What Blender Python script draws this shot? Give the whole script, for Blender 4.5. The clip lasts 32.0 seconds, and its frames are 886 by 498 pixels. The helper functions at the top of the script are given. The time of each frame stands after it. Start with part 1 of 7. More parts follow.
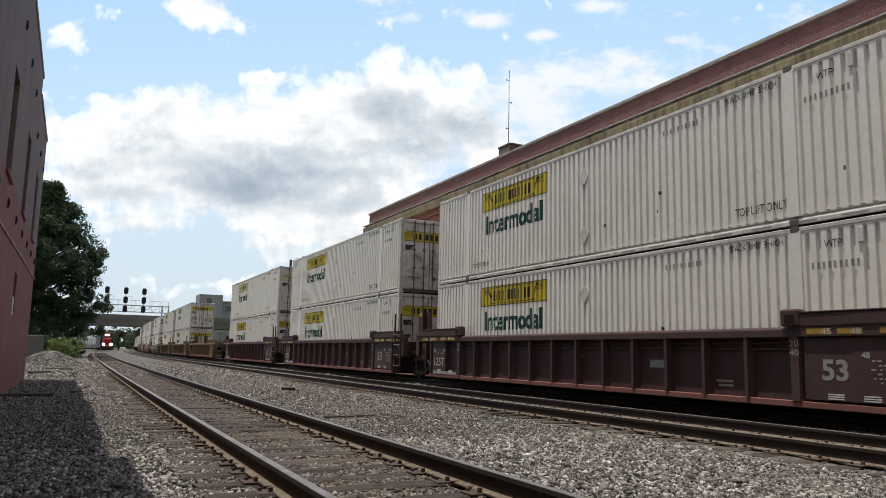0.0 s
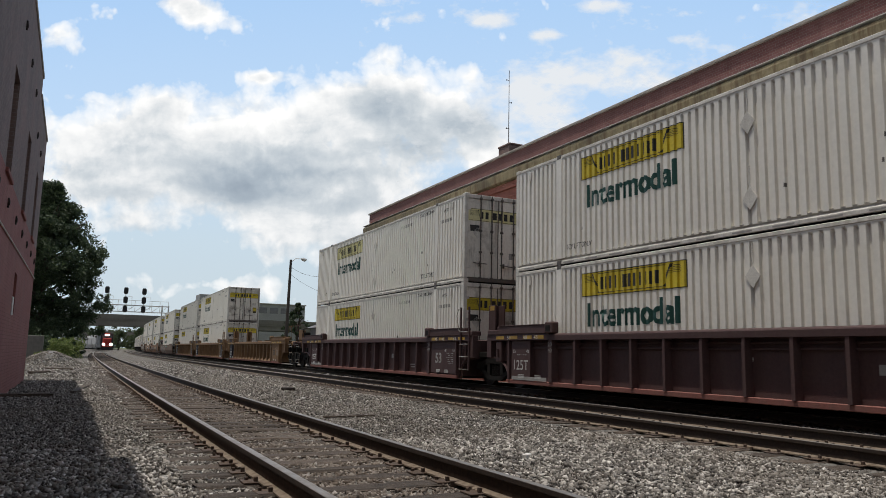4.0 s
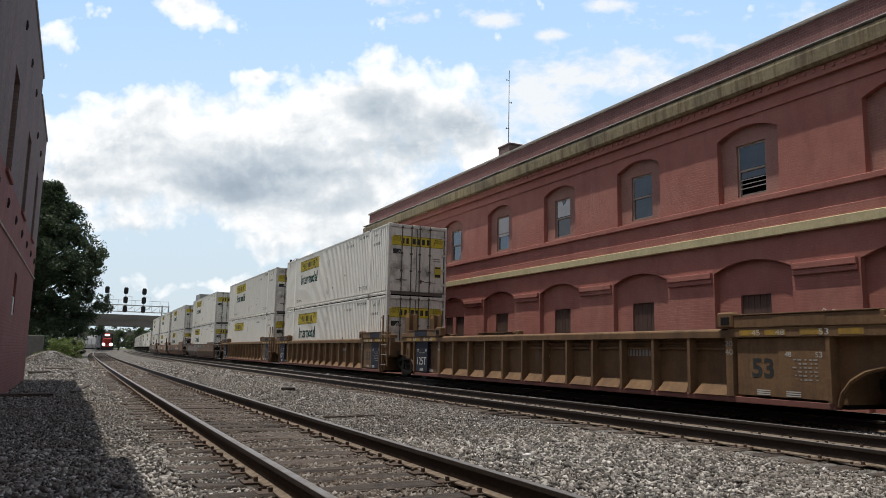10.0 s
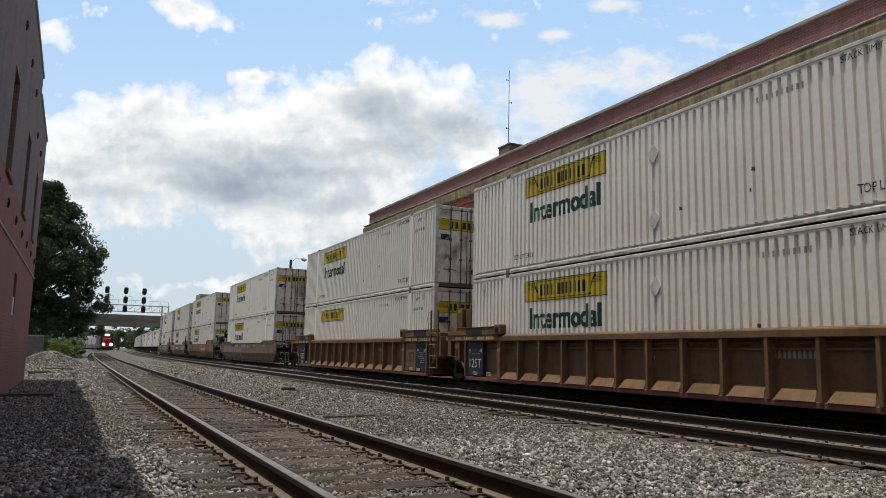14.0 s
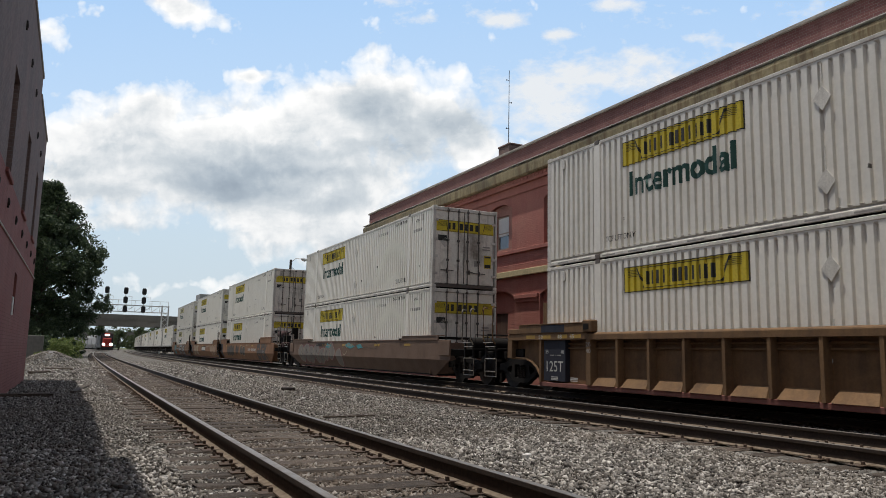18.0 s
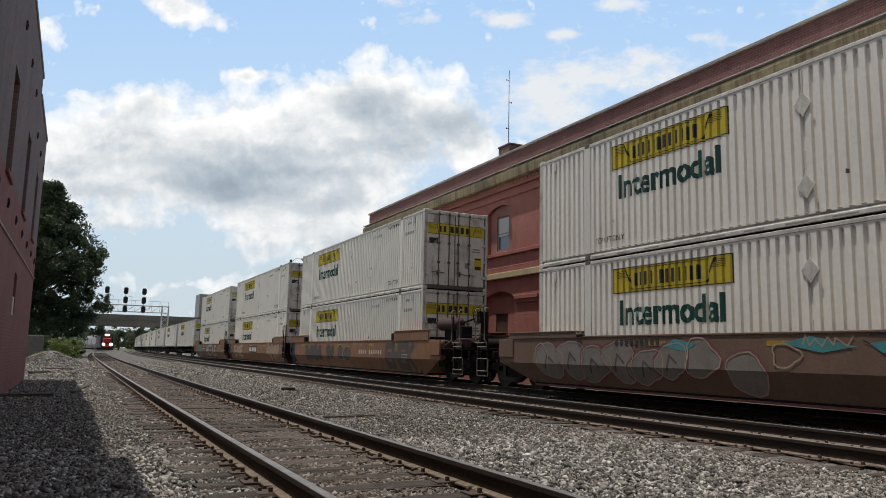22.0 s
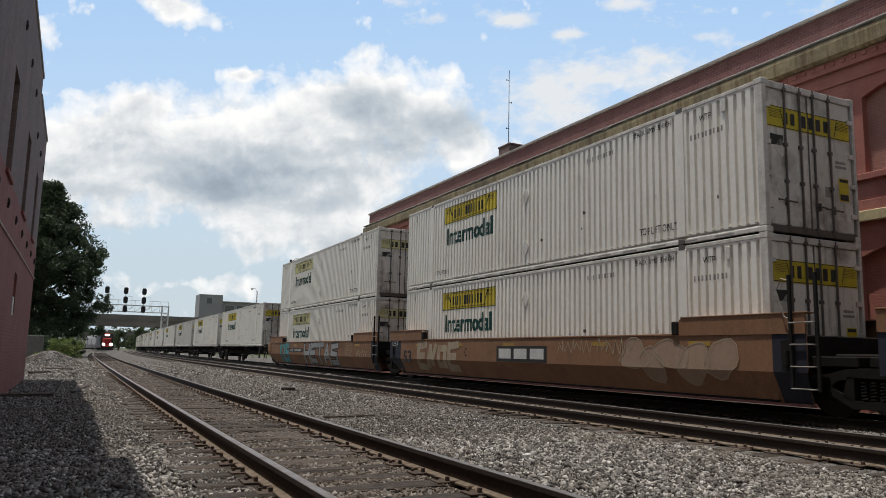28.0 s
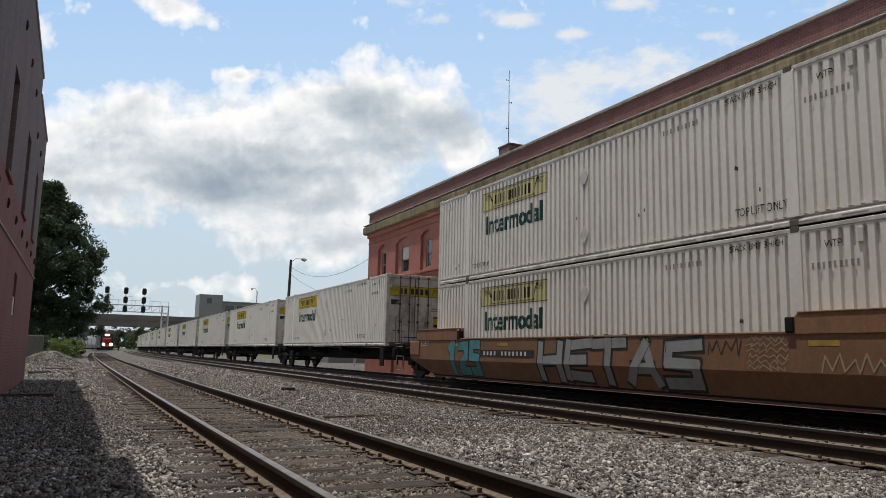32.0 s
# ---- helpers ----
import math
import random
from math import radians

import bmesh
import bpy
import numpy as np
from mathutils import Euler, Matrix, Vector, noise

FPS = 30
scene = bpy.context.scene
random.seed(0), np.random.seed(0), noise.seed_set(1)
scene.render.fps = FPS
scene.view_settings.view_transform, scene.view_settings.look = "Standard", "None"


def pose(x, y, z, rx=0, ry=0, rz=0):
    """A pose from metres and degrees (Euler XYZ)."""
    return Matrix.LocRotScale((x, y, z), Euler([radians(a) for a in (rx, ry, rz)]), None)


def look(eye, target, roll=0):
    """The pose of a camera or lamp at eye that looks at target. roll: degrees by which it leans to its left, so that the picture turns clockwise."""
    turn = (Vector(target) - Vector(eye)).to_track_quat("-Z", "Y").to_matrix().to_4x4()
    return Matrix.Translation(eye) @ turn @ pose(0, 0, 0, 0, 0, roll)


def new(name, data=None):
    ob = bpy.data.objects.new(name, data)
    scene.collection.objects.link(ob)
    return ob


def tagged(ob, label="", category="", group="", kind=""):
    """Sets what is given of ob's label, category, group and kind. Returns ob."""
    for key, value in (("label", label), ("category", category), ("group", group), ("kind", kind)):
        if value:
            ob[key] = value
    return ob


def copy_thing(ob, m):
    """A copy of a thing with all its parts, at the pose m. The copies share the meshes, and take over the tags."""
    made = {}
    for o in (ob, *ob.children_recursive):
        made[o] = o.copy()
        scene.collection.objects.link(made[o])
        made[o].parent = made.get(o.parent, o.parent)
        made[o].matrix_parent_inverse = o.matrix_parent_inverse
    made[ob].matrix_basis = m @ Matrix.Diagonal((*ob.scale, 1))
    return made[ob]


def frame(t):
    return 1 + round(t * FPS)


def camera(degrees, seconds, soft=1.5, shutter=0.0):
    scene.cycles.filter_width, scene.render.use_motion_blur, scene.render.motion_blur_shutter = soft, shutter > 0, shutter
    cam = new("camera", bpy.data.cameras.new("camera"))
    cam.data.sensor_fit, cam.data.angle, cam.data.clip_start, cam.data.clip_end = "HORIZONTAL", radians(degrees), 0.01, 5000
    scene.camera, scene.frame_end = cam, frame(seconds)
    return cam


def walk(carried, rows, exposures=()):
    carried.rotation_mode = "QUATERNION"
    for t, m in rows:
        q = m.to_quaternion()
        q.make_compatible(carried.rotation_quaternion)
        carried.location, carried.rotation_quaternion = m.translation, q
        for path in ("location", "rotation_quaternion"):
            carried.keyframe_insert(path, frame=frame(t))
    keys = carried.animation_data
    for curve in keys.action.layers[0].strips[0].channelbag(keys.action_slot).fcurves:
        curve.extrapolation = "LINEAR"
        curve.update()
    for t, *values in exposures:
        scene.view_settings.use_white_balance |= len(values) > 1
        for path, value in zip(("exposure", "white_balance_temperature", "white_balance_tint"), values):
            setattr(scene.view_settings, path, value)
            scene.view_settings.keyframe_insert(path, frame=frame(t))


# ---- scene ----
cam = camera(61.58, 32.0, soft=0.6, shutter=0.08)
EYE = 0.893
RAIL_CURVE, CURVE_START = 1.2e-4, 10.0


def cam_pose(yaw, pitch, roll):
    d = Vector((math.sin(yaw) * math.cos(pitch), math.cos(yaw) * math.cos(pitch), math.sin(pitch)))
    return look((0, 0, EYE), Vector((0, 0, EYE)) + d * 10, math.degrees(roll))


CAM = cam_pose(radians(26.232), radians(8.071), radians(1.244))
walk(cam, [(0.0, CAM), (32.0, CAM)], [(0.0, 0.06), (1.2, -0.08), (2.0, -0.14), (8.0, -0.14), (9.0, -0.06), (10.0, 0.02), (11.5, 0.05), (13.0, -0.02), (14.0, -0.10), (20.0, -0.12), (32.0, -0.18)])

# ---- light ----
SUN_DIR = Vector((-0.188, 0.06, 1.0)).normalized()
world = bpy.data.worlds.new("sky")
scene.world = world
world.use_nodes = True
wn = world.node_tree
wn.nodes.clear()
wo = wn.nodes.new("ShaderNodeOutputWorld")
wb = wn.nodes.new("ShaderNodeBackground")
ws = wn.nodes.new("ShaderNodeTexSky")
ws.sky_type = "NISHITA"
ws.sun_disc = False
ws.sun_elevation = math.asin(SUN_DIR.z)
ws.sun_rotation = math.atan2(SUN_DIR.x, SUN_DIR.y)
ws.air_density, ws.dust_density, ws.ozone_density = 1.0, 1.6, 1.0
wb.inputs["Strength"].default_value = 0.09
# broken white cloud over the whole sky
wc = wn.nodes.new("ShaderNodeTexCoord")
wt = wn.nodes.new("ShaderNodeTexNoise")
wt.inputs["Scale"].default_value, wt.inputs["Detail"].default_value = 2.6, 7.0
wr = wn.nodes.new("ShaderNodeValToRGB")
wr.color_ramp.elements[0].position, wr.color_ramp.elements[1].position = 0.40, 0.62
wm = wn.nodes.new("ShaderNodeMix")
wm.data_type = "RGBA"
wm.inputs[7].default_value = (6.6, 6.7, 6.9, 1.0)
wn.links.new(wc.outputs["Generated"], wt.inputs["Vector"])
wn.links.new(wt.outputs["Fac"], wr.inputs[0])
wn.links.new(wr.outputs[0], wm.inputs[0])
wn.links.new(ws.outputs[0], wm.inputs[6])
wn.links.new(wm.outputs[2], wb.inputs[0])
wn.links.new(wb.outputs[0], wo.inputs[0])
sun_data = bpy.data.lights.new("sun", "SUN")
sun_data.energy, sun_data.angle, sun_data.color = 3.75, radians(0.6), (1.0, 0.955, 0.885)
sun = new("sun", sun_data)
sun.matrix_world = look((0, 0, 60), Vector((0, 0, 60)) - SUN_DIR * 10)

# ---- small helpers ----


def bend(y):
    """Sideways drift of the tracks where they curve."""
    return RAIL_CURVE * max(0.0, y - CURVE_START) ** 2


def lane(x, y, z=0.0, turn=0.0):
    """A pose on the track line at offset x, distance y."""
    yaw = math.atan(2 * RAIL_CURVE * max(0.0, y - CURVE_START))
    return pose(x + bend(y), y, z, 0, 0, -math.degrees(yaw) + turn)


class Mesh:
    """Collects vertices and faces of one mesh."""

    def __init__(self):
        self.v, self.f, self.smooth = [], [], False

    def add(self, verts, faces):
        n = len(self.v)
        self.v += [tuple(p) for p in verts]
        self.f += [tuple(i + n for i in q) for q in faces]
        return self

    def box(self, x0, x1, y0, y1, z0, z1):
        v = [(x, y, z) for x in (x0, x1) for y in (y0, y1) for z in (z0, z1)]
        return self.add(v, [(0, 1, 3, 2), (4, 6, 7, 5), (0, 4, 5, 1), (2, 3, 7, 6), (0, 2, 6, 4), (1, 5, 7, 3)])

    def bevel_box(self, x0, x1, y0, y1, z0, z1, b=0.01):
        """A box with its twelve edges cut off."""
        v, idx = [], {}
        for ix, x in enumerate((x0, x1)):
            for iy, y in enumerate((y0, y1)):
                for iz, z in enumerate((z0, z1)):
                    sx, sy, sz = (1 if ix == 0 else -1), (1 if iy == 0 else -1), (1 if iz == 0 else -1)
                    for a, p in enumerate(((x, y + sy * b, z + sz * b), (x + sx * b, y, z + sz * b), (x + sx * b, y + sy * b, z))):
                        idx[(ix, iy, iz, a)] = len(v)
                        v.append(p)
        f = []
        for i in (0, 1):
            q = [idx[(i, 0, 0, 0)], idx[(i, 0, 1, 0)], idx[(i, 1, 1, 0)], idx[(i, 1, 0, 0)]]
            f.append(q if i == 0 else q[::-1])
            q = [idx[(0, i, 0, 1)], idx[(1, i, 0, 1)], idx[(1, i, 1, 1)], idx[(0, i, 1, 1)]]
            f.append(q if i == 0 else q[::-1])
            q = [idx[(0, 0, i, 2)], idx[(0, 1, i, 2)], idx[(1, 1, i, 2)], idx[(1, 0, i, 2)]]
            f.append(q if i == 0 else q[::-1])
        for i in (0, 1):
            for j in (0, 1):
                f.append([idx[(i, j, 0, 0)], idx[(i, j, 1, 0)], idx[(i, j, 1, 1)], idx[(i, j, 0, 1)]])
                f.append([idx[(i, 0, j, 0)], idx[(i, 1, j, 0)], idx[(i, 1, j, 2)], idx[(i, 0, j, 2)]])
                f.append([idx[(0, i, j, 1)], idx[(1, i, j, 1)], idx[(1, i, j, 2)], idx[(0, i, j, 2)]])
                for k in (0, 1):
                    f.append([idx[(i, j, k, 0)], idx[(i, j, k, 1)], idx[(i, j, k, 2)]])
        return self.add(v, f)

    def prism(self, pts, axis, a, b):
        """A polygon given in the two other axes, drawn out along axis from a to b."""
        n = len(pts)

        def put(p, t):
            return {"x": (t, p[0], p[1]), "y": (p[0], t, p[1]), "z": (p[0], p[1], t)}[axis]
        v = [put(p, a) for p in pts] + [put(p, b) for p in pts]
        f = [tuple(range(n))[::-1], tuple(range(n, 2 * n))]
        f += [(i, (i + 1) % n, n + (i + 1) % n, n + i) for i in range(n)]
        return self.add(v, f)

    def tube(self, path, r, n=8, caps=True):
        """A round bar along a list of points."""
        rings = []
        path = [Vector(p) for p in path]
        for i, p in enumerate(path):
            d = (path[min(i + 1, len(path) - 1)] - path[max(i - 1, 0)]).normalized()
            q = d.to_track_quat("Z", "Y")
            rr = r[i] if isinstance(r, (list, tuple)) else r
            rings.append([p + q @ Vector((rr * math.cos(6.28319 * k / n), rr * math.sin(6.28319 * k / n), 0)) for k in range(n)])
        v = [p for ring in rings for p in ring]
        f = [(i * n + k, i * n + (k + 1) % n, (i + 1) * n + (k + 1) % n, (i + 1) * n + k) for i in range(len(path) - 1) for k in range(n)]
        if caps:
            f += [tuple(range(n))[::-1], tuple(range(len(v) - n, len(v)))]
        return self.add(v, f)

    def disc(self, c, axis, r, t, n=20, hole=0.0):
        """A wheel-like disc of thickness t round the axis."""
        prof = [(hole, -t / 2), (r, -t / 2), (r, t / 2), (hole, t / 2)] if hole else [(0.001, -t / 2), (r, -t / 2), (r, t / 2), (0.001, t / 2)]
        return self.lathe(c, axis, prof, n, closed=bool(hole))

    def lathe(self, c, axis, prof, n=20, closed=False):
        v = []
        for k in range(n):
            a = 6.283185 * k / n
            for r, t in prof:
                u, w = r * math.cos(a), r * math.sin(a)
                p = {"x": (t, u, w), "y": (u, t, w), "z": (u, w, t)}[axis]
                v.append((p[0] + c[0], p[1] + c[1], p[2] + c[2]))
        m = len(prof)
        f = []
        for k in range(n):
            for j in range(m if closed else m - 1):
                j2 = (j + 1) % m
                f.append((k * m + j, k * m + j2, ((k + 1) % n) * m + j2, ((k + 1) % n) * m + j))
        return self.add(v, f)

    def weld(self):
        """Joins vertices that lie on one spot."""
        seen, order, keep = {}, [], []
        for p in self.v:
            key = tuple(round(c, 4) for c in p)
            if key not in seen:
                seen[key] = len(keep)
                keep.append(p)
            order.append(seen[key])
        self.v, self.f = keep, [tuple(order[i] for i in q) for q in self.f]
        return self

    def data(self, name, mat, smooth=False):
        me = bpy.data.meshes.new(name)
        me.from_pydata(self.v, [], self.f)
        me.materials.append(mat)
        bm = bmesh.new()
        bm.from_mesh(me)
        bmesh.ops.recalc_face_normals(bm, faces=bm.faces)
        bm.to_mesh(me)
        bm.free()
        if smooth or self.smooth:
            me.shade_smooth()
            me.set_sharp_from_angle(angle=radians(38))
        return me


def part(name, m, material, parent, label="", smooth=False):
    """One mesh object under a thing or a part."""
    ob = new(name, m.data(name, material, smooth) if isinstance(m, Mesh) else m)
    ob.parent = parent
    return tagged(ob, label)


def thing(name, label, category, group="", kind="", at=None):
    ob = tagged(new(name), label, category, group, kind)
    ob.empty_display_size = 0.2
    if at is not None:
        ob.matrix_basis = at
    return ob


def piece(name, m, material, label="", category="", group="", kind="structure", smooth=False):
    ob = new(name, m.data(name, material, smooth) if isinstance(m, Mesh) else m)
    return tagged(ob, label, category, group, kind)


def text_data(words, size, mat, depth=0.0, bold=0.0, align="CENTER"):
    """Lettering as a flat mesh in the x-z plane, facing -y."""
    cu = bpy.data.curves.new("letters", "FONT")
    cu.body, cu.size, cu.align_x, cu.align_y, cu.offset, cu.extrude = words, size, align, "CENTER", bold, depth
    cu.resolution_u = 3
    ob = new("letters", cu)
    bpy.context.view_layer.update()
    me = bpy.data.meshes.new_from_object(ob.evaluated_get(bpy.context.evaluated_depsgraph_get()))
    bpy.data.objects.remove(ob)
    me.materials.clear()
    me.materials.append(mat)
    me.transform(Matrix.Rotation(radians(90), 4, "X"))
    return me


# ---- materials ----


class Nodes:
    def __init__(self, name):
        self.m = bpy.data.materials.new(name)
        self.m.use_nodes = True
        self.t = self.m.node_tree
        self.b = self.t.nodes["Principled BSDF"]
        self.tc = self.t.nodes.new("ShaderNodeTexCoord")
        self.co = self.tc.outputs["Object"]

    def n(self, kind, **kw):
        nd = self.t.nodes.new("ShaderNode" + kind)
        for k, v in kw.items():
            if k in nd.inputs:
                if hasattr(v, "is_linked"):
                    self.t.links.new(v, nd.inputs[k])
                else:
                    nd.inputs[k].default_value = v
        return nd

    def link(self, a, b):
        self.t.links.new(a, b)

    def world(self):
        g = self.t.nodes.new("ShaderNodeNewGeometry")
        self.co = g.outputs["Position"]
        return self

    def stretch(self, sx, sy, sz):
        mp = self.n("Mapping", Vector=self.co, Scale=(sx, sy, sz))
        return mp.outputs[0]

    def noise(self, scale, detail=4.0, rough=0.6, co=None):
        return self.n("TexNoise", Vector=co or self.co, Scale=scale, Detail=detail, Roughness=rough).outputs["Fac"]

    def ramp(self, fac, *stops):
        nd = self.t.nodes.new("ShaderNodeValToRGB")
        self.link(fac, nd.inputs[0])
        e = nd.color_ramp.elements
        while len(e) < len(stops):
            e.new(0.5)
        for el, (p, c) in zip(e, stops):
            el.position = p
            el.color = (*c, 1) if isinstance(c, (tuple, list)) else (c, c, c, 1)
        return nd.outputs[0]

    def mix(self, fac, a, b, how="MIX"):
        nd = self.t.nodes.new("ShaderNodeMix")
        nd.data_type, nd.blend_type = "RGBA", how
        for k, v in ((0, fac), (6, a), (7, b)):
            if hasattr(v, "is_linked"):
                self.link(v, nd.inputs[k])
            else:
                nd.inputs[k].default_value = (*v, 1) if isinstance(v, (tuple, list)) else v
        return nd.outputs[2]

    def math(self, op, a, b=0.5):
        nd = self.t.nodes.new("ShaderNodeMath")
        nd.operation = op
        for k, v in enumerate((a, b)):
            if hasattr(v, "is_linked"):
                self.link(v, nd.inputs[k])
            else:
                nd.inputs[k].default_value = v
        return nd.outputs[0]

    def done(self, color, rough=0.7, metal=0.0, bump=None, height=0.01, spec=0.5):
        for k, v in (("Base Color", color), ("Roughness", rough), ("Metallic", metal)):
            if hasattr(v, "is_linked"):
                self.link(v, self.b.inputs[k])
            else:
                self.b.inputs[k].default_value = (*v, 1) if isinstance(v, (tuple, list)) else v
        self.b.inputs["Specular IOR Level"].default_value = spec
        if bump is not None:
            bp = self.n("Bump", Height=bump, Strength=1.0, Distance=height)
            self.link(bp.outputs[0], self.b.inputs["Normal"])
        return self.m


def paint(name, color, dirt=(0.12, 0.1, 0.08), amount=0.5, rough=0.55, scale=1.5, metal=0.0, bump=0.002, shade=0.12, vary=0.16, spec=0.3):
    """Painted steel or plaster with grain, stains and a little change from piece to piece."""
    k = Nodes(name)
    oi = k.t.nodes.new("ShaderNodeObjectInfo")
    k.co = k.n("Mapping", Vector=k.co, Location=k.n("CombineXYZ", X=k.math("MULTIPLY", oi.outputs["Random"], 41.0), Y=k.math("MULTIPLY", oi.outputs["Random"], 73.0), Z=0.0).outputs[0]).outputs[0]
    big = k.noise(scale, 6, 0.65)
    fine = k.noise(scale * 14, 3, 0.6)
    streak = k.noise(2.2, 5, 0.6, k.stretch(2.5, 2.5, 0.35))
    light = tuple(min(1, c * (1 + shade)) for c in color)
    dark = tuple(c * (1 - shade) for c in color)
    base = k.ramp(fine, (0.3, dark), (0.7, light))
    stain = k.math("MULTIPLY", k.ramp(k.math("ADD", k.math("MULTIPLY", big, 0.6), k.math("MULTIPLY", streak, 0.5)), (0.5, 0.0), (0.8, 1.0)), amount)
    col = k.mix(stain, base, dirt)
    tone = k.math("ADD", k.math("MULTIPLY", oi.outputs["Random"], vary), 1.0 - vary * 0.6)
    col = k.mix(1.0, col, tone, "MULTIPLY")
    return k.done(col, k.ramp(big, (0.3, rough - 0.1), (0.75, min(1, rough + 0.2))), metal, k.math("ADD", fine, k.math("MULTIPLY", big, 2)), bump, spec)


def brick(name, c1, c2, mortar, wear, wear_amt=0.35, patch=None, rough=0.85):
    """Painted brick: courses as relief, blotches of faded paint and soot."""
    k = Nodes(name).world()
    sw = k.n("SeparateXYZ", Vector=k.co)
    cb = k.n("CombineXYZ", X=k.math("ADD", sw.outputs[0], sw.outputs[1]), Y=sw.outputs[2], Z=0.0)
    br = k.n("TexBrick", Vector=cb.outputs[0], Color1=(*c1, 1), Color2=(*c2, 1), Mortar=(*mortar, 1), Scale=1.0)
    for key, v in (("Mortar Size", 0.006), ("Mortar Smooth", 0.4), ("Brick Width", 0.21), ("Row Height", 0.073)):
        br.inputs[key].default_value = v
    big = k.noise(0.55, 6, 0.65)
    fine = k.noise(22, 4, 0.7)
    streak = k.noise(1.3, 5, 0.6, k.stretch(1.6, 1.6, 0.5))
    col = k.mix(k.math("MULTIPLY", k.ramp(big, (0.45, 0.0), (0.75, 1.0)), wear_amt), br.outputs[0], wear)
    col = k.mix(k.math("MULTIPLY", k.ramp(streak, (0.48, 0.0), (0.72, 1.0)), wear_amt * 0.8), col, tuple(c * 0.55 for c in c1))
    if patch:
        col = k.mix(k.math("MULTIPLY", k.ramp(k.noise(0.9, 7, 0.75), (0.66, 0.0), (0.72, 1.0)), 0.5), col, patch)
    col = k.mix(0.25, col, k.ramp(fine, (0.3, 0.35), (0.75, 1.0)), "MULTIPLY")
    hgt = k.math("ADD", k.math("MULTIPLY", br.outputs["Fac"], -1.0), k.math("MULTIPLY", fine, 0.5))
    return k.done(col, rough, 0.0, hgt, 0.003, 0.3)


def gravel_mat():
    k = Nodes("ballast_stone").world()
    rnd = k.t.nodes.new("ShaderNodeNewGeometry").outputs["Random Per Island"]
    big = k.noise(0.5, 4, 0.6)
    col = k.ramp(rnd, (0.0, (0.036, 0.030, 0.025)), (0.30, (0.115, 0.102, 0.089)), (0.62, (0.23, 0.208, 0.183)), (0.86, (0.41, 0.378, 0.336)), (1.0, (0.64, 0.60, 0.545)))
    col = k.mix(k.math("MULTIPLY", k.ramp(big, (0.45, 0.0), (0.7, 1.0)), 0.45), col, (0.20, 0.165, 0.13))
    off = k.math("ABSOLUTE", k.math("SUBTRACT", k.n("SeparateXYZ", Vector=k.co).outputs[0], 2.28), 0.0)
    soil = k.n("MapRange", Value=k.math("ADD", off, k.math("MULTIPLY", k.noise(2.0, 4, 0.6), 0.5)))
    soil.inputs["From Min"].default_value, soil.inputs["From Max"].default_value = 1.30, 0.90
    col = k.mix(k.math("MULTIPLY", soil.outputs[0], 0.5), col, (0.13, 0.09, 0.063))
    col = k.mix(0.35, col, k.ramp(k.noise(60, 3, 0.7), (0.3, 0.4), (0.7, 1.0)), "MULTIPLY")
    return k.done(col, 0.85, 0.0, k.noise(90, 3, 0.7), 0.003, 0.3)


def ground_mat():
    """Gravel in the railway corridor, weeds and soil outside it."""
    k = Nodes("gravel_ground").world()
    vo = k.n("TexVoronoi", Vector=k.co, Scale=22.0)
    vo2 = k.n("TexVoronoi", Vector=k.co, Scale=9.0)
    sep = k.n("SeparateColor", Color=vo.outputs["Color"])
    col = k.ramp(sep.outputs[0], (0.0, (0.05, 0.045, 0.039)), (0.5, (0.135, 0.123, 0.108)), (1.0, (0.23, 0.214, 0.19)))
    col = k.mix(k.math("MULTIPLY", k.ramp(k.noise(0.35, 5, 0.65), (0.45, 0.0), (0.7, 1.0)), 0.5), col, (0.19, 0.155, 0.12))
    sx = k.n("SeparateXYZ", Vector=k.co)
    edge = k.math("ADD", k.math("ABSOLUTE", k.math("SUBTRACT", sx.outputs[0], 8.0), 0.0), k.math("MULTIPLY", k.noise(0.12, 4, 0.6), 14.0))
    green = k.ramp(k.noise(1.1, 6, 0.7), (0.3, (0.05, 0.075, 0.025)), (0.7, (0.16, 0.17, 0.07)))
    far = k.n("MapRange", Value=edge)
    far.inputs["From Min"].default_value, far.inputs["From Max"].default_value = 26.0, 34.0
    col = k.mix(far.outputs[0], col, green)
    hgt = k.math("ADD", k.math("MULTIPLY", vo.outputs["Distance"], -1.0), k.math("MULTIPLY", vo2.outputs["Distance"], -0.6))
    return k.done(col, 0.92, 0.0, hgt, 0.05, 0.25)


def wood_tie_mat():
    k = Nodes("creosoted_wood")
    oi = k.t.nodes.new("ShaderNodeObjectInfo")
    grain = k.noise(9, 6, 0.7, k.stretch(0.5, 6, 6))
    col = k.ramp(grain, (0.3, (0.018, 0.014, 0.011)), (0.52, (0.075, 0.057, 0.044)), (0.78, (0.235, 0.185, 0.145)))
    col = k.mix(k.math("MULTIPLY", k.ramp(k.noise(2.3, 4, 0.6), (0.5, 0.0), (0.7, 1.0)), 0.6), col, (0.10, 0.075, 0.055))
    col = k.mix(1.0, col, k.math("ADD", k.math("MULTIPLY", oi.outputs["Random"], 0.7), 0.6), "MULTIPLY")
    return k.done(col, 0.85, 0.0, grain, 0.02, 0.3)


MAT_GROUND = ground_mat()
MAT_STONE = gravel_mat()
MAT_TIE = wood_tie_mat()
MAT_RAIL = paint("rusty_rail_steel", (0.034, 0.026, 0.022), (0.075, 0.05, 0.034), 0.5, 0.8, 3.0)


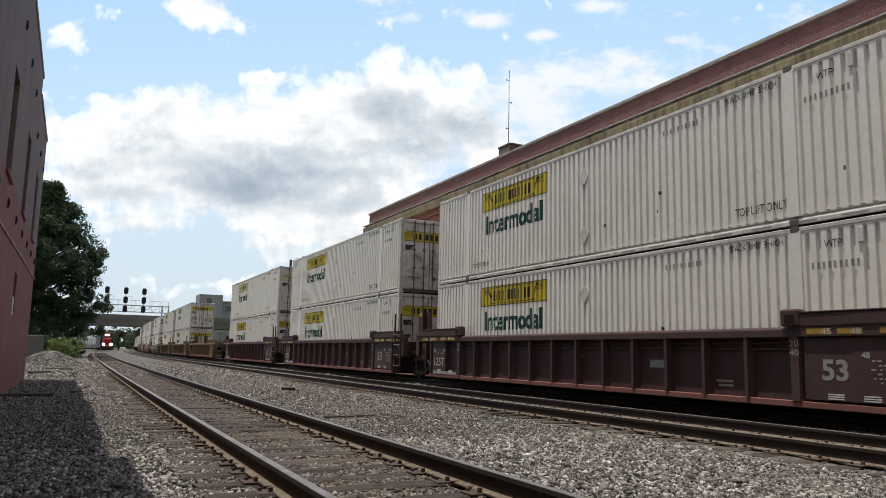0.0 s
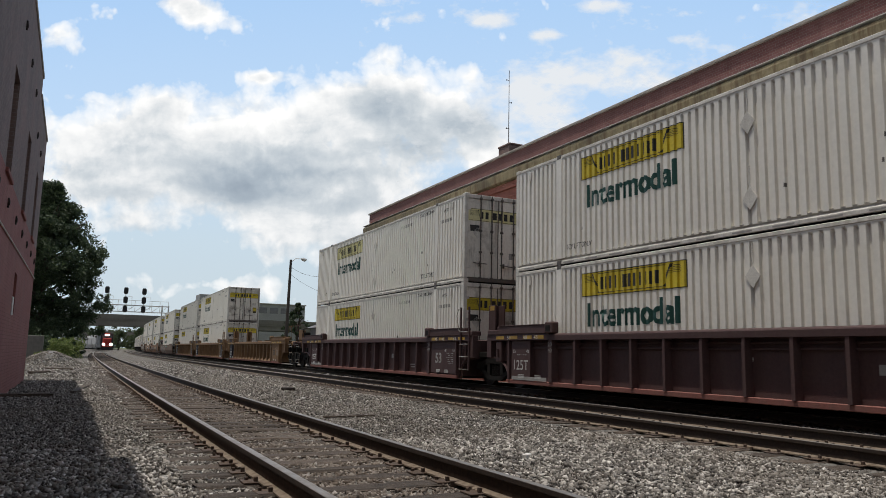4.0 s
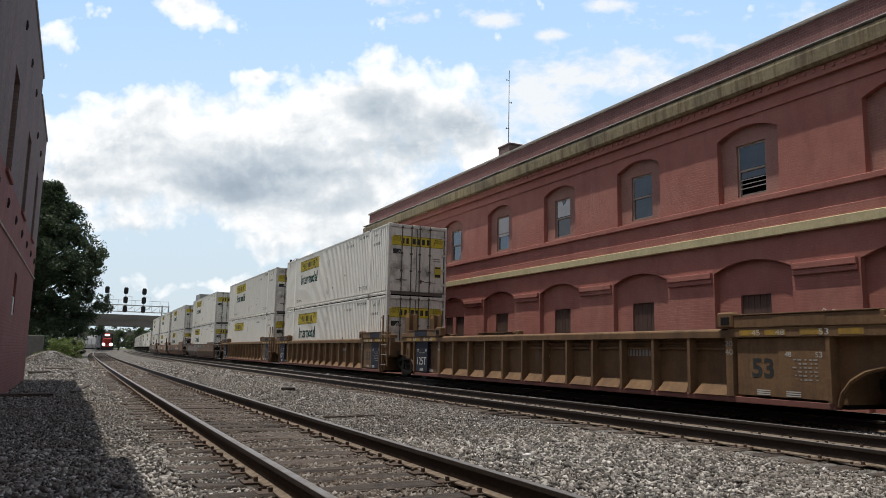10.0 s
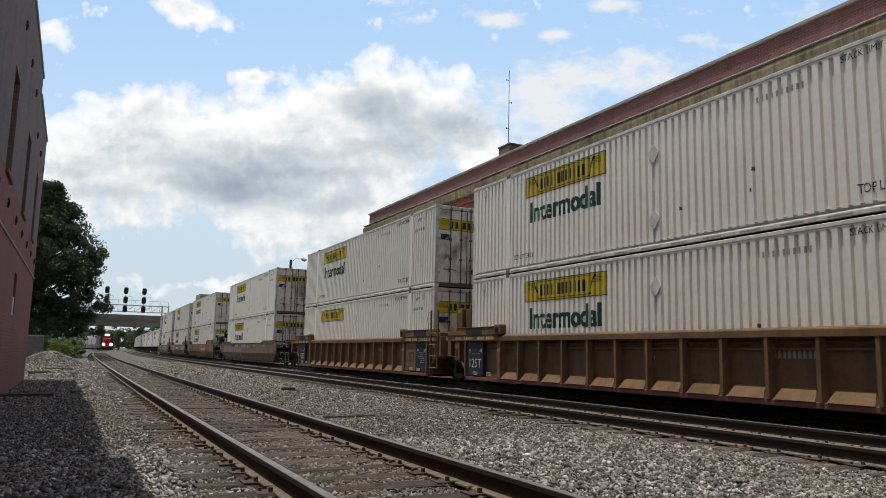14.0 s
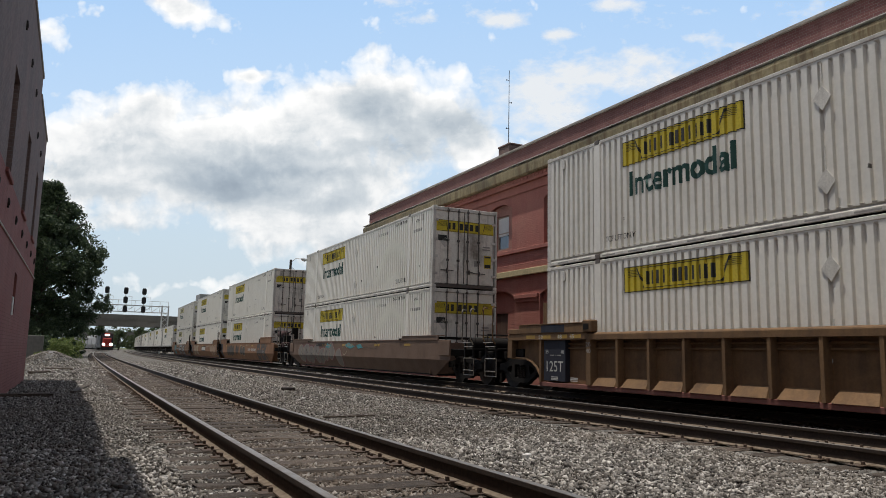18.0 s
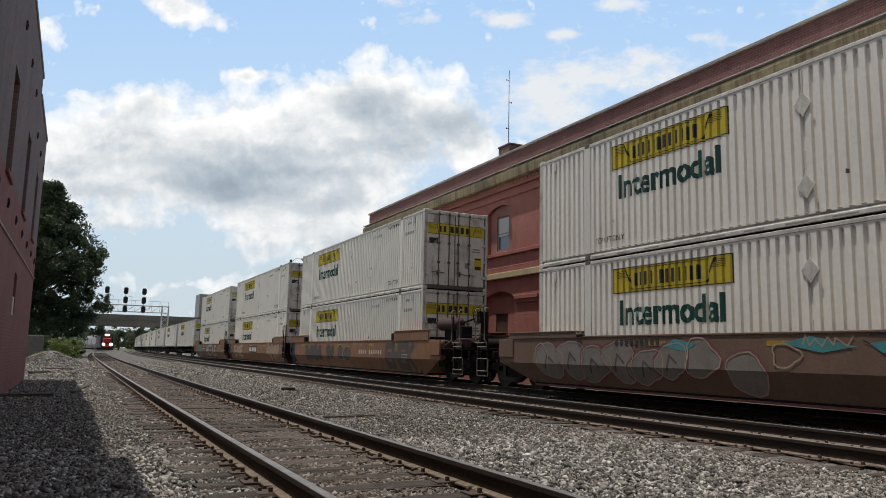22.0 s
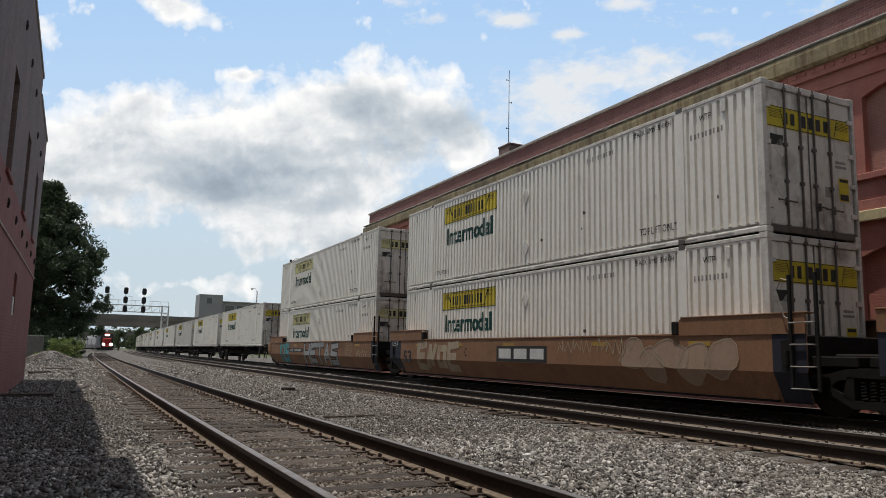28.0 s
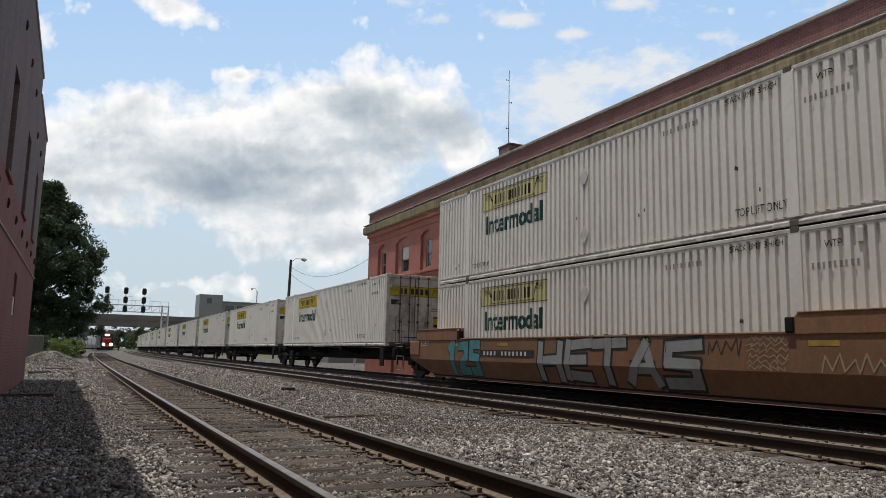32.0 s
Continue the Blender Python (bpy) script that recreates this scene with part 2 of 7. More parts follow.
def rail_mat():
    """Dark rusty rail whose foot is caked with pale brown dust."""
    k = Nodes("dusty_rail").world()
    fine = k.noise(30, 4, 0.7)
    col = k.ramp(fine, (0.3, (0.024, 0.018, 0.015)), (0.7, (0.055, 0.038, 0.028)))
    z = k.n("SeparateXYZ", Vector=k.co).outputs[2]
    foot = k.n("MapRange", Value=k.math("ADD", z, k.math("MULTIPLY", k.noise(3.0, 5, 0.7), 0.05)))
    for key, v in (("From Min", -0.085), ("From Max", -0.125)):
        foot.inputs[key].default_value = v
    col = k.mix(k.math("MULTIPLY", foot.outputs[0], 0.8), col, k.ramp(k.noise(14, 4, 0.6), (0.35, (0.13, 0.095, 0.065)), (0.7, (0.26, 0.205, 0.15))))
    return k.done(col, 0.8, 0.0, fine, 0.002, 0.3)


MAT_RAIL_LINE = rail_mat()
MAT_RAILTOP = paint("polished_rail_head", (0.22, 0.195, 0.17), (0.10, 0.08, 0.065), 0.6, 0.5, 5.0, 0.6, 0.0005)
MAT_PLATE = paint("rusty_tie_plate", (0.075, 0.054, 0.042), (0.13, 0.075, 0.04), 0.7, 0.8, 9.0)
MAT_RED = brick("red_painted_brick", (0.385, 0.150, 0.118), (0.365, 0.141, 0.11), (0.33, 0.127, 0.10), (0.46, 0.232, 0.18), 0.5, (0.52, 0.31, 0.26))
MAT_INFILL = brick("greyed_red_infill", (0.37, 0.19, 0.15), (0.34, 0.17, 0.135), (0.29, 0.14, 0.11), (0.43, 0.26, 0.215), 0.5)
MAT_PARAPET = brick("parapet_brick", (0.195, 0.085, 0.078), (0.155, 0.062, 0.058), (0.23, 0.18, 0.165), (0.25, 0.135, 0.12), 0.55, (0.46, 0.40, 0.37))
MAT_LEFT_UP = brick("dark_brown_brick", (0.225, 0.155, 0.138), (0.175, 0.12, 0.108), (0.25, 0.21, 0.19), (0.29, 0.175, 0.15), 0.6, (0.36, 0.19, 0.15))
MAT_LEFT_LOW = brick("maroon_painted_brick", (0.31, 0.112, 0.095), (0.275, 0.098, 0.083), (0.23, 0.085, 0.073), (0.35, 0.17, 0.145), 0.5, (0.42, 0.24, 0.20))
MAT_TRIM = paint("cream_trim", (0.50, 0.42, 0.24), (0.20, 0.16, 0.09), 0.45, 0.7, 1.2, 0, 0.004)


def cornice_mat():
    """Cream sheet-metal cornice with rust runs and soot."""
    k = Nodes("weathered_cornice").world()
    run = k.noise(1.0, 6, 0.7, k.stretch(3.0, 3.0, 0.25))
    soot = k.noise(0.5, 6, 0.7)
    col = k.ramp(k.noise(9, 4, 0.6), (0.3, (0.235, 0.19, 0.105)), (0.7, (0.33, 0.275, 0.165)))
    col = k.mix(k.math("MULTIPLY", k.ramp(run, (0.46, 0.0), (0.62, 1.0)), 0.8), col, (0.12, 0.068, 0.032))
    col = k.mix(k.math("MULTIPLY", k.ramp(soot, (0.46, 0.0), (0.66, 1.0)), 0.65), col, (0.07, 0.058, 0.045))
    return k.done(col, 0.75, 0.0, run, 0.01, 0.3)


MAT_CORNICE = cornice_mat()
MAT_CAP = paint("grey_parapet_cap", (0.33, 0.30, 0.265), (0.12, 0.1, 0.09), 0.5, 0.7, 1.1)
MAT_FLASH = paint("pale_flashing", (0.62, 0.60, 0.57), (0.25, 0.2, 0.17), 0.4, 0.5, 3.0)
MAT_SPRAY = paint("faded_white_spray", (0.58, 0.48, 0.45), (0.4, 0.25, 0.22), 0.5, 0.8, 6.0)
# Near-black for roofs and for openings whose interior darkness is painted in.
MAT_DARK = paint("roof_and_interior_dark", (0.02, 0.018, 0.017), (0.03, 0.02, 0.02), 0.3, 0.8, 2.0)
MAT_BOARD = paint("brown_window_board", (0.085, 0.048, 0.036), (0.15, 0.10, 0.07), 0.6, 0.7, 2.5)
MAT_SASH = paint("grey_brown_sash", (0.33, 0.27, 0.215), (0.14, 0.10, 0.08), 0.4, 0.6, 3.0)
MAT_BLIND_REFLECTION = paint("pale_blind_and_pane_reflection", (0.62, 0.62, 0.60), (0.4, 0.38, 0.35), 0.3, 0.7, 2.0)


def glass_mat():
    k = Nodes("window_glass")
    m = k.done(k.ramp(k.noise(1.5, 3, 0.5), (0.3, (0.035, 0.04, 0.045)), (0.7, (0.065, 0.07, 0.075))), 0.06, 0.0, k.noise(1.2, 2, 0.5), 0.004, 0.9)
    return m


MAT_GLASS = glass_mat()

# ---- ground ----
TRACKS = (2.28, 8.43, 12.32)


def relief(x, y):
    """Height of the gravel at a place."""
    z = -0.205
    z += 0.02 * noise.noise(Vector((x * 0.9, y * 0.9, 0))) + 0.012 * noise.noise(Vector((x * 3, y * 3, 5)))
    return z


def build_ground():
    xs = sorted(set([-3000, -1200, -500, -200, -90, -40, -20, -12] + [round(-8 + 0.5 * i, 2) for i in range(61)] + [26, 34, 50, 90, 200, 500, 1200, 3000]))
    ys = sorted(set([-3000, -1000, -300, -100, -40, -20] + [-10 + 0.5 * i for i in range(130)] + [56 + 2 * i for i in range(40)] + [140, 160, 190, 230, 300, 420, 700, 1200, 2000, 3000]))
    m = Mesh()
    v = [(x, y, relief(x, y) if -8 <= x <= 22 and -10 <= y <= 130 else -0.22) for y in ys for x in xs]
    n = len(xs)
    m.add(v, [(j * n + i, j * n + i + 1, (j + 1) * n + i + 1, (j + 1) * n + i) for j in range(len(ys) - 1) for i in range(n - 1)])
    return piece("ground", m, MAT_GROUND, "grey crushed-stone ground with brown dirt between the tracks", "ground", smooth=True)


build_ground()


def rail_line(x, ya, yb, step):
    ys = np.arange(ya, yb + step, step)
    return [(x + bend(float(y)), float(y)) for y in ys]


def sweep(prof, x, ya, yb, step=4.0):
    m = Mesh()
    pts = rail_line(x, ya, yb, step)
    n = len(prof)
    for (cx, cy) in pts:
        m.v += [(cx + p[0], cy, p[1]) for p in prof]
    for i in range(len(pts) - 1):
        for k in range(n):
            m.f.append((i * n + k, i * n + (k + 1) % n, (i + 1) * n + (k + 1) % n, (i + 1) * n + k))
    return m


RAIL_PROF = [(-0.07, -0.175), (0.07, -0.175), (0.07, -0.162), (0.012, -0.145), (0.009, -0.05), (0.036, -0.036), (0.036, -0.004),
             (-0.036, -0.004), (-0.036, -0.036), (-0.009, -0.05), (-0.012, -0.145), (-0.07, -0.162)]
HEAD_PROF = [(-0.034, -0.006), (0.034, -0.006), (0.033, -0.001), (0.022, 0.002), (-0.022, 0.002), (-0.033, -0.001)]


def build_track(index, cx, near, far_end):
    tr = thing(f"track_{index}", "railway track with rusty steel rails on weathered wooden ties", "railway track", "railway tracks", "structure")
    for sx in (-0.7525, 0.7525):
        r = part("rail", sweep(RAIL_PROF, cx + sx, -12, far_end), MAT_RAIL_LINE, tr, "rusty steel rail with a polished running surface")
        part("rail_head", sweep(HEAD_PROF, cx + sx, -12, far_end), MAT_RAILTOP, r, "polished rail head", True)
    return tr


TRACK_1 = build_track(1, TRACKS[0], True, 420)
TRACK_2 = build_track(2, TRACKS[1], True, 420)
TRACK_3 = build_track(3, TRACKS[2], True, 420)

# ---- brick depot with arched bays ----
FX = 16.3
BAYS = [(41.35, 0.65, 1.35, 1.5), (38.2, 1.0, 2.1, 2.5), (35.1, 0.62, 1.4, 2.45), (31.97, 0.98, 2.08, 2.55)] + [(27.55 - 4.44 * i, 0.98, 2.06, 2.58) for i in range(8)]


def arch_panel(wall, y0, y1, z0, z1, yc, half, zb, zs, zt, depth=0.16, n=10):
    """A stretch of wall in the plane x = FX with one segmental-arched recess. Returns nothing; adds to the mesh."""
    pts = []
    for i in range(n + 1):
        u = -1 + 2 * i / n
        pts.append((yc + half * u, zs + (zt - zs) * (1 - u * u)))

    def q(a, b, c, d):
        wall.add([(FX, *a), (FX, *b), (FX, *c), (FX, *d)], [(0, 1, 2, 3)])
    q((y0, z0), (yc - half, z0), (yc - half, z1), (y0, z1))
    q((yc + half, z0), (y1, z0), (y1, z1), (yc + half, z1))
    if zb > z0:
        q((yc - half, z0), (yc + half, z0), (yc + half, zb), (yc - half, zb))
    for a, b in zip(pts, pts[1:]):
        q(a, b, (b[0], z1), (a[0], z1))
    ring = [(yc - half, zb)] + pts + [(yc + half, zb)]
    for a, b in zip(ring, ring[1:] + ring[:1]):
        wall.add([(FX, *a), (FX, *b), (FX + depth, *b), (FX + depth, *a)], [(0, 1, 2, 3)])


def recess_back(m, x, yc, half, zb, zt, hole):
    """The back of a recess with a rectangular window hole, 0.2 thick."""
    hy0, hy1, hz0, hz1 = hole
    a, b = yc - half - 0.05, yc + half + 0.05
    outer = [(a, zb - 0.05), (b, zb - 0.05), (b, zt + 0.05), (a, zt + 0.05)]
    inner = [(hy0, hz0), (hy1, hz0), (hy1, hz1), (hy0, hz1)]
    v = [(q, *p) for q in (x, x + 0.2) for p in outer + inner]
    f = []
    for i in range(4):
        j = (i + 1) % 4
        f += [(i, j, 4 + j, 4 + i), (8 + i, 12 + i, 12 + j, 8 + j), (4 + i, 4 + j, 12 + j, 12 + i), (i, 8 + i, 8 + j, j)]
    m.add(v, f)


def build_depot():
    top = 8.3
    y_far, y_near = 43.3, -8.5
    house = thing("depot", "two-storey red-painted brick depot with arched bays and cream trim", "building")
    wall = Mesh()
    edges = [y_far] + [(a[0] + b[0]) / 2 for a, b in zip(BAYS, BAYS[1:])] + [y_near]
    for (yc, sash, up, low), ya, yb in zip(BAYS, edges[1:], edges):
        arch_panel(wall, ya, yb, -0.3, 4.3, yc, low / 2, -0.3 if low > 2 else 2.45, 3.33, 3.62)
        arch_panel(wall, ya, yb, 4.3, top, yc, up / 2, 5.27, 7.12, 7.38, 0.17)
        back = Mesh()
        recess_back(back, FX + 0.17, yc, up / 2, 5.25, 7.38, (yc - sash / 2, yc + sash / 2, 5.43, 6.91))
        part("bay_infill", back, MAT_INFILL, house, "greyed red window surround")
        back = Mesh()
        if low > 2:
            lw = 0.5 if abs(yc - 31.97) > 0.1 else 0.95
            lz = 0.9
            recess_back(back, FX + 0.16, yc, low / 2, -0.3, 3.62, (yc - lw, yc + lw, lz, 2.68))
        else:
            recess_back(back, FX + 0.16, yc, low / 2, 2.4, 3.62, (yc - 0.45, yc + 0.45, 2.5, 3.35))
        part("bay_infill", back, MAT_RED, house)
    part("wall_front", wall, MAT_RED, house)
    shell = Mesh()
    shell.box(FX + 0.5, FX + 14, y_near, y_near + 0.4, -0.3, top)
    shell.box(FX + 0.002, FX + 14, y_far - 0.001, y_far + 0.35, -0.3, top)
    shell.box(FX + 13.6, FX + 14, y_near + 0.4, y_far, -0.3, top)
    part("wall_side", shell, MAT_RED, house)
    part("roof", Mesh().box(FX + 0.4, FX + 13.6, y_near + 0.4, y_far, 8.35, 8.5), MAT_DARK, house)
    # Added black sheet that stands in for the unlit rooms.
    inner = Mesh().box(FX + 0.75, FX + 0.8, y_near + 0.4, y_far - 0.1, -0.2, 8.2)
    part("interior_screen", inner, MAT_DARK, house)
    # cornice, parapet, belts
    part("cornice", Mesh().prism([(FX - 0.30, 8.30), (FX - 0.32, 8.62), (FX - 0.29, 8.72), (FX + 0.30, 8.78), (FX + 0.30, 8.24), (FX - 0.22, 8.24)], "y", y_near - 0.3, y_far + 0.66), MAT_CORNICE, house, "weathered cream cornice")
    part("cornice_flashing", Mesh().box(FX - 0.335, FX - 0.03, y_near - 0.3, y_far + 0.68, 8.785, 8.805), MAT_FLASH, house, "pale metal flashing")
    part("frieze", Mesh().box(FX - 0.12, FX - 0.002, y_near, y_far + 0.36, 7.98, 8.24), MAT_RED, house)
    part("frieze_band", Mesh().box(FX - 0.05, FX - 0.002, y_near, y_far + 0.33, 7.62, 7.70), MAT_RED, house)
    part("parapet", Mesh().box(FX - 0.02, FX + 0.32, y_near, y_far + 0.36, 8.77, 9.52), MAT_PARAPET, house, "faded red brick parapet")
    part("parapet_cap", Mesh().bevel_box(FX - 0.09, FX + 0.40, y_near - 0.02, y_far + 0.42, 9.52, 9.62, 0.015), MAT_CAP, house, "grey stone cap")
    part("sill_course", Mesh().bevel_box(FX - 0.09, FX + 0.2, y_near, y_far + 0.33, 5.13, 5.285, 0.012), MAT_RED, house)
    part("belt_course", Mesh().bevel_box(FX - 0.13, FX - 0.002, y_near, y_far + 0.47, 4.15, 4.40, 0.015), MAT_TRIM, house, "cream-painted belt course")
    part("belt_course", Mesh().bevel_box(FX - 0.05, FX - 0.002, y_near, y_far + 0.40, 4.402, 4.66, 0.01), MAT_RED, house)
    dentil = Mesh().bevel_box(-0.035, 0.0, -0.05, 0.05, 0.03, 0.13, 0.006).data("dentil", MAT_RED)
    for j in range(170):
        dn = new("dentil", dentil)
        dn.parent = house
        dn.location = (FX - 0.122, y_near + 0.2 + 0.27 * j, 8.065)
    for (a, b) in zip(BAYS, BAYS[1:]):
        imp = Mesh()
        y1, y0 = a[0] - a[3] / 2 - 0.06, b[0] + b[3] / 2 + 0.06
        if y1 - y0 > 0.3:
            imp.bevel_box(FX - 0.06, FX - 0.002, y0, y1, 3.06, 3.2, 0.01).bevel_box(FX - 0.10, FX - 0.002, y0, y1, 3.2, 3.37, 0.012)
            part("impost", imp, MAT_RED, house, "red brick impost band")
    for i, (yc, sash, up, low) in enumerate(BAYS):
        w = part("window_frame", window_frame(sash, 1.48), MAT_SASH, house, "brown wooden sash frame")
        w.location = (FX + 0.22, yc, 5.43)
        part("pane", Mesh().box(0.012, 0.02, -sash / 2 + 0.06, sash / 2 - 0.06, 0.78, 1.46), MAT_GLASS, w, "dusty glass pane")
        part("pane", Mesh().box(0.042, 0.05, -sash / 2 + 0.06, sash / 2 - 0.06, 0.06 if i != 7 else 0.52, 0.74), MAT_GLASS, w, "dusty glass pane")
        if i == 7:
            for z in (0.24, 0.36, 0.48):
                part("guard_bar", Mesh().tube([(0.03, -sash / 2 + 0.05, z), (0.03, sash / 2 - 0.05, z)], 0.014, 6), MAT_FLASH, w, "pale guard bar")
        if i == 5:
            # The pale colour paints the sky reflection on the broken pane.
            part("broken_pane", Mesh().prism([(-0.40, 0.80), (0.40, 0.80), (0.40, 1.44), (0.12, 1.44), (0.05, 1.22), (-0.12, 1.30), (-0.2, 1.44), (-0.40, 1.44)], "x", 0.004, 0.009), MAT_BLIND_REFLECTION, w, "broken pane with its pale reflection painted on")
        if i in (1, 4):
            part("blind", Mesh().box(0.005, 0.010, -sash / 2 + 0.07, sash / 2 - 0.07, 0.62 if i == 4 else 0.7, 1.45), MAT_BLIND_REFLECTION, w, "pale lowered blind")
        if low > 2:
            lw = 0.5 if abs(yc - 31.97) > 0.1 else 0.95
            bd = Mesh()
            for j in range(5):
                a = -lw + 2 * lw * j / 5
                bd.bevel_box(0.0, 0.03, a + 0.004, a + 2 * lw / 5 - 0.004, 0.0, 1.78, 0.004)
            ob = part("window_board", bd, MAT_BOARD, house, "dark brown boarded-up window")
            ob.location = (FX + 0.22, yc, 0.9)
            if lw > 0.6:
                part("pier", Mesh().box(FX + 0.15, FX + 0.22, yc - 0.14, yc + 0.14, 0.9, 2.68), MAT_RED, house)
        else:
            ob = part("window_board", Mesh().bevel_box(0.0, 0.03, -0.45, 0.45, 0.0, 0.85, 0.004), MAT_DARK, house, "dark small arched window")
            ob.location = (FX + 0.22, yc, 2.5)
    for pts in TAG:
        line = Mesh()
        for a, b in zip(pts, pts[1:]):
            line.tube([(FX - 0.004, TAG_Y - a[0] * 0.85, TAG_Z + a[1] * 0.75), (FX - 0.004, TAG_Y - b[0] * 0.85, TAG_Z + b[1] * 0.75)], 0.012, 5)
        part("spray_tag", line, MAT_SPRAY, house, "white sprayed tag stroke")
    return house


TAG_Y, TAG_Z = 12.2, 1.88
TAG = [[(0.0, 0.0), (0.04, 0.3), (0.12, 0.42), (0.2, 0.38), (0.2, 0.24), (0.08, 0.2), (0.26, 0.02)],
       [(0.52, 0.34), (0.42, 0.38), (0.33, 0.26), (0.33, 0.1), (0.42, 0.02), (0.54, 0.08), (0.54, 0.18), (0.44, 0.18)],
       [(0.86, 0.28), (0.74, 0.3), (0.66, 0.18), (0.68, 0.04), (0.8, -0.02), (0.92, 0.04)],
       [(0.3, -0.12), (0.62, -0.08)]]


def window_frame(w, h):
    m = Mesh()
    for y0, y1, z0, z1, x in ((-w / 2, -w / 2 + 0.06, 0, h, 0), (w / 2 - 0.06, w / 2, 0, h, 0), (-w / 2 + 0.06, w / 2 - 0.06, h - 0.06, h, 0), (-w / 2 + 0.06, w / 2 - 0.06, 0, 0.07, 0.02), (-w / 2 + 0.06, w / 2 - 0.06, h / 2 - 0.03, h / 2 + 0.03, 0)):
        m.bevel_box(x, x + 0.07, y0, y1, z0, z1, 0.006)
    return m


build_depot()

# ---- brick warehouse with stepped parapet, west of the tracks ----
LX = -1.25


def build_warehouse():
    ware = thing("warehouse", "dark brick warehouse with stepped parapet, its lower wall painted maroon", "building")
    steps = [(27.0, 22.06, 7.5), (22.06, 17.0, 8.02), (17.0, 8.6, 8.5), (8.6, -14.0, 9.5)]
    wins = [(23.9, 1.0), (19.5, 1.0), (15.0, 1.0), (10.6, 1.0), (6.2, 1.0)]
    for ya, yb, zt in steps:
        outline = [(ya, 3.9), (ya, zt), (yb, zt), (yb, 3.9)]
        for yc, hw in sorted(w for w in wins if yb < w[0] < ya):
            outline += [(yc - 0.55, 3.9), (yc - 0.55, 5.75), (yc + 0.55, 5.75), (yc + 0.55, 3.9)]
        up = Mesh().prism(outline, "x", LX - 0.5, LX)
        part("wall_upper", up, MAT_LEFT_UP, ware, "dark brown brick upper wall")
        part("parapet_cap", Mesh().bevel_box(LX - 0.55, LX + 0.03, yb - 0.02, ya + 0.04, zt, zt + 0.09, 0.012), MAT_CAP, ware, "stone coping")
    low = Mesh()
    low.box(LX - 0.5, LX + 0.01, -14, 18.9, -0.6, 3.9)
    low.box(LX - 0.5, LX + 0.01, 19.7, 27.0, -0.6, 3.9)
    low.box(LX - 0.5, LX + 0.01, 18.9, 19.7, -0.6, 1.6)
    low.box(LX - 0.5, LX + 0.01, 18.9, 19.7, 2.5, 3.9)
    part("wall_lower", low, MAT_LEFT_LOW, ware, "maroon-painted brick lower wall")
    rest = Mesh()
    rest.box(LX - 9, LX - 0.5, 26.6, 27.0, -0.6, 7.4).box(LX - 9, LX - 0.5, -14, -13.6, -0.6, 7.4).box(LX - 9, LX - 8.6, -13.6, 26.6, -0.6, 7.4)
    part("wall_rear", rest, MAT_LEFT_UP, ware)
    part("roof", Mesh().box(LX - 8.6, LX - 0.5, -13.6, 26.6, 7.2, 7.35), MAT_DARK, ware)
    # Added black sheet: interior darkness behind the warehouse windows.
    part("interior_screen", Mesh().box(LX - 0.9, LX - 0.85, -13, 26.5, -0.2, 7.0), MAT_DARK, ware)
    for yc, hw in wins:
        w = part("window_frame", window_frame(1.1, 1.85), MAT_SASH, ware)
        w.location = (LX - 0.28, yc, 3.9)
        part("pane", Mesh().box(0.012, 0.02, -0.49, 0.49, 0.07, 1.79), MAT_GLASS, w)
        part("window_sill", Mesh().bevel_box(LX - 0.3, LX + 0.06, yc - 0.62, yc + 0.62, 3.82, 3.9, 0.01), MAT_LEFT_LOW, ware)
    part("window_board", Mesh().box(LX - 0.2, LX - 0.17, 18.9, 19.7, 1.6, 2.5), MAT_DARK, ware, "dark small window")
    part("sign", Mesh().bevel_box(LX + 0.012, LX + 0.03, 18.75, 19.15, 1.55, 1.95, 0.003), MAT_FLASH, ware, "small white sign plate")
    part("cable", Mesh().tube([(LX + 0.03, 27.0, 3.02), (LX + 0.03, 20.0, 2.97), (LX + 0.03, 12.0, 2.90), (LX + 0.03, 0.0, 2.8)], 0.016, 6), MAT_FLASH, ware, "pale cable along the wall")
    for i in range(9):
        for z in (6.35, 3.45):
            y = 25.9 - 2.1 * i
            a = part("wall_anchor", Mesh().bevel_box(0.0, 0.03, -0.022, 0.022, -0.09, 0.09, 0.005).disc((0.02, 0, 0), "x", 0.045, 0.04, 8), MAT_RAIL, ware, "iron wall anchor")
            a.location = (LX + 0.012, y, z + (0.5 if z > 5 and i > 2 else 0))
    return ware


build_warehouse()

# ---- train ----
TX = TRACKS[2]
BOX_L, BOX_W, BOX_H = 16.15, 2.59, 2.896
HL, HW = BOX_L / 2, BOX_W / 2


def roll_on(t):
    """How far the train has rolled towards the camera."""
    return 6.21572 * t - 0.0203033 * t ** 2 - 9.20181e-5 * t ** 3 + 2.48134e-5 * t ** 4 - 4.77312e-7 * t ** 5


MAT_BOX = paint("white_container_paint", (0.77, 0.735, 0.66), (0.40, 0.34, 0.26), 0.26, 0.5, 0.7, shade=0.05, vary=0.16)
MAT_BOX_RAIL = paint("worn_container_rail", (0.62, 0.59, 0.53), (0.17, 0.13, 0.10), 0.7, 0.55, 2.6)


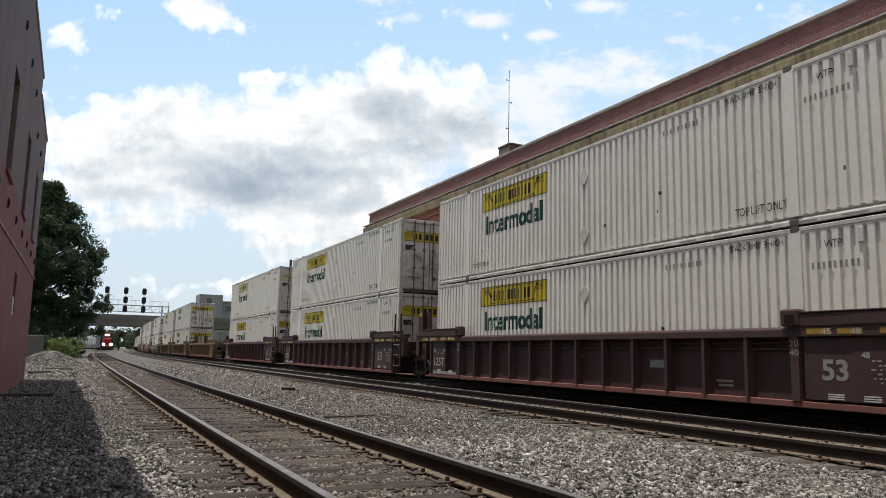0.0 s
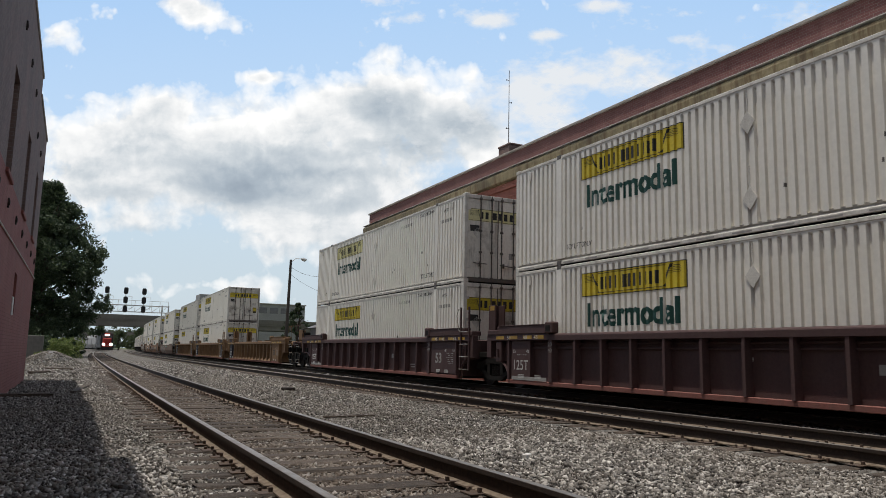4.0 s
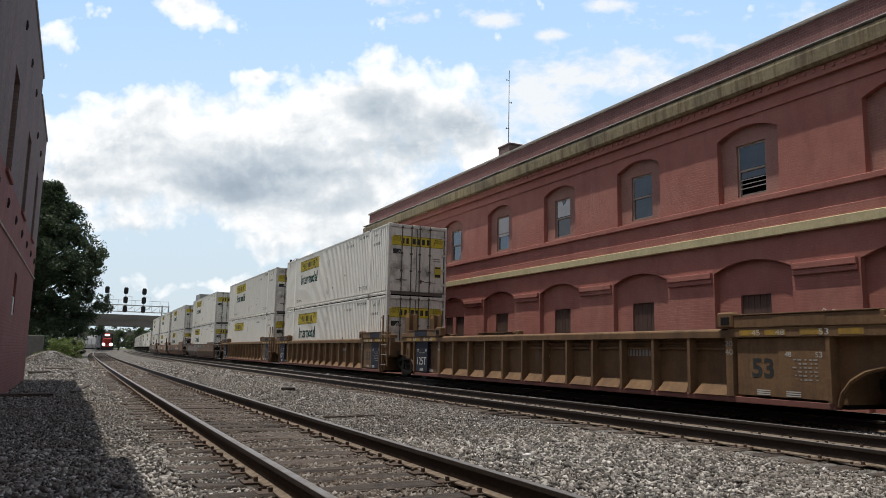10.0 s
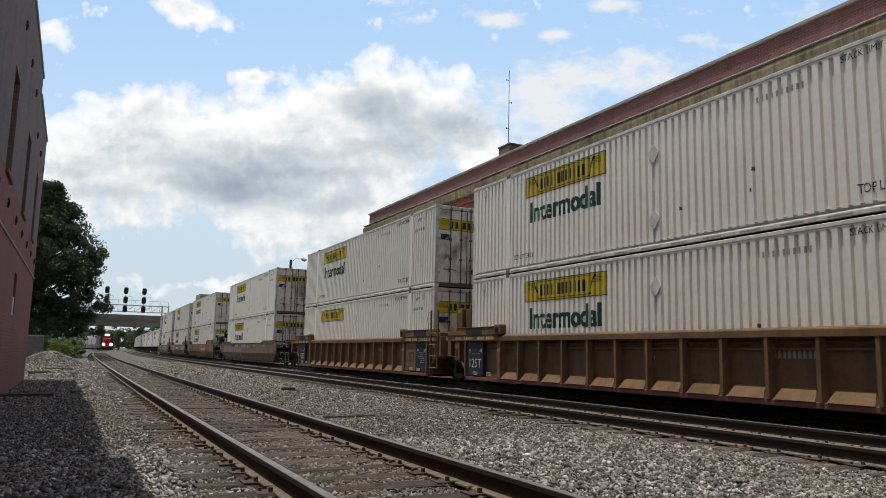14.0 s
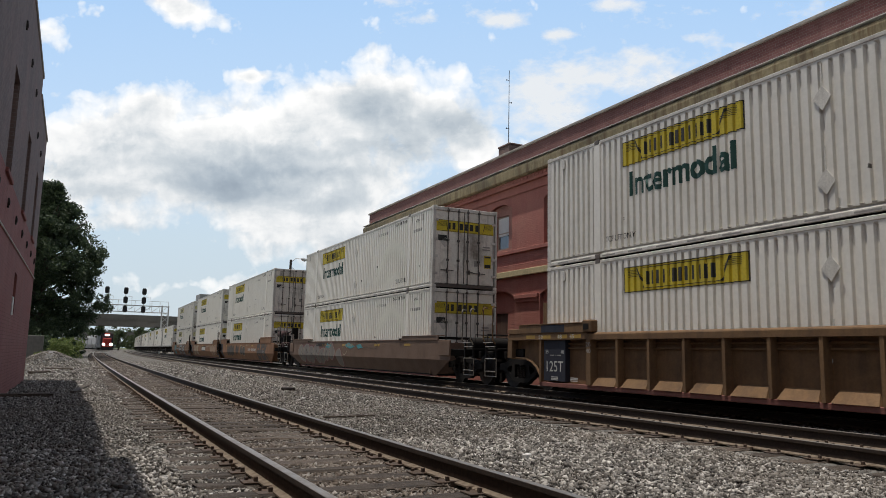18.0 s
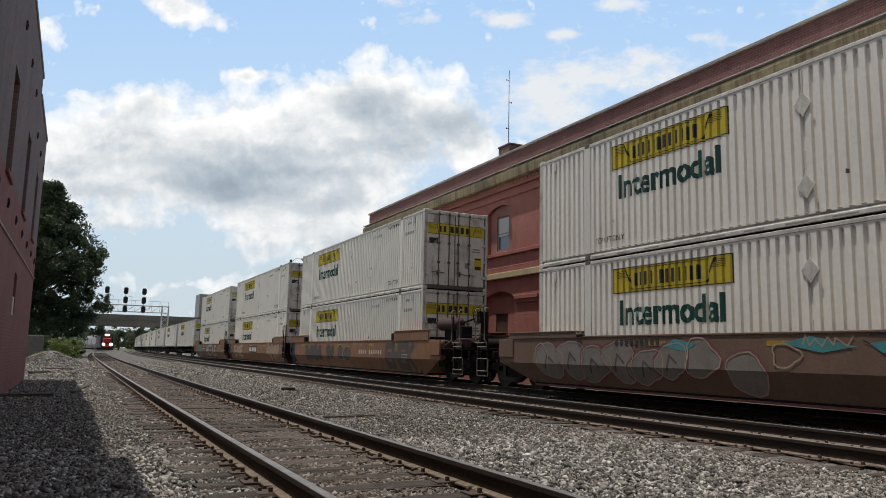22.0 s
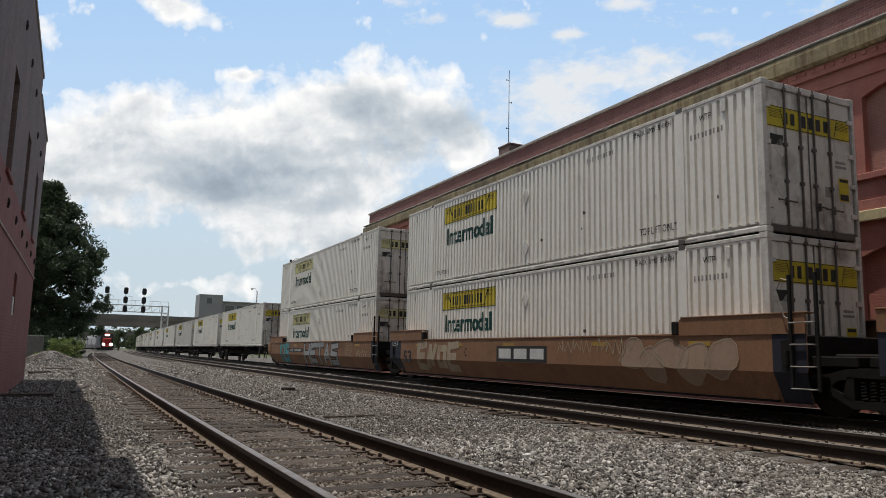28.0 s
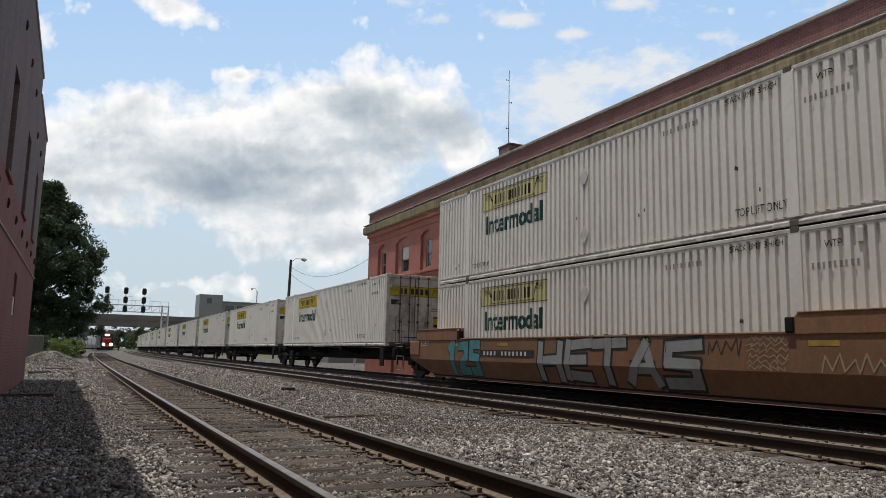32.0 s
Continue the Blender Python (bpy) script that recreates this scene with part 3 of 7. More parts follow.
def door_mat():
    """White container door with soot blooms, brown grime and rust runs."""
    k = Nodes("grimy_container_door")
    oi = k.t.nodes.new("ShaderNodeObjectInfo")
    k.co = k.n("Mapping", Vector=k.co, Location=k.n("CombineXYZ", X=k.math("MULTIPLY", oi.outputs["Random"], 31.0), Y=k.math("MULTIPLY", oi.outputs["Random"], 57.0), Z=0.0).outputs[0]).outputs[0]
    col = k.ramp(k.noise(18, 4, 0.6), (0.3, (0.70, 0.655, 0.565)), (0.7, (0.80, 0.76, 0.675)))
    bloom = k.noise(1.1, 6, 0.62)
    run = k.noise(2.0, 6, 0.68, k.stretch(3.0, 3.0, 0.3))
    col = k.mix(k.math("MULTIPLY", k.ramp(bloom, (0.50, 0.0), (0.70, 1.0)), 0.8), col, (0.15, 0.115, 0.085))
    col = k.mix(k.math("MULTIPLY", k.ramp(run, (0.54, 0.0), (0.70, 1.0)), 0.55), col, (0.08, 0.06, 0.045))
    col = k.mix(1.0, col, k.math("ADD", k.math("MULTIPLY", oi.outputs["Random"], 0.3), 0.8), "MULTIPLY")
    return k.done(col, 0.65, 0.0, bloom, 0.004, 0.3)


MAT_DOOR = door_mat()
MAT_ROD = paint("dark_lock_rod", (0.10, 0.09, 0.08), (0.18, 0.12, 0.08), 0.5, 0.5, 6.0)
MAT_YELLOW = paint("yellow_panel", (0.58, 0.45, 0.035), (0.32, 0.27, 0.13), 0.4, 0.6, 1.5)
MAT_PALE = paint("faded_yellow_panel", (0.60, 0.555, 0.27), (0.56, 0.54, 0.44), 0.5, 0.7, 1.5)
MAT_INK = paint("black_marking", (0.035, 0.035, 0.032), (0.12, 0.11, 0.1), 0.3, 0.7, 3.0)
MAT_GREEN = paint("dark_green_lettering", (0.011, 0.056, 0.045), (0.06, 0.10, 0.088), 0.35, 0.6, 3.0)
MAT_MARK = paint("white_stencil", (0.55, 0.54, 0.5), (0.25, 0.22, 0.2), 0.5, 0.7, 3.0)
MAT_GREYMARK = paint("grey_stencil", (0.30, 0.285, 0.26), (0.15, 0.13, 0.12), 0.5, 0.7, 3.0)
MAT_MAROON = paint("maroon_car_paint", (0.068, 0.036, 0.034), (0.10, 0.07, 0.06), 0.45, 0.7, 1.6)
MAT_TAN = paint("yellow_tan_car_paint", (0.178, 0.102, 0.049), (0.07, 0.046, 0.032), 0.95, 0.8, 1.6)
MAT_BROWN = paint("orange_brown_car_paint", (0.235, 0.12, 0.062), (0.12, 0.08, 0.055), 0.55, 0.75, 1.4)
MAT_DULL = paint("dull_brown_car_paint", (0.165, 0.105, 0.072), (0.095, 0.07, 0.055), 0.5, 0.75, 1.4)
MAT_BLACK = paint("black_running_gear", (0.014, 0.0125, 0.0115), (0.034, 0.028, 0.023), 0.4, 0.85, 4.0, spec=0.15)
MAT_WHEEL = paint("worn_wheel_steel", (0.028, 0.024, 0.022), (0.03, 0.025, 0.02), 0.5, 0.6, 5.0, 0.3)
MAT_RUNG = paint("galvanised_rung", (0.25, 0.225, 0.19), (0.25, 0.18, 0.12), 0.4, 0.5, 6.0, 0.4)
MAT_REFLECT = paint("yellow_reflector", (0.40, 0.24, 0.035), (0.17, 0.11, 0.06), 0.9, 0.5, 4.0)
MAT_REDDISH = paint("dusty_red_sill", (0.19, 0.075, 0.06), (0.12, 0.09, 0.075), 0.5, 0.8, 2.0)
MAT_GRAF_SILVER = paint("silver_graffiti", (0.27, 0.275, 0.265), (0.15, 0.13, 0.11), 0.6, 0.6, 1.8)
MAT_GRAF_BLACK = paint("black_graffiti", (0.03, 0.028, 0.026), (0.08, 0.06, 0.05), 0.3, 0.7, 3.0)
MAT_NAVY = paint("navy_black_panel", (0.020, 0.021, 0.032), (0.06, 0.05, 0.045), 0.4, 0.7, 2.0)
MAT_GRAF_TEAL = paint("teal_graffiti", (0.07, 0.25, 0.27), (0.06, 0.14, 0.07), 0.7, 0.6, 3.0)
MAT_GRAF_CREAM = paint("cream_graffiti", (0.36, 0.29, 0.20), (0.26, 0.15, 0.08), 0.75, 0.7, 2.0)
MAT_GRAF_FAINT = paint("faint_pink_graffiti", (0.34, 0.235, 0.165), (0.23, 0.13, 0.08), 0.6, 0.7, 2.0)
MAT_GRAF_DIM = paint("dim_brown_grey_graffiti", (0.085, 0.075, 0.068), (0.15, 0.10, 0.065), 0.6, 0.75, 1.5)
MAT_GRAF_MAGENTA = paint("magenta_graffiti", (0.17, 0.065, 0.075), (0.14, 0.08, 0.065), 0.6, 0.7, 2.0)
MAT_GRAF_GREY = paint("grey_graffiti", (0.20, 0.178, 0.155), (0.13, 0.10, 0.08), 0.6, 0.7, 2.0)

MOVERS = []
WHEELS = []


def follow(ob, u, z=0.0, x=TX):
    MOVERS.append((ob, u, z, x))


# -- containers --
PITCH = 0.2054
RIB_DEPTH = 0.054


def groove(y):
    """Depth of the side's corrugation at y, 0 on the flats."""
    if abs(y) > HL - 0.18 or abs(abs(y) - (HL - 2.1)) < 0.15:
        return 0.0
    q = (y / PITCH) % 1.0
    if q < 0.54:
        return 0.0
    if q < 0.64:
        return RIB_DEPTH * (q - 0.54) / 0.10
    if q < 0.90:
        return RIB_DEPTH
    return RIB_DEPTH * (1.0 - q) / 0.10


def groove_stops(a, b):
    out = [a, b]
    k = math.floor(a / PITCH)
    while k * PITCH < b:
        out += [(k + d) * PITCH for d in (0.0, 0.54, 0.64, 0.90)]
        k += 1
    out += [s * (HL - 2.1 + d) for s in (-1, 1) for d in (-0.151, -0.149, 0.149, 0.151)] + [s * (HL - 0.18 + d) for s in (-1, 1) for d in (-0.001, 0.001)]
    return sorted(set(round(q, 5) for q in out if a <= q <= b))


def ribbed_strip(m, sx, ya, yb, za, zb, lift=0.0):
    """A strip of the corrugated side from ya to yb."""
    ys = groove_stops(ya, yb)
    last = None
    for a, b in zip(ys, ys[1:]):
        xa, xb = [sx * (HW - 0.012 - groove(q) + lift) for q in (a + 1e-6, b - 1e-6)]
        if m.v and last is not None and abs(last - xa) > 1e-6:
            m.add([(last, a, za), (xa, a, za), (xa, a, zb), (last, a, zb)], [(0, 1, 2, 3)])
        m.add([(xa, a, za), (xb, b, za), (xb, b, zb), (xa, a, zb)], [(0, 1, 2, 3)])
        last = xb
    return m.weld()


def rib_runout(m, sx, ya, yb, za, zb):
    """Where the ribs die out under the top rail."""
    ys = groove_stops(ya, yb)
    for a, b in zip(ys, ys[1:]):
        xa, xb = [sx * (HW - 0.012 - groove(q)) for q in (a + 1e-6, b - 1e-6)]
        f = sx * (HW - 0.012)
        m.add([(xa, a, za), (xb, b, za), (f, b, zb), (f, a, zb)], [(0, 1, 2, 3)])
    return m.weld()


def drape(me, lift, depth=1.0):
    """Lays a flat mesh in the plane x = 0 on the corrugated west side."""
    bm = bmesh.new()
    bm.from_mesh(me)
    ys = [v.co.y for v in bm.verts]
    for q in groove_stops(min(ys), max(ys)):
        bmesh.ops.bisect_plane(bm, geom=bm.verts[:] + bm.edges[:] + bm.faces[:], plane_co=(0, q, 0), plane_no=(0, 1, 0))
    for v in bm.verts:
        v.co.x = -(HW - 0.012 - groove(v.co.y) * depth + lift)
    bm.to_mesh(me)
    bm.free()
    return me


def side_words(words, size, mat, yc, zc, bold=0.0, width=None, height=None):
    """Lettering that reads on the west side; it runs from far (+y) to near (-y)."""
    me = text_data(words, size, mat, bold=bold)
    xs = [v.co.x for v in me.vertices]
    zs = [v.co.z for v in me.vertices]
    kx = width / (max(xs) - min(xs)) if width else 1.0
    kz = height / (max(zs) - min(zs)) if height else kx
    mx, mz = (max(xs) + min(xs)) / 2, (max(zs) + min(zs)) / 2
    for v in me.vertices:
        v.co = ((0.0, yc - (v.co.x - mx) * kx, zc + (v.co.z - mz) * kz))
    return me


def flat_quads(quads):
    m = Mesh()
    for q in quads:
        m.add([(0, y, z) for y, z in q], [tuple(range(len(q)))])
    return m


def rect(y0, y1, z0, z1):
    return [(y0, z0), (y1, z0), (y1, z1), (y0, z1)]


def letter_bars(y_far, y_near, z0, z1, widths, gap, slant=0.0):
    """Plain upright bars in place of a brand name."""
    total = sum(widths) + gap * (len(widths) - 1)
    k = (y_far - y_near) / total
    y, out = y_far, []
    for w in widths:
        out.append([(y, z0), (y - w * k, z0), (y - w * k - slant, z1), (y - slant, z1)])
        y -= (w + gap) * k
    return out


def make_box(name, faded, label, intermodal=True):
    box = thing(name, label, "shipping container", "intermodal containers")
    body = Mesh()
    ribbed_strip(body, -1, -HL + 0.16, HL - 0.16, 0.17, 2.71)
    rib_runout(body, -1, -HL + 0.16, HL - 0.16, 2.71, 2.765)
    body.add([(-HW + 0.012, -HL + 0.16, 2.765), (-HW + 0.012, HL - 0.16, 2.765), (-HW + 0.012, HL - 0.16, 2.80), (-HW + 0.012, -HL + 0.16, 2.80)], [(0, 1, 2, 3)])
    part("side_panel", body, MAT_BOX, box)
    body = Mesh()
    ribbed_strip(body, 1, -HL + 0.16, HL - 0.16, 0.17, 2.80)
    part("side_panel", body, MAT_BOX, box)
    part("roof_panel", Mesh().box(-HW + 0.05, HW - 0.05, -HL + 0.1, HL - 0.1, 2.80, 2.86), MAT_BOX, box)
    part("floor_panel", Mesh().box(-HW + 0.06, HW - 0.06, -HL + 0.1, HL - 0.1, 0.06, 0.16), MAT_BLACK, box)
    part("front_panel", Mesh().box(-HW + 0.12, HW - 0.12, HL - 0.09, HL - 0.05, 0.1, 2.82), MAT_BOX, box)
    for sx in (-1, 1):
        a, b = sorted((sx * HW, sx * (HW - 0.07)))
        part("top_rail", Mesh().bevel_box(a, b, -HL + 0.12, HL - 0.12, 2.79, 2.87, 0.01), MAT_BOX_RAIL, box)
        part("bottom_rail", Mesh().bevel_box(a, b, -HL + 0.12, HL - 0.12, 0.02, 0.10, 0.008).prism([(sx * (HW - 0.004), 0.10), (sx * (HW - 0.045), 0.14), (sx * (HW - 0.012), 0.20), (sx * (HW - 0.08), 0.20), (sx * (HW - 0.08), 0.10)], "y", -HL + 0.12, HL - 0.12), MAT_BOX_RAIL, box)
        for sy in (-1, 1):
            c, d = sorted((sy * HL, sy * (HL - 0.16)))
            part("corner_post", Mesh().bevel_box(a - 0.0, b + (0.05 if sx < 0 else 0.0), c, d, 0.12, 2.78, 0.01), MAT_BOX_RAIL, box)
            py = sy * (HL - 2.1)
            part("lift_post", Mesh().bevel_box(sx * HW - 0.012, sx * HW + 0.012, py - 0.12, py + 0.12, 0.16, 2.80, 0.008), MAT_BOX, box)
            for z in (0.0, 2.78):
                q = sorted((sx * (HW + 0.004), sx * (HW - 0.17)))
                part("corner_casting", Mesh().bevel_box(*q, *sorted((sy * (HL + 0.003), sy * (HL - 0.18))), z, z + 0.116, 0.012), MAT_BOX_RAIL, box)
                part("lift_casting", Mesh().bevel_box(*sorted((sx * (HW + 0.016), sx * (HW - 0.16))), py - 0.09, py + 0.09, z, z + 0.118, 0.012), MAT_ROD, box, "dark steel lifting casting")
    slots = Mesh()
    for k in range(17):
        y = -HL + 0.75 + 0.905 * k
        slots.box(-HW - 0.0015, -HW + 0.003, y, y + 0.46, 0.045, 0.075)
    part("rail_slot", slots, MAT_GREYMARK, box, "row of grey slots in the bottom rail")["kind"] = "stuff"
    # door end faces the camera side (-y)
    y0 = -HL
    part("door_header", Mesh().bevel_box(-HW + 0.1, HW - 0.1, y0, y0 + 0.1, 2.74, 2.87, 0.01), MAT_BOX_RAIL, box)
    part("door_sill", Mesh().bevel_box(-HW + 0.1, HW - 0.1, y0, y0 + 0.1, 0.02, 0.15, 0.01), MAT_ROD, box)
    for a, b in ((-HW + 0.12, -0.055), (-0.025, HW - 0.12)):
        d = part("door", Mesh().bevel_box(a, b, y0 + 0.035, y0 + 0.08, 0.16, 2.735, 0.008), MAT_DOOR, box, "grimy white container door")
        for z in (0.45, 1.05, 1.65, 2.35):
            e = a if a < -0.5 else b
            part("hinge", Mesh().bevel_box(e - 0.09, e + 0.09, y0 + 0.0, y0 + 0.04, z, z + 0.09, 0.006), MAT_BOX_RAIL, d)
    for x in (-0.70, -0.285, 0.09, 0.54):
        r = part("lock_rod", Mesh().tube([(x, y0 + 0.005, 0.05), (x, y0 + 0.005, 2.86)], 0.021, 8), MAT_ROD, box, "dark steel lock rod")
        for z in (0.10, 0.95, 1.65, 2.72):
            part("rod_guide", Mesh().bevel_box(x - 0.05, x + 0.05, y0 - 0.012, y0 + 0.04, z, z + 0.07, 0.006), MAT_ROD, r)
    for x0, x1, z in ((-0.98, -0.48, 0.62), (0.02, 0.30, 0.60), (0.32, 0.80, 0.57)):
        part("door_handle", Mesh().tube([(x0, y0 - 0.02, z), (x1, y0 - 0.02, z - 0.01)], 0.016, 6).bevel_box((x0 + x1) / 2 - 0.02, (x0 + x1) / 2 + 0.02, y0 - 0.03, y0 + 0.03, z - 0.09, z + 0.06, 0.005), MAT_ROD, box)
    part("gasket", Mesh().box(-0.056, -0.024, y0 + 0.03, y0 + 0.034, 0.16, 2.735), MAT_ROD, box)
    mp = MAT_PALE if faded else MAT_YELLOW
    pn = part("door_panel", Mesh().box(-1.15, -0.06, y0 + 0.028, y0 + 0.034, 2.0, 2.41).box(-0.02, 1.15, y0 + 0.028, y0 + 0.034, 2.0, 2.41), mp, box, "faded yellow panel" if faded else "yellow panel with dark bars")
    db = Mesh()
    for i, (x, w) in enumerate(((-0.66, 0.06), (-0.52, 0.11), (-0.24, 0.14), (-0.02, 0.13), (0.18, 0.13), (0.40, 0.12))):
        db.box(x, x + w, y0 + 0.024, y0 + 0.0285, 2.09, 2.32)
    for z in (2.012, 2.392):
        db.box(-1.13, 1.13, y0 + 0.024, y0 + 0.0285, z, z + 0.012)
    for sx in (-1, 1):
        for i in range(6):
            db.box(*sorted((sx * 1.10, sx * (0.80 - 0.012 * i))), y0 + 0.024, y0 + 0.0285, 2.34 - 0.03 * i, 2.346 - 0.03 * i)
        db.prism([(sx * 0.80, 2.37), (sx * 0.785, 2.37), (sx * 0.70, 2.05), (sx * 0.715, 2.05)], "y", y0 + 0.024, y0 + 0.0285)
    part("panel_print", db, MAT_INK, pn)
    part("placard", Mesh().box(0.78, 1.06, y0 + 0.028, y0 + 0.034, 0.78, 1.24), MAT_PALE if faded else MAT_YELLOW, box, "small yellow notice")
    part("placard_print", Mesh().box(0.80, 1.04, y0 + 0.024, y0 + 0.0275, 0.80, 0.92), MAT_INK, box)
    part("placard_print", Mesh().box(0.80, 1.04, y0 + 0.024, y0 + 0.0275, 1.16, 1.22), MAT_INK, box)
    part("placard", Mesh().box(0.38, 0.52, y0 + 0.028, y0 + 0.034, 0.82, 1.02), MAT_GREYMARK, box, "grey notice plate")
    part("serial_mark", Mesh().box(0.72, 1.0, y0 + 0.028, y0 + 0.034, 1.52, 1.57), MAT_GREYMARK, box)
    part("serial_mark", Mesh().box(0.70, 1.02, y0 + 0.028, y0 + 0.034, 1.43, 1.48), MAT_GREYMARK, box)
    part("notice_plate", Mesh().box(-1.08, -0.74, y0 + 0.028, y0 + 0.034, 1.66, 1.86), MAT_INK, box, "dark notice plate")
    for z in (0.85, 1.62):
        part("placard_holder", Mesh().prism([(-0.98, z), (-0.80, z - 0.2), (-0.62, z), (-0.80, z + 0.2)], "y", y0 + 0.028, y0 + 0.034), MAT_BOX_RAIL, box)
    # marks on the west side
    far = HL
    ymid = far - 4.75
    pm = flat_quads([rect(ymid - 1.73, ymid + 1.73, 2.03, 2.60)]).data("logo_panel", mp)
    pn = part("logo_panel", drape(pm, 0.004), mp, box, "faded yellow panel" if faded else "yellow panel with plain dark bars")
    q = letter_bars(ymid + 1.0, ymid - 0.95, 2.17, 2.46, (0.10, 0.05, 0.10, 0.10, 0.05, 0.10, 0.10, 0.10, 0.10, 0.10, 0.10, 0.14), 0.10)
    q += [rect(ymid - 1.73, ymid + 1.73, z, z + 0.018) for z in (2.03, 2.582)]
    q += [rect(y, y + 0.03, 2.03, 2.60) for y in (ymid - 1.73, ymid + 1.70)]
    for s in (-1, 1):
        q += [[(ymid + s * 1.60, 2.52 - 0.035 * i), (ymid + s * (1.30 - 0.04 * i), 2.52 - 0.035 * i), (ymid + s * (1.30 - 0.04 * i), 2.51 - 0.035 * i), (ymid + s * 1.60, 2.51 - 0.035 * i)] for i in range(5)]
        q += [[(ymid + s * 1.32, 2.56), (ymid + s * 1.28, 2.56), (ymid + s * 1.06, 2.10), (ymid + s * 1.10, 2.10)]]
    q += [rect(ymid - 1.1, ymid + 1.1, z, z + 0.014) for z in (2.09, 2.54)]
    part("panel_print", drape(flat_quads(q).data("panel_print", MAT_INK), 0.008), MAT_INK, pn)
    if intermodal:
        part("lettering", drape(side_words("Intermodal", 0.6, MAT_GREEN, ymid, 1.585, 0.016, 3.0, 0.57), 0.005), MAT_GREEN, box, "dark green lettering")
    part("lettering", drape(side_words("TOP LIFT ONLY", 0.2, MAT_INK, far - 13.35, 0.43, 0.0, 1.15, 0.16), 0.005, 0.5), MAT_INK, box, "black stencilled lettering")
    part("lettering", drape(side_words("TOP LIFT ONLY", 0.2, MAT_INK, far - 2.9, 0.43, 0.0, 1.0, 0.13), 0.005, 0.5), MAT_INK, box, "black stencilled lettering")
    part("lettering", drape(side_words("STACK LIMIT 3 HIGH", 0.2, MAT_INK, far - 13.2, 2.66, 0.0, 1.2, 0.12), 0.005, 0.5), MAT_INK, box, "black stencilled lettering")
    part("lettering", drape(side_words("WTP", 0.2, MAT_INK, far - 14.75, 2.52, 0.0, 0.3, 0.13), 0.005, 0.5), MAT_INK, box, "black stencilled lettering")
    part("serial_mark", drape(flat_quads(letter_bars(far - 10.9, far - 11.9, 2.42, 2.53, [0.045] * 10, 0.075)).data("serial_mark", MAT_GREYMARK), 0.005, 0.5), MAT_GREYMARK, box)
    part("serial_mark", drape(flat_quads(letter_bars(far - 14.35, far - 15.2, 2.12, 2.23, [0.045] * 9, 0.065)).data("serial_mark", MAT_GREYMARK), 0.005, 0.5), MAT_GREYMARK, box)
    for z in (2.11, 0.66):
        yq = far - 8.15
        part("placard_holder", Mesh().prism([(yq - 0.17, z), (yq, z - 0.22), (yq + 0.17, z), (yq, z + 0.22)], "x", -HW - 0.012, -HW + 0.005).box(-HW - 0.008, -HW + 0.004, yq - 0.012, yq + 0.012, z + 0.2, z + 0.62), MAT_BOX_RAIL, box, "diamond placard holder")
    for y in (-HL + 0.9, HL - 0.75):
        part("vent", Mesh().bevel_box(-HW - 0.02, -HW + 0.01, y - 0.05, y + 0.05, 2.48, 2.72, 0.006), MAT_BOX_RAIL, box)
    rs = Mesh()
    rng = random.Random(len(label))
    for i in range(9):
        y, z = rng.uniform(-7, 7), rng.uniform(0.25, 1.3)
        rs.add([(0, y - 0.02, z), (0, y + 0.025, z + 0.01), (0, y + 0.015, z + 0.09), (0, y - 0.02, z + 0.07)], [(0, 1, 2, 3)])
    part("rust_chip", drape(rs.data("rust_chip", MAT_ROD), 0.003), MAT_ROD, box, "dark scuffs and rust chips")
    return box


# -- running gear --


def wheelset(parent, y, spin=True):
    w = part("wheelset", Mesh().lathe((0, 0, 0), "x", [(0.075, -1.02), (0.075, -0.82), (0.09, -0.8), (0.40, -0.765), (0.46, -0.77), (0.46, -0.70), (0.49, -0.69), (0.49, -0.665), (0.40, -0.665), (0.12, -0.68), (0.09, -0.64), (0.09, 0.64), (0.12, 0.68), (0.40, 0.665), (0.49, 0.665), (0.49, 0.69), (0.46, 0.70), (0.46, 0.77), (0.40, 0.765), (0.09, 0.8), (0.075, 0.82), (0.075, 1.02)], 24), MAT_WHEEL, parent, "steel wheelset", True)
    w.location = (0, y, 0.46)
    for sx in (-1, 1):
        cap = Mesh()
        for k in range(3):
            a = 2.094 * k
            cap.disc((sx * 1.03, 0.05 * math.cos(a), 0.05 * math.sin(a)), "x", 0.018, 0.03, 6)
        part("axle_cap", cap.disc((sx * 1.02, 0, 0), "x", 0.085, 0.03, 12), MAT_BLACK, w)
    if spin:
        WHEELS.append(w)
    return w


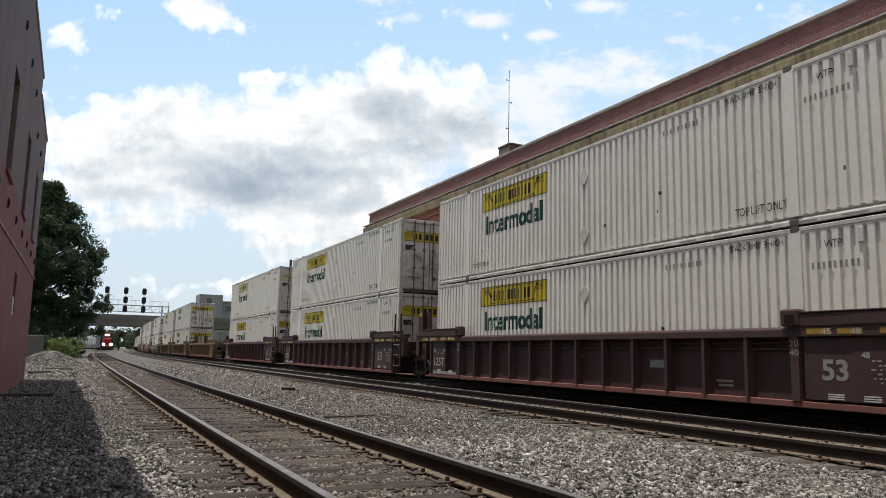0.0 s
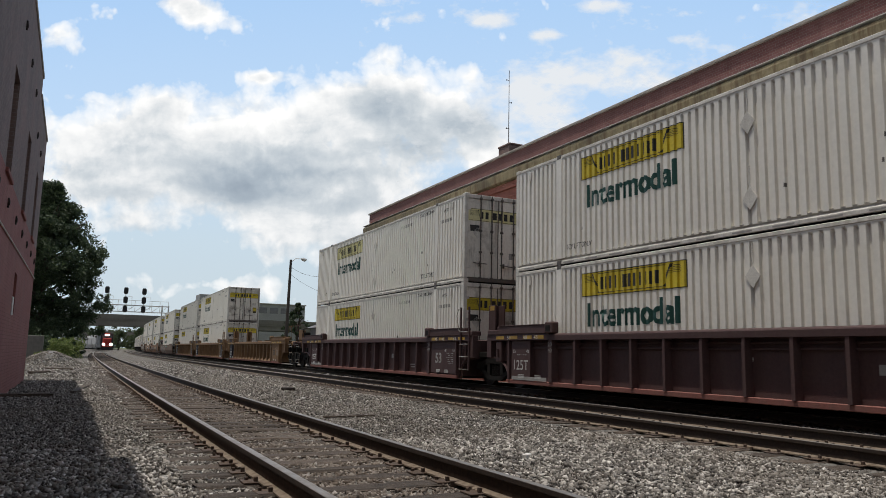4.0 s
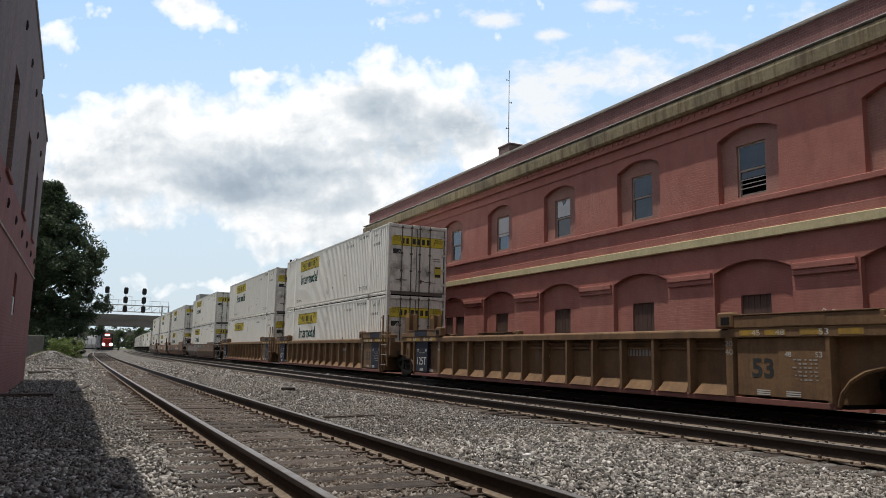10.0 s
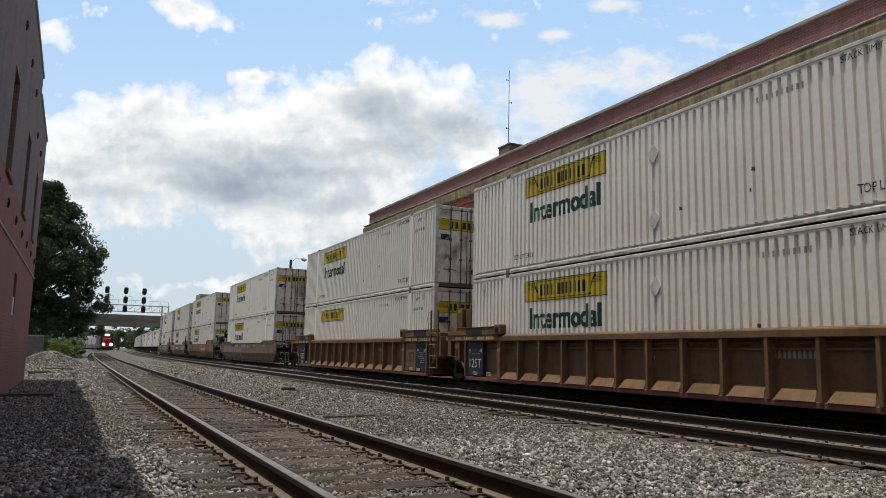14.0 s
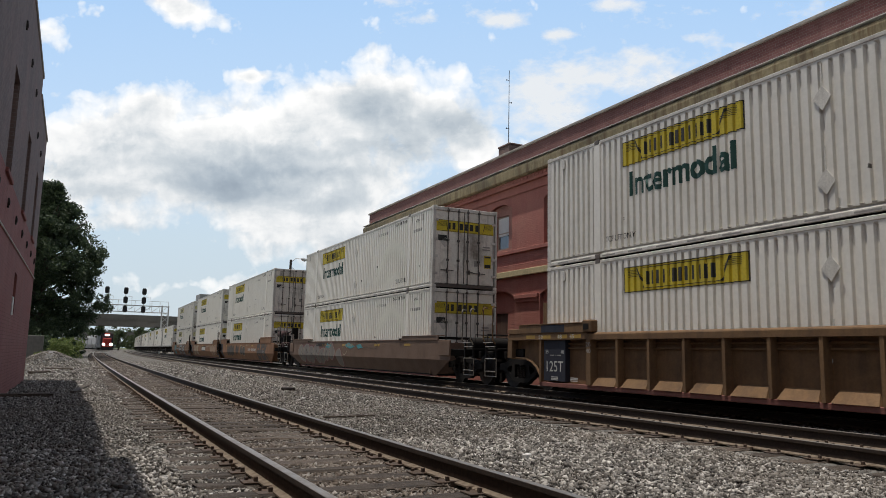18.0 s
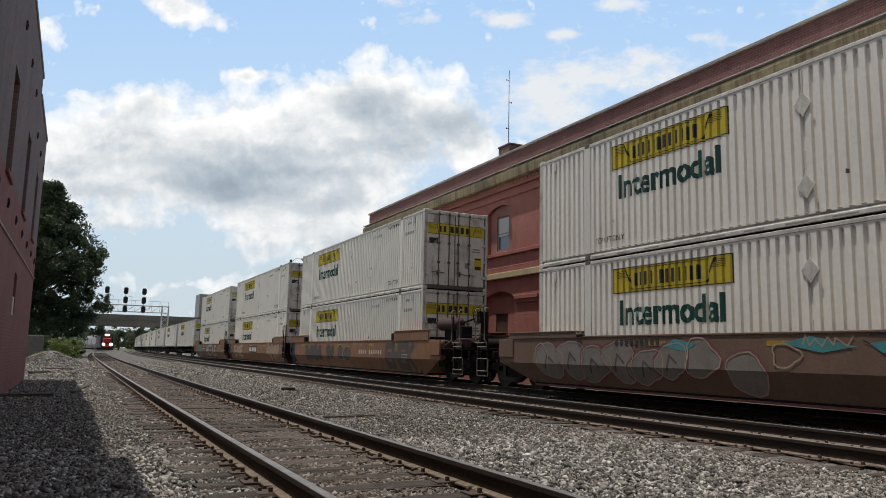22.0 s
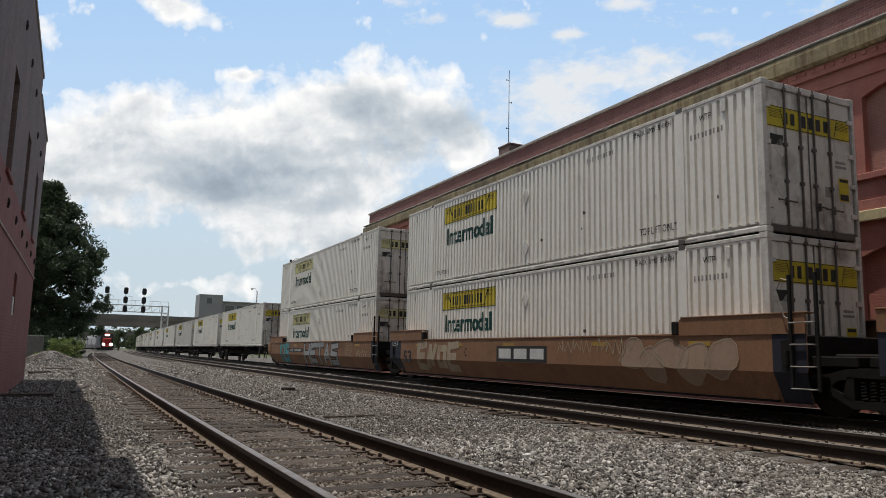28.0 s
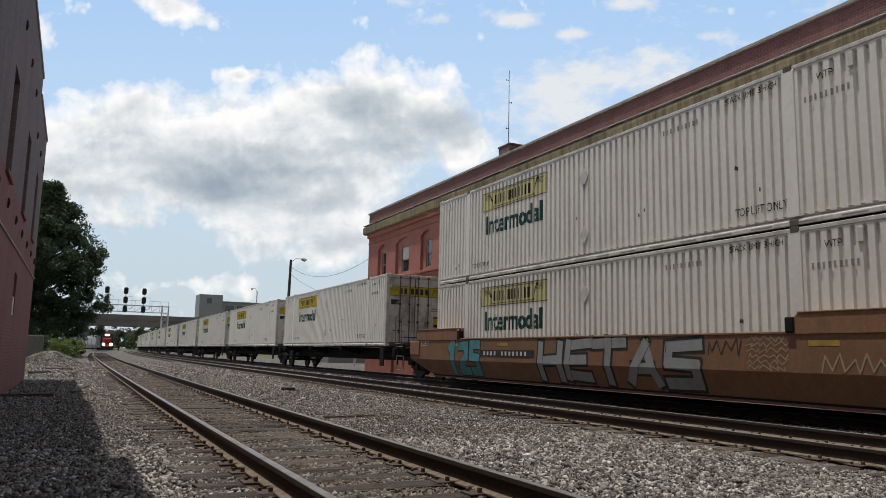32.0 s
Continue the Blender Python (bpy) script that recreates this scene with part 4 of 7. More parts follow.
def truck(parent, yc, spin=True):
    tk = part("bogie", Mesh().bevel_box(-0.95, 0.95, yc - 0.2, yc + 0.2, 0.38, 0.70, 0.03), MAT_BLACK, parent, "black cast-steel bogie")
    for sx in (-1, 1):
        f = Mesh()
        top = [(-1.12, 0.48), (-1.12, 0.66), (-0.72, 0.72), (-0.42, 0.80), (0.42, 0.80), (0.72, 0.72), (1.12, 0.66), (1.12, 0.48), (0.76, 0.48), (0.60, 0.60), (0.30, 0.66), (-0.30, 0.66), (-0.60, 0.60), (-0.76, 0.48)]
        a, b = sorted((sx * 0.93, sx * 1.08))
        f.prism([(y + yc, z) for y, z in top], "x", a, b)
        f.prism([(y + yc, z) for y, z in ((-0.74, 0.38), (-0.66, 0.47), (-0.28, 0.30), (0.28, 0.30), (0.66, 0.47), (0.74, 0.38), (0.34, 0.17), (-0.34, 0.17))], "x", a, b)
        for s in (-1, 1):
            f.prism([(yc + s * q, z) for q, z in ((0.30, 0.68), (0.42, 0.68), (0.50, 0.36), (0.38, 0.30), (0.30, 0.30))], "x", a, b)
            f.prism([(yc + s * q, z) for q, z in ((0.66, 0.44), (0.78, 0.40), (0.86, 0.56), (0.74, 0.62))], "x", a, b)
        part("side_frame", f, MAT_BLACK, tk)
        sp = Mesh()
        for k in (-0.16, 0.0, 0.16):
            pts = [(sx * 1.02 + 0.05 * math.cos(i * 1.05), yc + k + 0.05 * math.sin(i * 1.05), 0.31 + 0.0085 * i) for i in range(38)]
            sp.tube(pts, 0.013, 5)
        part("spring", sp, MAT_WHEEL, tk)
    for s in (-1, 1):
        wheelset(parent, yc + s * 0.86, spin)
    return tk


def ladder(parent, x, y, z0, z1, mat, width=0.42, high=2.35):
    ld = part("ladder", Mesh().bevel_box(x - 0.02, x + 0.03, y - width / 2 - 0.03, y - width / 2 + 0.03, z0, high, 0.008).bevel_box(x - 0.02, x + 0.03, y + width / 2 - 0.03, y + width / 2 + 0.03, z0, high, 0.008), mat, parent)
    n = max(3, int((z1 - z0) / 0.34) + 1)
    for i in range(n):
        z = z0 + 0.04 + i * (z1 - z0) / (n - 1)
        part("rung", Mesh().tube([(x + 0.02, y - width / 2 + 0.02, z), (x - 0.05, y - width / 2 + 0.02, z), (x - 0.05, y + width / 2 - 0.02, z), (x + 0.02, y + width / 2 - 0.02, z)], 0.014, 6), MAT_RUNG, ld, "worn bare-metal rung")
    hook = [(x, y + width / 2, high - 0.1), (x - 0.02, y + width / 2 + 0.12, high - 0.06), (x - 0.02, y + width / 2 + 0.24, high - 0.25), (x - 0.02, y + width / 2 + 0.1, high - 0.7), (x, y + width / 2, high - 0.75)]
    part("grab_iron", Mesh().tube(hook, 0.012, 6), MAT_RUNG, ld)
    return ld


def wheel_handle(parent, x, y, z):
    m = Mesh()
    m.tube([(x - 0.0, y + 0.27 * math.cos(0.3927 * i), z + 0.27 * math.sin(0.3927 * i)) for i in range(17)], 0.018, 6)
    for k in range(5):
        a = 1.2566 * k
        m.tube([(x + 0.03, y, z), (x, y + 0.26 * math.cos(a), z + 0.26 * math.sin(a))], 0.012, 5)
    m.bevel_box(x + 0.02, x + 0.16, y - 0.11, y + 0.11, z - 0.22, z + 0.14, 0.02)
    return part("brake_wheel", m, MAT_BLACK, parent, "black hand-brake wheel", True)


def end_platform(car, sy, mat, busy, out=0.0, paint_mat=None):
    """The coupler end of a set of cars: deck, posts, ladder, coupler, brake gear."""
    e = HL
    yy = lambda d: sy * (e + d + out)

    def yb(a, b):
        return sorted((yy(a), yy(b)))
    truck(car, yy(1.62))
    part("end_sill", Mesh().bevel_box(-0.42, 0.42, *yb(0.1 - out, 3.05), 0.78, 1.02, 0.02), mat, car)
    part("bolster_beam", Mesh().bevel_box(-1.42, 1.42, *yb(0.95, 1.35), 0.86, 1.08, 0.02), mat, car)
    part("end_deck", Mesh().bevel_box(-1.35, 1.35, *yb(0.25, 0.62), 1.40, 1.48, 0.012), mat, car)
    part("walkway", Mesh().bevel_box(-1.42, 1.42, *yb(2.25, 2.95), 1.05, 1.10, 0.01), mat, car)
    part("tank", Mesh().tube([(-0.9, yy(1.65), 1.26), (0.9, yy(1.65), 1.26)], 0.19, 14), mat, car, "air reservoir", True)
    part("coupler", Mesh().bevel_box(-0.11, 0.11, *yb(3.0, 3.45), 0.76, 0.98, 0.03).bevel_box(-0.17, 0.17, *yb(3.28, 3.46), 0.70, 1.03, 0.05), MAT_BLACK, car)
    part("hose", Mesh().tube([(-0.3, yy(3.0), 0.82), (-0.34, yy(3.2), 0.5), (-0.3, yy(3.42), 0.42)], 0.025, 7), MAT_BLACK, car, "rubber air hose", True)
    rail_mat = paint_mat or MAT_RUNG
    lx = -1.45
    lad = part("ladder", Mesh().bevel_box(lx - 0.02, lx + 0.03, *yb(2.32, 2.38), 0.42, 1.25, 0.008).bevel_box(lx - 0.02, lx + 0.03, *yb(2.86, 2.92), 0.42, 1.25, 0.008), mat, car)
    for z in (0.44, 0.80, 1.14):
        part("rung", Mesh().tube([(lx - 0.02, yy(2.35), z), (lx - 0.05, yy(2.37), z), (lx - 0.05, yy(2.87), z), (lx - 0.02, yy(2.89), z)], 0.015, 6), MAT_RUNG, lad, "worn bare-metal rung")
    for d in (2.35, 2.89):
        part("handrail", Mesh().tube([(lx + 0.02, yy(d), 2.26), (lx - 0.09, yy(d), 2.28), (lx - 0.12, yy(d), 2.2), (lx - 0.11, yy(d), 1.35), (lx, yy(d), 1.2)], 0.022, 6), rail_mat, lad)
    part("end_rail", Mesh().tube([(-1.4, yy(2.9), 1.1), (-1.4, yy(2.92), 1.5), (1.4, yy(2.92), 1.5), (1.4, yy(2.9), 1.1)], 0.016, 6), mat, car)
    part("stirrup", Mesh().tube([(-1.46, yy(2.30), 0.8), (-1.46, yy(2.30), 0.30), (-1.46, yy(2.94), 0.30), (-1.46, yy(2.94), 0.8)], 0.018, 6), MAT_RUNG, car)
    part("cross_handrail", Mesh().tube([(lx - 0.1, yy(2.35), 1.26), (lx - 0.1, yy(2.89), 1.26)], 0.014, 6), MAT_RUNG, lad)
    if busy:
        low = paint_mat is not None
        wheel_handle(car, -0.78, yy(2.62), 1.80 if low else 2.14)
        part("brake_stand", Mesh().bevel_box(-0.62, -0.42, *yb(2.52, 2.72), 1.08, 1.95 if low else 2.28, 0.02), MAT_BLACK, car)
        part("platform_box", Mesh().bevel_box(-1.2, -0.8, *yb(1.9, 2.3), 1.12, 1.42, 0.03), MAT_MAROON, car, "brown valve housing")
        for k in (0.75, 1.2, 1.7):
            part("air_pipe", Mesh().tube([(-1.2, yy(k), 1.2), (-1.15, yy(k + 0.3), 1.34), (-0.6, yy(k + 0.5), 1.3), (-0.2, yy(k + 0.6), 1.5)], 0.025, 6), paint_mat or MAT_DULL, car, "brown air pipe", True)
        if low:
            for x in (-0.75, 0.35):
                part("end_post", Mesh().bevel_box(x, x + 0.38, *yb(1.46, 1.52), 1.05, 2.10, 0.01).bevel_box(x, x + 0.05, *yb(1.52, 2.2), 1.05, 2.10, 0.01), paint_mat, car, "upright end plate")
            part("side_tank", Mesh().tube([(-1.0, yy(1.1), 1.30), (-1.0, yy(1.16), 1.30), (-1.0, yy(1.9), 1.30), (-1.0, yy(1.96), 1.30)], [0.1, 0.16, 0.16, 0.1], 14), paint_mat, car, "small air reservoir", True)
            part("hand_bar", Mesh().tube([(-1.35, yy(0.7), 1.50), (-1.38, yy(1.0), 1.62), (-1.38, yy(1.5), 1.66), (-1.38, yy(2.3), 1.66)], 0.025, 6), paint_mat, car, "curved hand bar", True)
        else:
            part("brake_cylinder", Mesh().tube([(-0.9, yy(0.29), 1.92), (-0.9, yy(0.35), 1.92), (-0.9, yy(1.6), 1.90), (-0.9, yy(1.68), 1.90)], [0.13, 0.22, 0.22, 0.14], 18), MAT_MAROON, car, "dark brown brake cylinder", True)
            part("cylinder_bracket", Mesh().bevel_box(-1.0, -0.8, *yb(0.7, 1.2), 1.1, 1.72, 0.02), MAT_BLACK, car)
            part("bell_crank", Mesh().prism([(yy(1.5), 1.6), (yy(1.62), 2.1), (yy(1.8), 2.0), (yy(1.75), 1.4)], "x", -0.98, -0.92), MAT_MAROON, car)
            part("valve_box", Mesh().bevel_box(-1.15, -0.75, *yb(1.9, 2.25), 1.42, 1.82, 0.03), MAT_BLACK, car)
            part("upright", Mesh().tube([(-1.3, yy(1.95), 1.1), (-1.3, yy(1.95), 2.1)], 0.035, 6), MAT_BLACK, car)
            part("slack_pipe", Mesh().tube([(-0.9, yy(1.7), 1.90), (-0.85, yy(2.1), 1.98), (-0.8, yy(2.5), 2.05)], 0.03, 6), MAT_BLACK, car)
    elif paint_mat:
        for x in (-1.05, 0.55):
            pp = part("end_post", Mesh().bevel_box(x, x + 0.5, *yb(0.5, 0.56), 1.05, 2.32, 0.012).bevel_box(x, x + 0.05, *yb(0.28, 0.5), 1.05, 2.32, 0.01), paint_mat, car, "upright end plate with reflectors")
            for dx in (0.08, 0.34):
                part("reflector", Mesh().box(x + dx, x + dx + 0.09, *yb(0.563, 0.566), 2.2, 2.29), MAT_REFLECT, pp)


def joint_end(car, sy, mat, posts, shared):
    """The articulated end between two cars of a set."""
    e = HL
    yy = lambda d: sy * (e + d)

    def yb(a, b):
        return sorted((yy(a), yy(b)))
    part("end_frame", Mesh().bevel_box(-1.40, 1.40, *yb(0.15, 0.55), 0.75, 1.36, 0.02), mat, car)
    part("centre_arm", Mesh().bevel_box(-0.38, 0.38, *yb(0.5, 1.66), 0.72, 1.05, 0.03), MAT_BLACK, car)
    for sx in (-1, 1):
        part("side_bearing", Mesh().bevel_box(*sorted((sx * 0.62, sx * 1.0)), *yb(0.5, 1.4), 0.82, 1.0, 0.02), MAT_BLACK, car)
        part("jack_pad", Mesh().bevel_box(*sorted((sx * 1.36, sx * 1.53)), *yb(0.36, 0.66), 0.72, 1.28, 0.02).tube([(sx * 1.535, yy(0.51), 0.85), (sx * 1.545, yy(0.51), 1.08)], 0.05, 8), mat, car)
    if posts:
        for x in (-0.62, 0.42):
            pp = part("end_post", Mesh().bevel_box(x - 0.20, x + 0.16, *yb(0.8, 0.86), 1.0, 2.42, 0.01).bevel_box(x - 0.20, x - 0.15, *yb(0.86, 1.2), 1.0, 2.42, 0.01).bevel_box(x + 0.11, x + 0.16, *yb(0.86, 1.2), 1.0, 2.42, 0.01), mat, car)
            part("reflector", Mesh().box(x - 0.206, x - 0.202, *yb(0.9, 1.15), 2.26, 2.39), MAT_REFLECT, pp)
    if shared:
        truck(car, yy(1.66))


def marks(car, items, x, mat_default):
    """Stencils on the west side: (words, y, z, width, height, material)."""
    for words, y, z, w, hgt, mat in items:
        me = side_words(words, hgt, mat, y, z, 0.01 * (hgt > 0.3), w, hgt)
        for v in me.vertices:
            v.co.x = x
        part("lettering", me, mat, car, "stencilled lettering")


def bars(car, rows, x, mat, name="stencil_print"):
    m = Mesh()
    for y0, y1, z0, z1 in rows:
        m.box(x - 0.003, x, y0, y1, z0, z1)
    part(name, m, mat, car)


def ribbed_car(name, mat, label, near, far, dark_end, mark_mat, posts=True, stripe=True):
    car = thing(name, label, "well car", "well cars")
    X0, XS = 1.545, 1.365
    nl = -9.62 if near == "coupler" else -9.20
    fl = 9.62 if far == "coupler" else 9.20
    ARCH = ((8.12, 0.20), (8.19, 0.42), (8.36, 0.62), (8.60, 0.76), (8.86, 0.83))
    for sx in (-1, 1):
        s = lambda a, b: sorted((sx * a, sx * b))
        sheet = [(-ARCH[0][0], 0.20)] + list(ARCH) + [(fl, 0.85), (fl, 1.32), (nl, 1.32), (nl, 0.85)] + [(-y, z) for y, z in ARCH[:0:-1]]
        part("side_sheet", Mesh().prism(sheet, "x", *s(XS - 0.02, XS)), mat, car)
        part("top_chord", Mesh().prism([(sx * 1.36, 1.31), (sx * X0, 1.31), (sx * X0, 1.425), (sx * (X0 - 0.012), 1.448), (sx * (X0 - 0.06), 1.475), (sx * 1.36, 1.475)], "y", -6.10, 6.10), mat, car)
        part("bottom_chord", Mesh().bevel_box(*s(1.30, 1.50), -8.1, 8.1, 0.155, 0.26, 0.01), MAT_REDDISH, car)
        for sy, lim in ((-1, nl), (1, fl)):
            a, b = sorted((sy * 6.06, lim - sy * 0.58))
            rs = part("raised_chord", Mesh().bevel_box(*s(1.30, X0 + 0.015), a, b, 1.475, 1.70, 0.015), mat, car)
            a, b = sorted((sy * 6.06, lim))
            part("stripe_rail", Mesh().bevel_box(*s(1.36, X0), a, b, 1.31, 1.475, 0.008), mat, car)
            part("end_cap_plate", Mesh().bevel_box(*s(1.24, X0 + 0.02), *sorted((lim - sy * 0.60, lim - sy * 0.04)), 1.477, 1.61, 0.012), mat, car)
            part("top_plate", Mesh().bevel_box(*s(1.26, X0 + 0.03), *sorted((sy * 6.08, lim - sy * 0.66)), 1.702, 1.722, 0.004), mat, car)
            if stripe:
                for q in (0.25, 0.8, 1.5, 2.2):
                    c, d = sorted((sy * (6.06 + q), sy * (6.06 + q + 0.42)))
                    part("reflector", Mesh().box(*s(X0, X0 + 0.004), c, d, 1.345, 1.44), MAT_REFLECT, rs)
            part("latch_block", Mesh().bevel_box(*s(1.40, X0 + 0.06), *sorted((sy * 6.20, sy * 5.84)), 1.48, 1.77, 0.03), mat, car)
            # No recess here: a black plate paints the pocket's inner shade.
            part("latch_pocket", Mesh().bevel_box(*s(X0 + 0.055, X0 + 0.066), *sorted((sy * 6.14, sy * 5.94)), 1.54, 1.68, 0.004), MAT_BLACK, car, "black plate painting the darkness inside the latch pocket")
            part("corner_post", Mesh().prism([(sx * (X0 + 0.0), lim), (sx * (X0 + 0.0), lim - sy * 0.22), (sx * (XS - 0.02), lim - sy * 0.22), (sx * (XS - 0.02), lim)], "z", 0.84, 1.31), mat, car)
        ribs = [-8.05] + [-6.05 + 1.0083 * i for i in range(13)] + [8.05]
        for y in ribs:
            wide = 0.13 if abs(abs(y) - 6.05) < 0.02 else 0.06
            z0 = 0.26
            part("rib", Mesh().prism([(sx * XS, y - wide), (sx * (X0 - 0.01), y - wide * 0.6), (sx * (X0 - 0.01), y + wide * 0.6), (sx * XS, y + wide)], "z", z0, 1.31), mat, car)
        mids = [(a + b) / 2 for a, b in zip(ribs[1:-1], ribs[2:-1])]
        for y in (mids if mat is not MAT_MAROON else ()):
            part("gusset", Mesh().add([(sx * (X0 - 0.02), y - 0.40, 0.262), (sx * (X0 - 0.02), y + 0.40, 0.262), (sx * XS, y + 0.33, 0.47), (sx * XS, y - 0.33, 0.47), (sx * XS, y - 0.40, 0.262), (sx * XS, y + 0.40, 0.262)], [(0, 1, 2, 3), (0, 3, 4), (1, 5, 2), (0, 4, 5, 1)]), mat, car)
        for z in (1.09, 1.20):
            part("stiffener", Mesh().bevel_box(*s(XS, XS + 0.045), -8.1, 8.1, z, z + 0.04, 0.006), mat, car)
        for sy, lim in ((-1, nl), (1, fl)):
            lip = [(sy * y, z) for y, z in ARCH] + [(lim, 0.85)]
            part("arch_lip", Mesh().tube([(sx * (XS + 0.06), y, z) for y, z in lip], 0.035, 6), mat, car)
    part("well_floor", Mesh().box(-1.32, 1.32, -8.2, 8.2, 0.17, 0.24), MAT_BLACK, car)
    for y in (-8.18, 8.18):
        part("bulkhead", Mesh().bevel_box(-1.36, 1.36, y - 0.05, y + 0.05, 0.24, 1.30, 0.01), mat, car)
    x = -XS - 0.002
    for e in (-6.05, 6.05):
        marks(car, [("20", e, 1.20, 0.18, 0.10, MAT_GREYMARK), ("40", e, 1.05, 0.18, 0.10, MAT_GREYMARK)], -X0 + 0.008, mark_mat)
        k = 1 if e > 0 else -1
        marks(car, [("45", e + k * 0.62, 1.39, 0.18, 0.10, MAT_MARK), ("48", e + k * 1.12, 1.39, 0.18, 0.10, MAT_MARK), ("53", e + k * 1.95, 1.39, 0.18, 0.10, MAT_MARK)], -X0 - 0.006, MAT_MARK)
    marks(car, [("53", -6.75, 0.78, 0.46, 0.34, mark_mat)], -1.494, mark_mat)
    marks(car, [("125T", 7.44, 0.66, 0.70, 0.26, MAT_MARK), ("53", 7.78, 1.02, 0.12, 0.09, MAT_MARK), ("48", 7.12, 1.02, 0.12, 0.09, MAT_MARK)], -1.504, MAT_MARK)
    marks(car, [("48", -7.28, 1.02, 0.13, 0.09, MAT_MARK), ("53", -7.86, 1.02, 0.13, 0.09, MAT_MARK)], -1.504, MAT_MARK)
    marks(car, [("B" if posts else "A", 0.0 + 0.0, 0.98, 0.16, 0.24, MAT_MARK)], x, MAT_MARK)
    part("mark_plate", Mesh().box(-1.49, -XS, -7.95, -6.20, 0.30, 1.29), mat, car)
    for y in (-7.55, 7.46):
        part("stencil_panel", Mesh().box(-X0 - 0.02, -X0 - 0.0165, y - 0.50, y + 0.50, 1.50, 1.68), MAT_NAVY if mat is MAT_TAN and (dark_end or y > 0) else mat, car, "dark stencil panel")
        dp = part("stencil_panel", Mesh().box(-1.50, -XS, y - 0.46, y + 0.46, 0.30, 1.30), MAT_NAVY if mat is MAT_TAN and (dark_end or y > 0) else mat, car, "dark stencil panel")
        rows = [(y - 0.28 + 0.1 * k, y - 0.28 + 0.1 * k + 0.07 - 0.02 * ((i + k) % 3), 0.92 - 0.065 * i, 0.945 - 0.065 * i) for i in range(1 if y > 0 else 6) for k in range(5 - i % 2)]
        bars(dp, rows, -1.501, MAT_GREYMARK)
    bars(car, [(y, y + 0.28, 0.32 + 0.035 * q, 0.34 + 0.035 * q) for y in (-6.9, -7.5, 7.3, 6.5) for q in range(3)], -1.505, MAT_MARK)
    bars(car, [(-3.9 + 0.1 * i, -3.84 + 0.1 * i, 0.95, 1.1) for i in range(10)] if not posts or mat is MAT_TAN else [(-3.0, -2.4, 0.72, 0.88), (-4.6, -4.2, 0.5, 0.54), (-4.6, -4.25, 0.42, 0.46)], x, MAT_GREYMARK)
    if mat is MAT_MAROON:
        part("sill_stripe", Mesh().box(-1.507, -1.50, 6.25, 7.9, 0.265, 0.36), MAT_GREYMARK, car, "pale painted stripe along the sill")
    for sy, kind in ((-1, near), (1, far)):
        if kind == "coupler":
            end_platform(car, sy, MAT_BLACK, sy < 0, 0.0, mat)
        else:
            joint_end(car, sy, mat, posts and sy < 0, sy < 0)
    if near != "coupler":
        ladder(car, -1.58, -8.74, 0.42, 1.55, mat, 0.54)
    return car


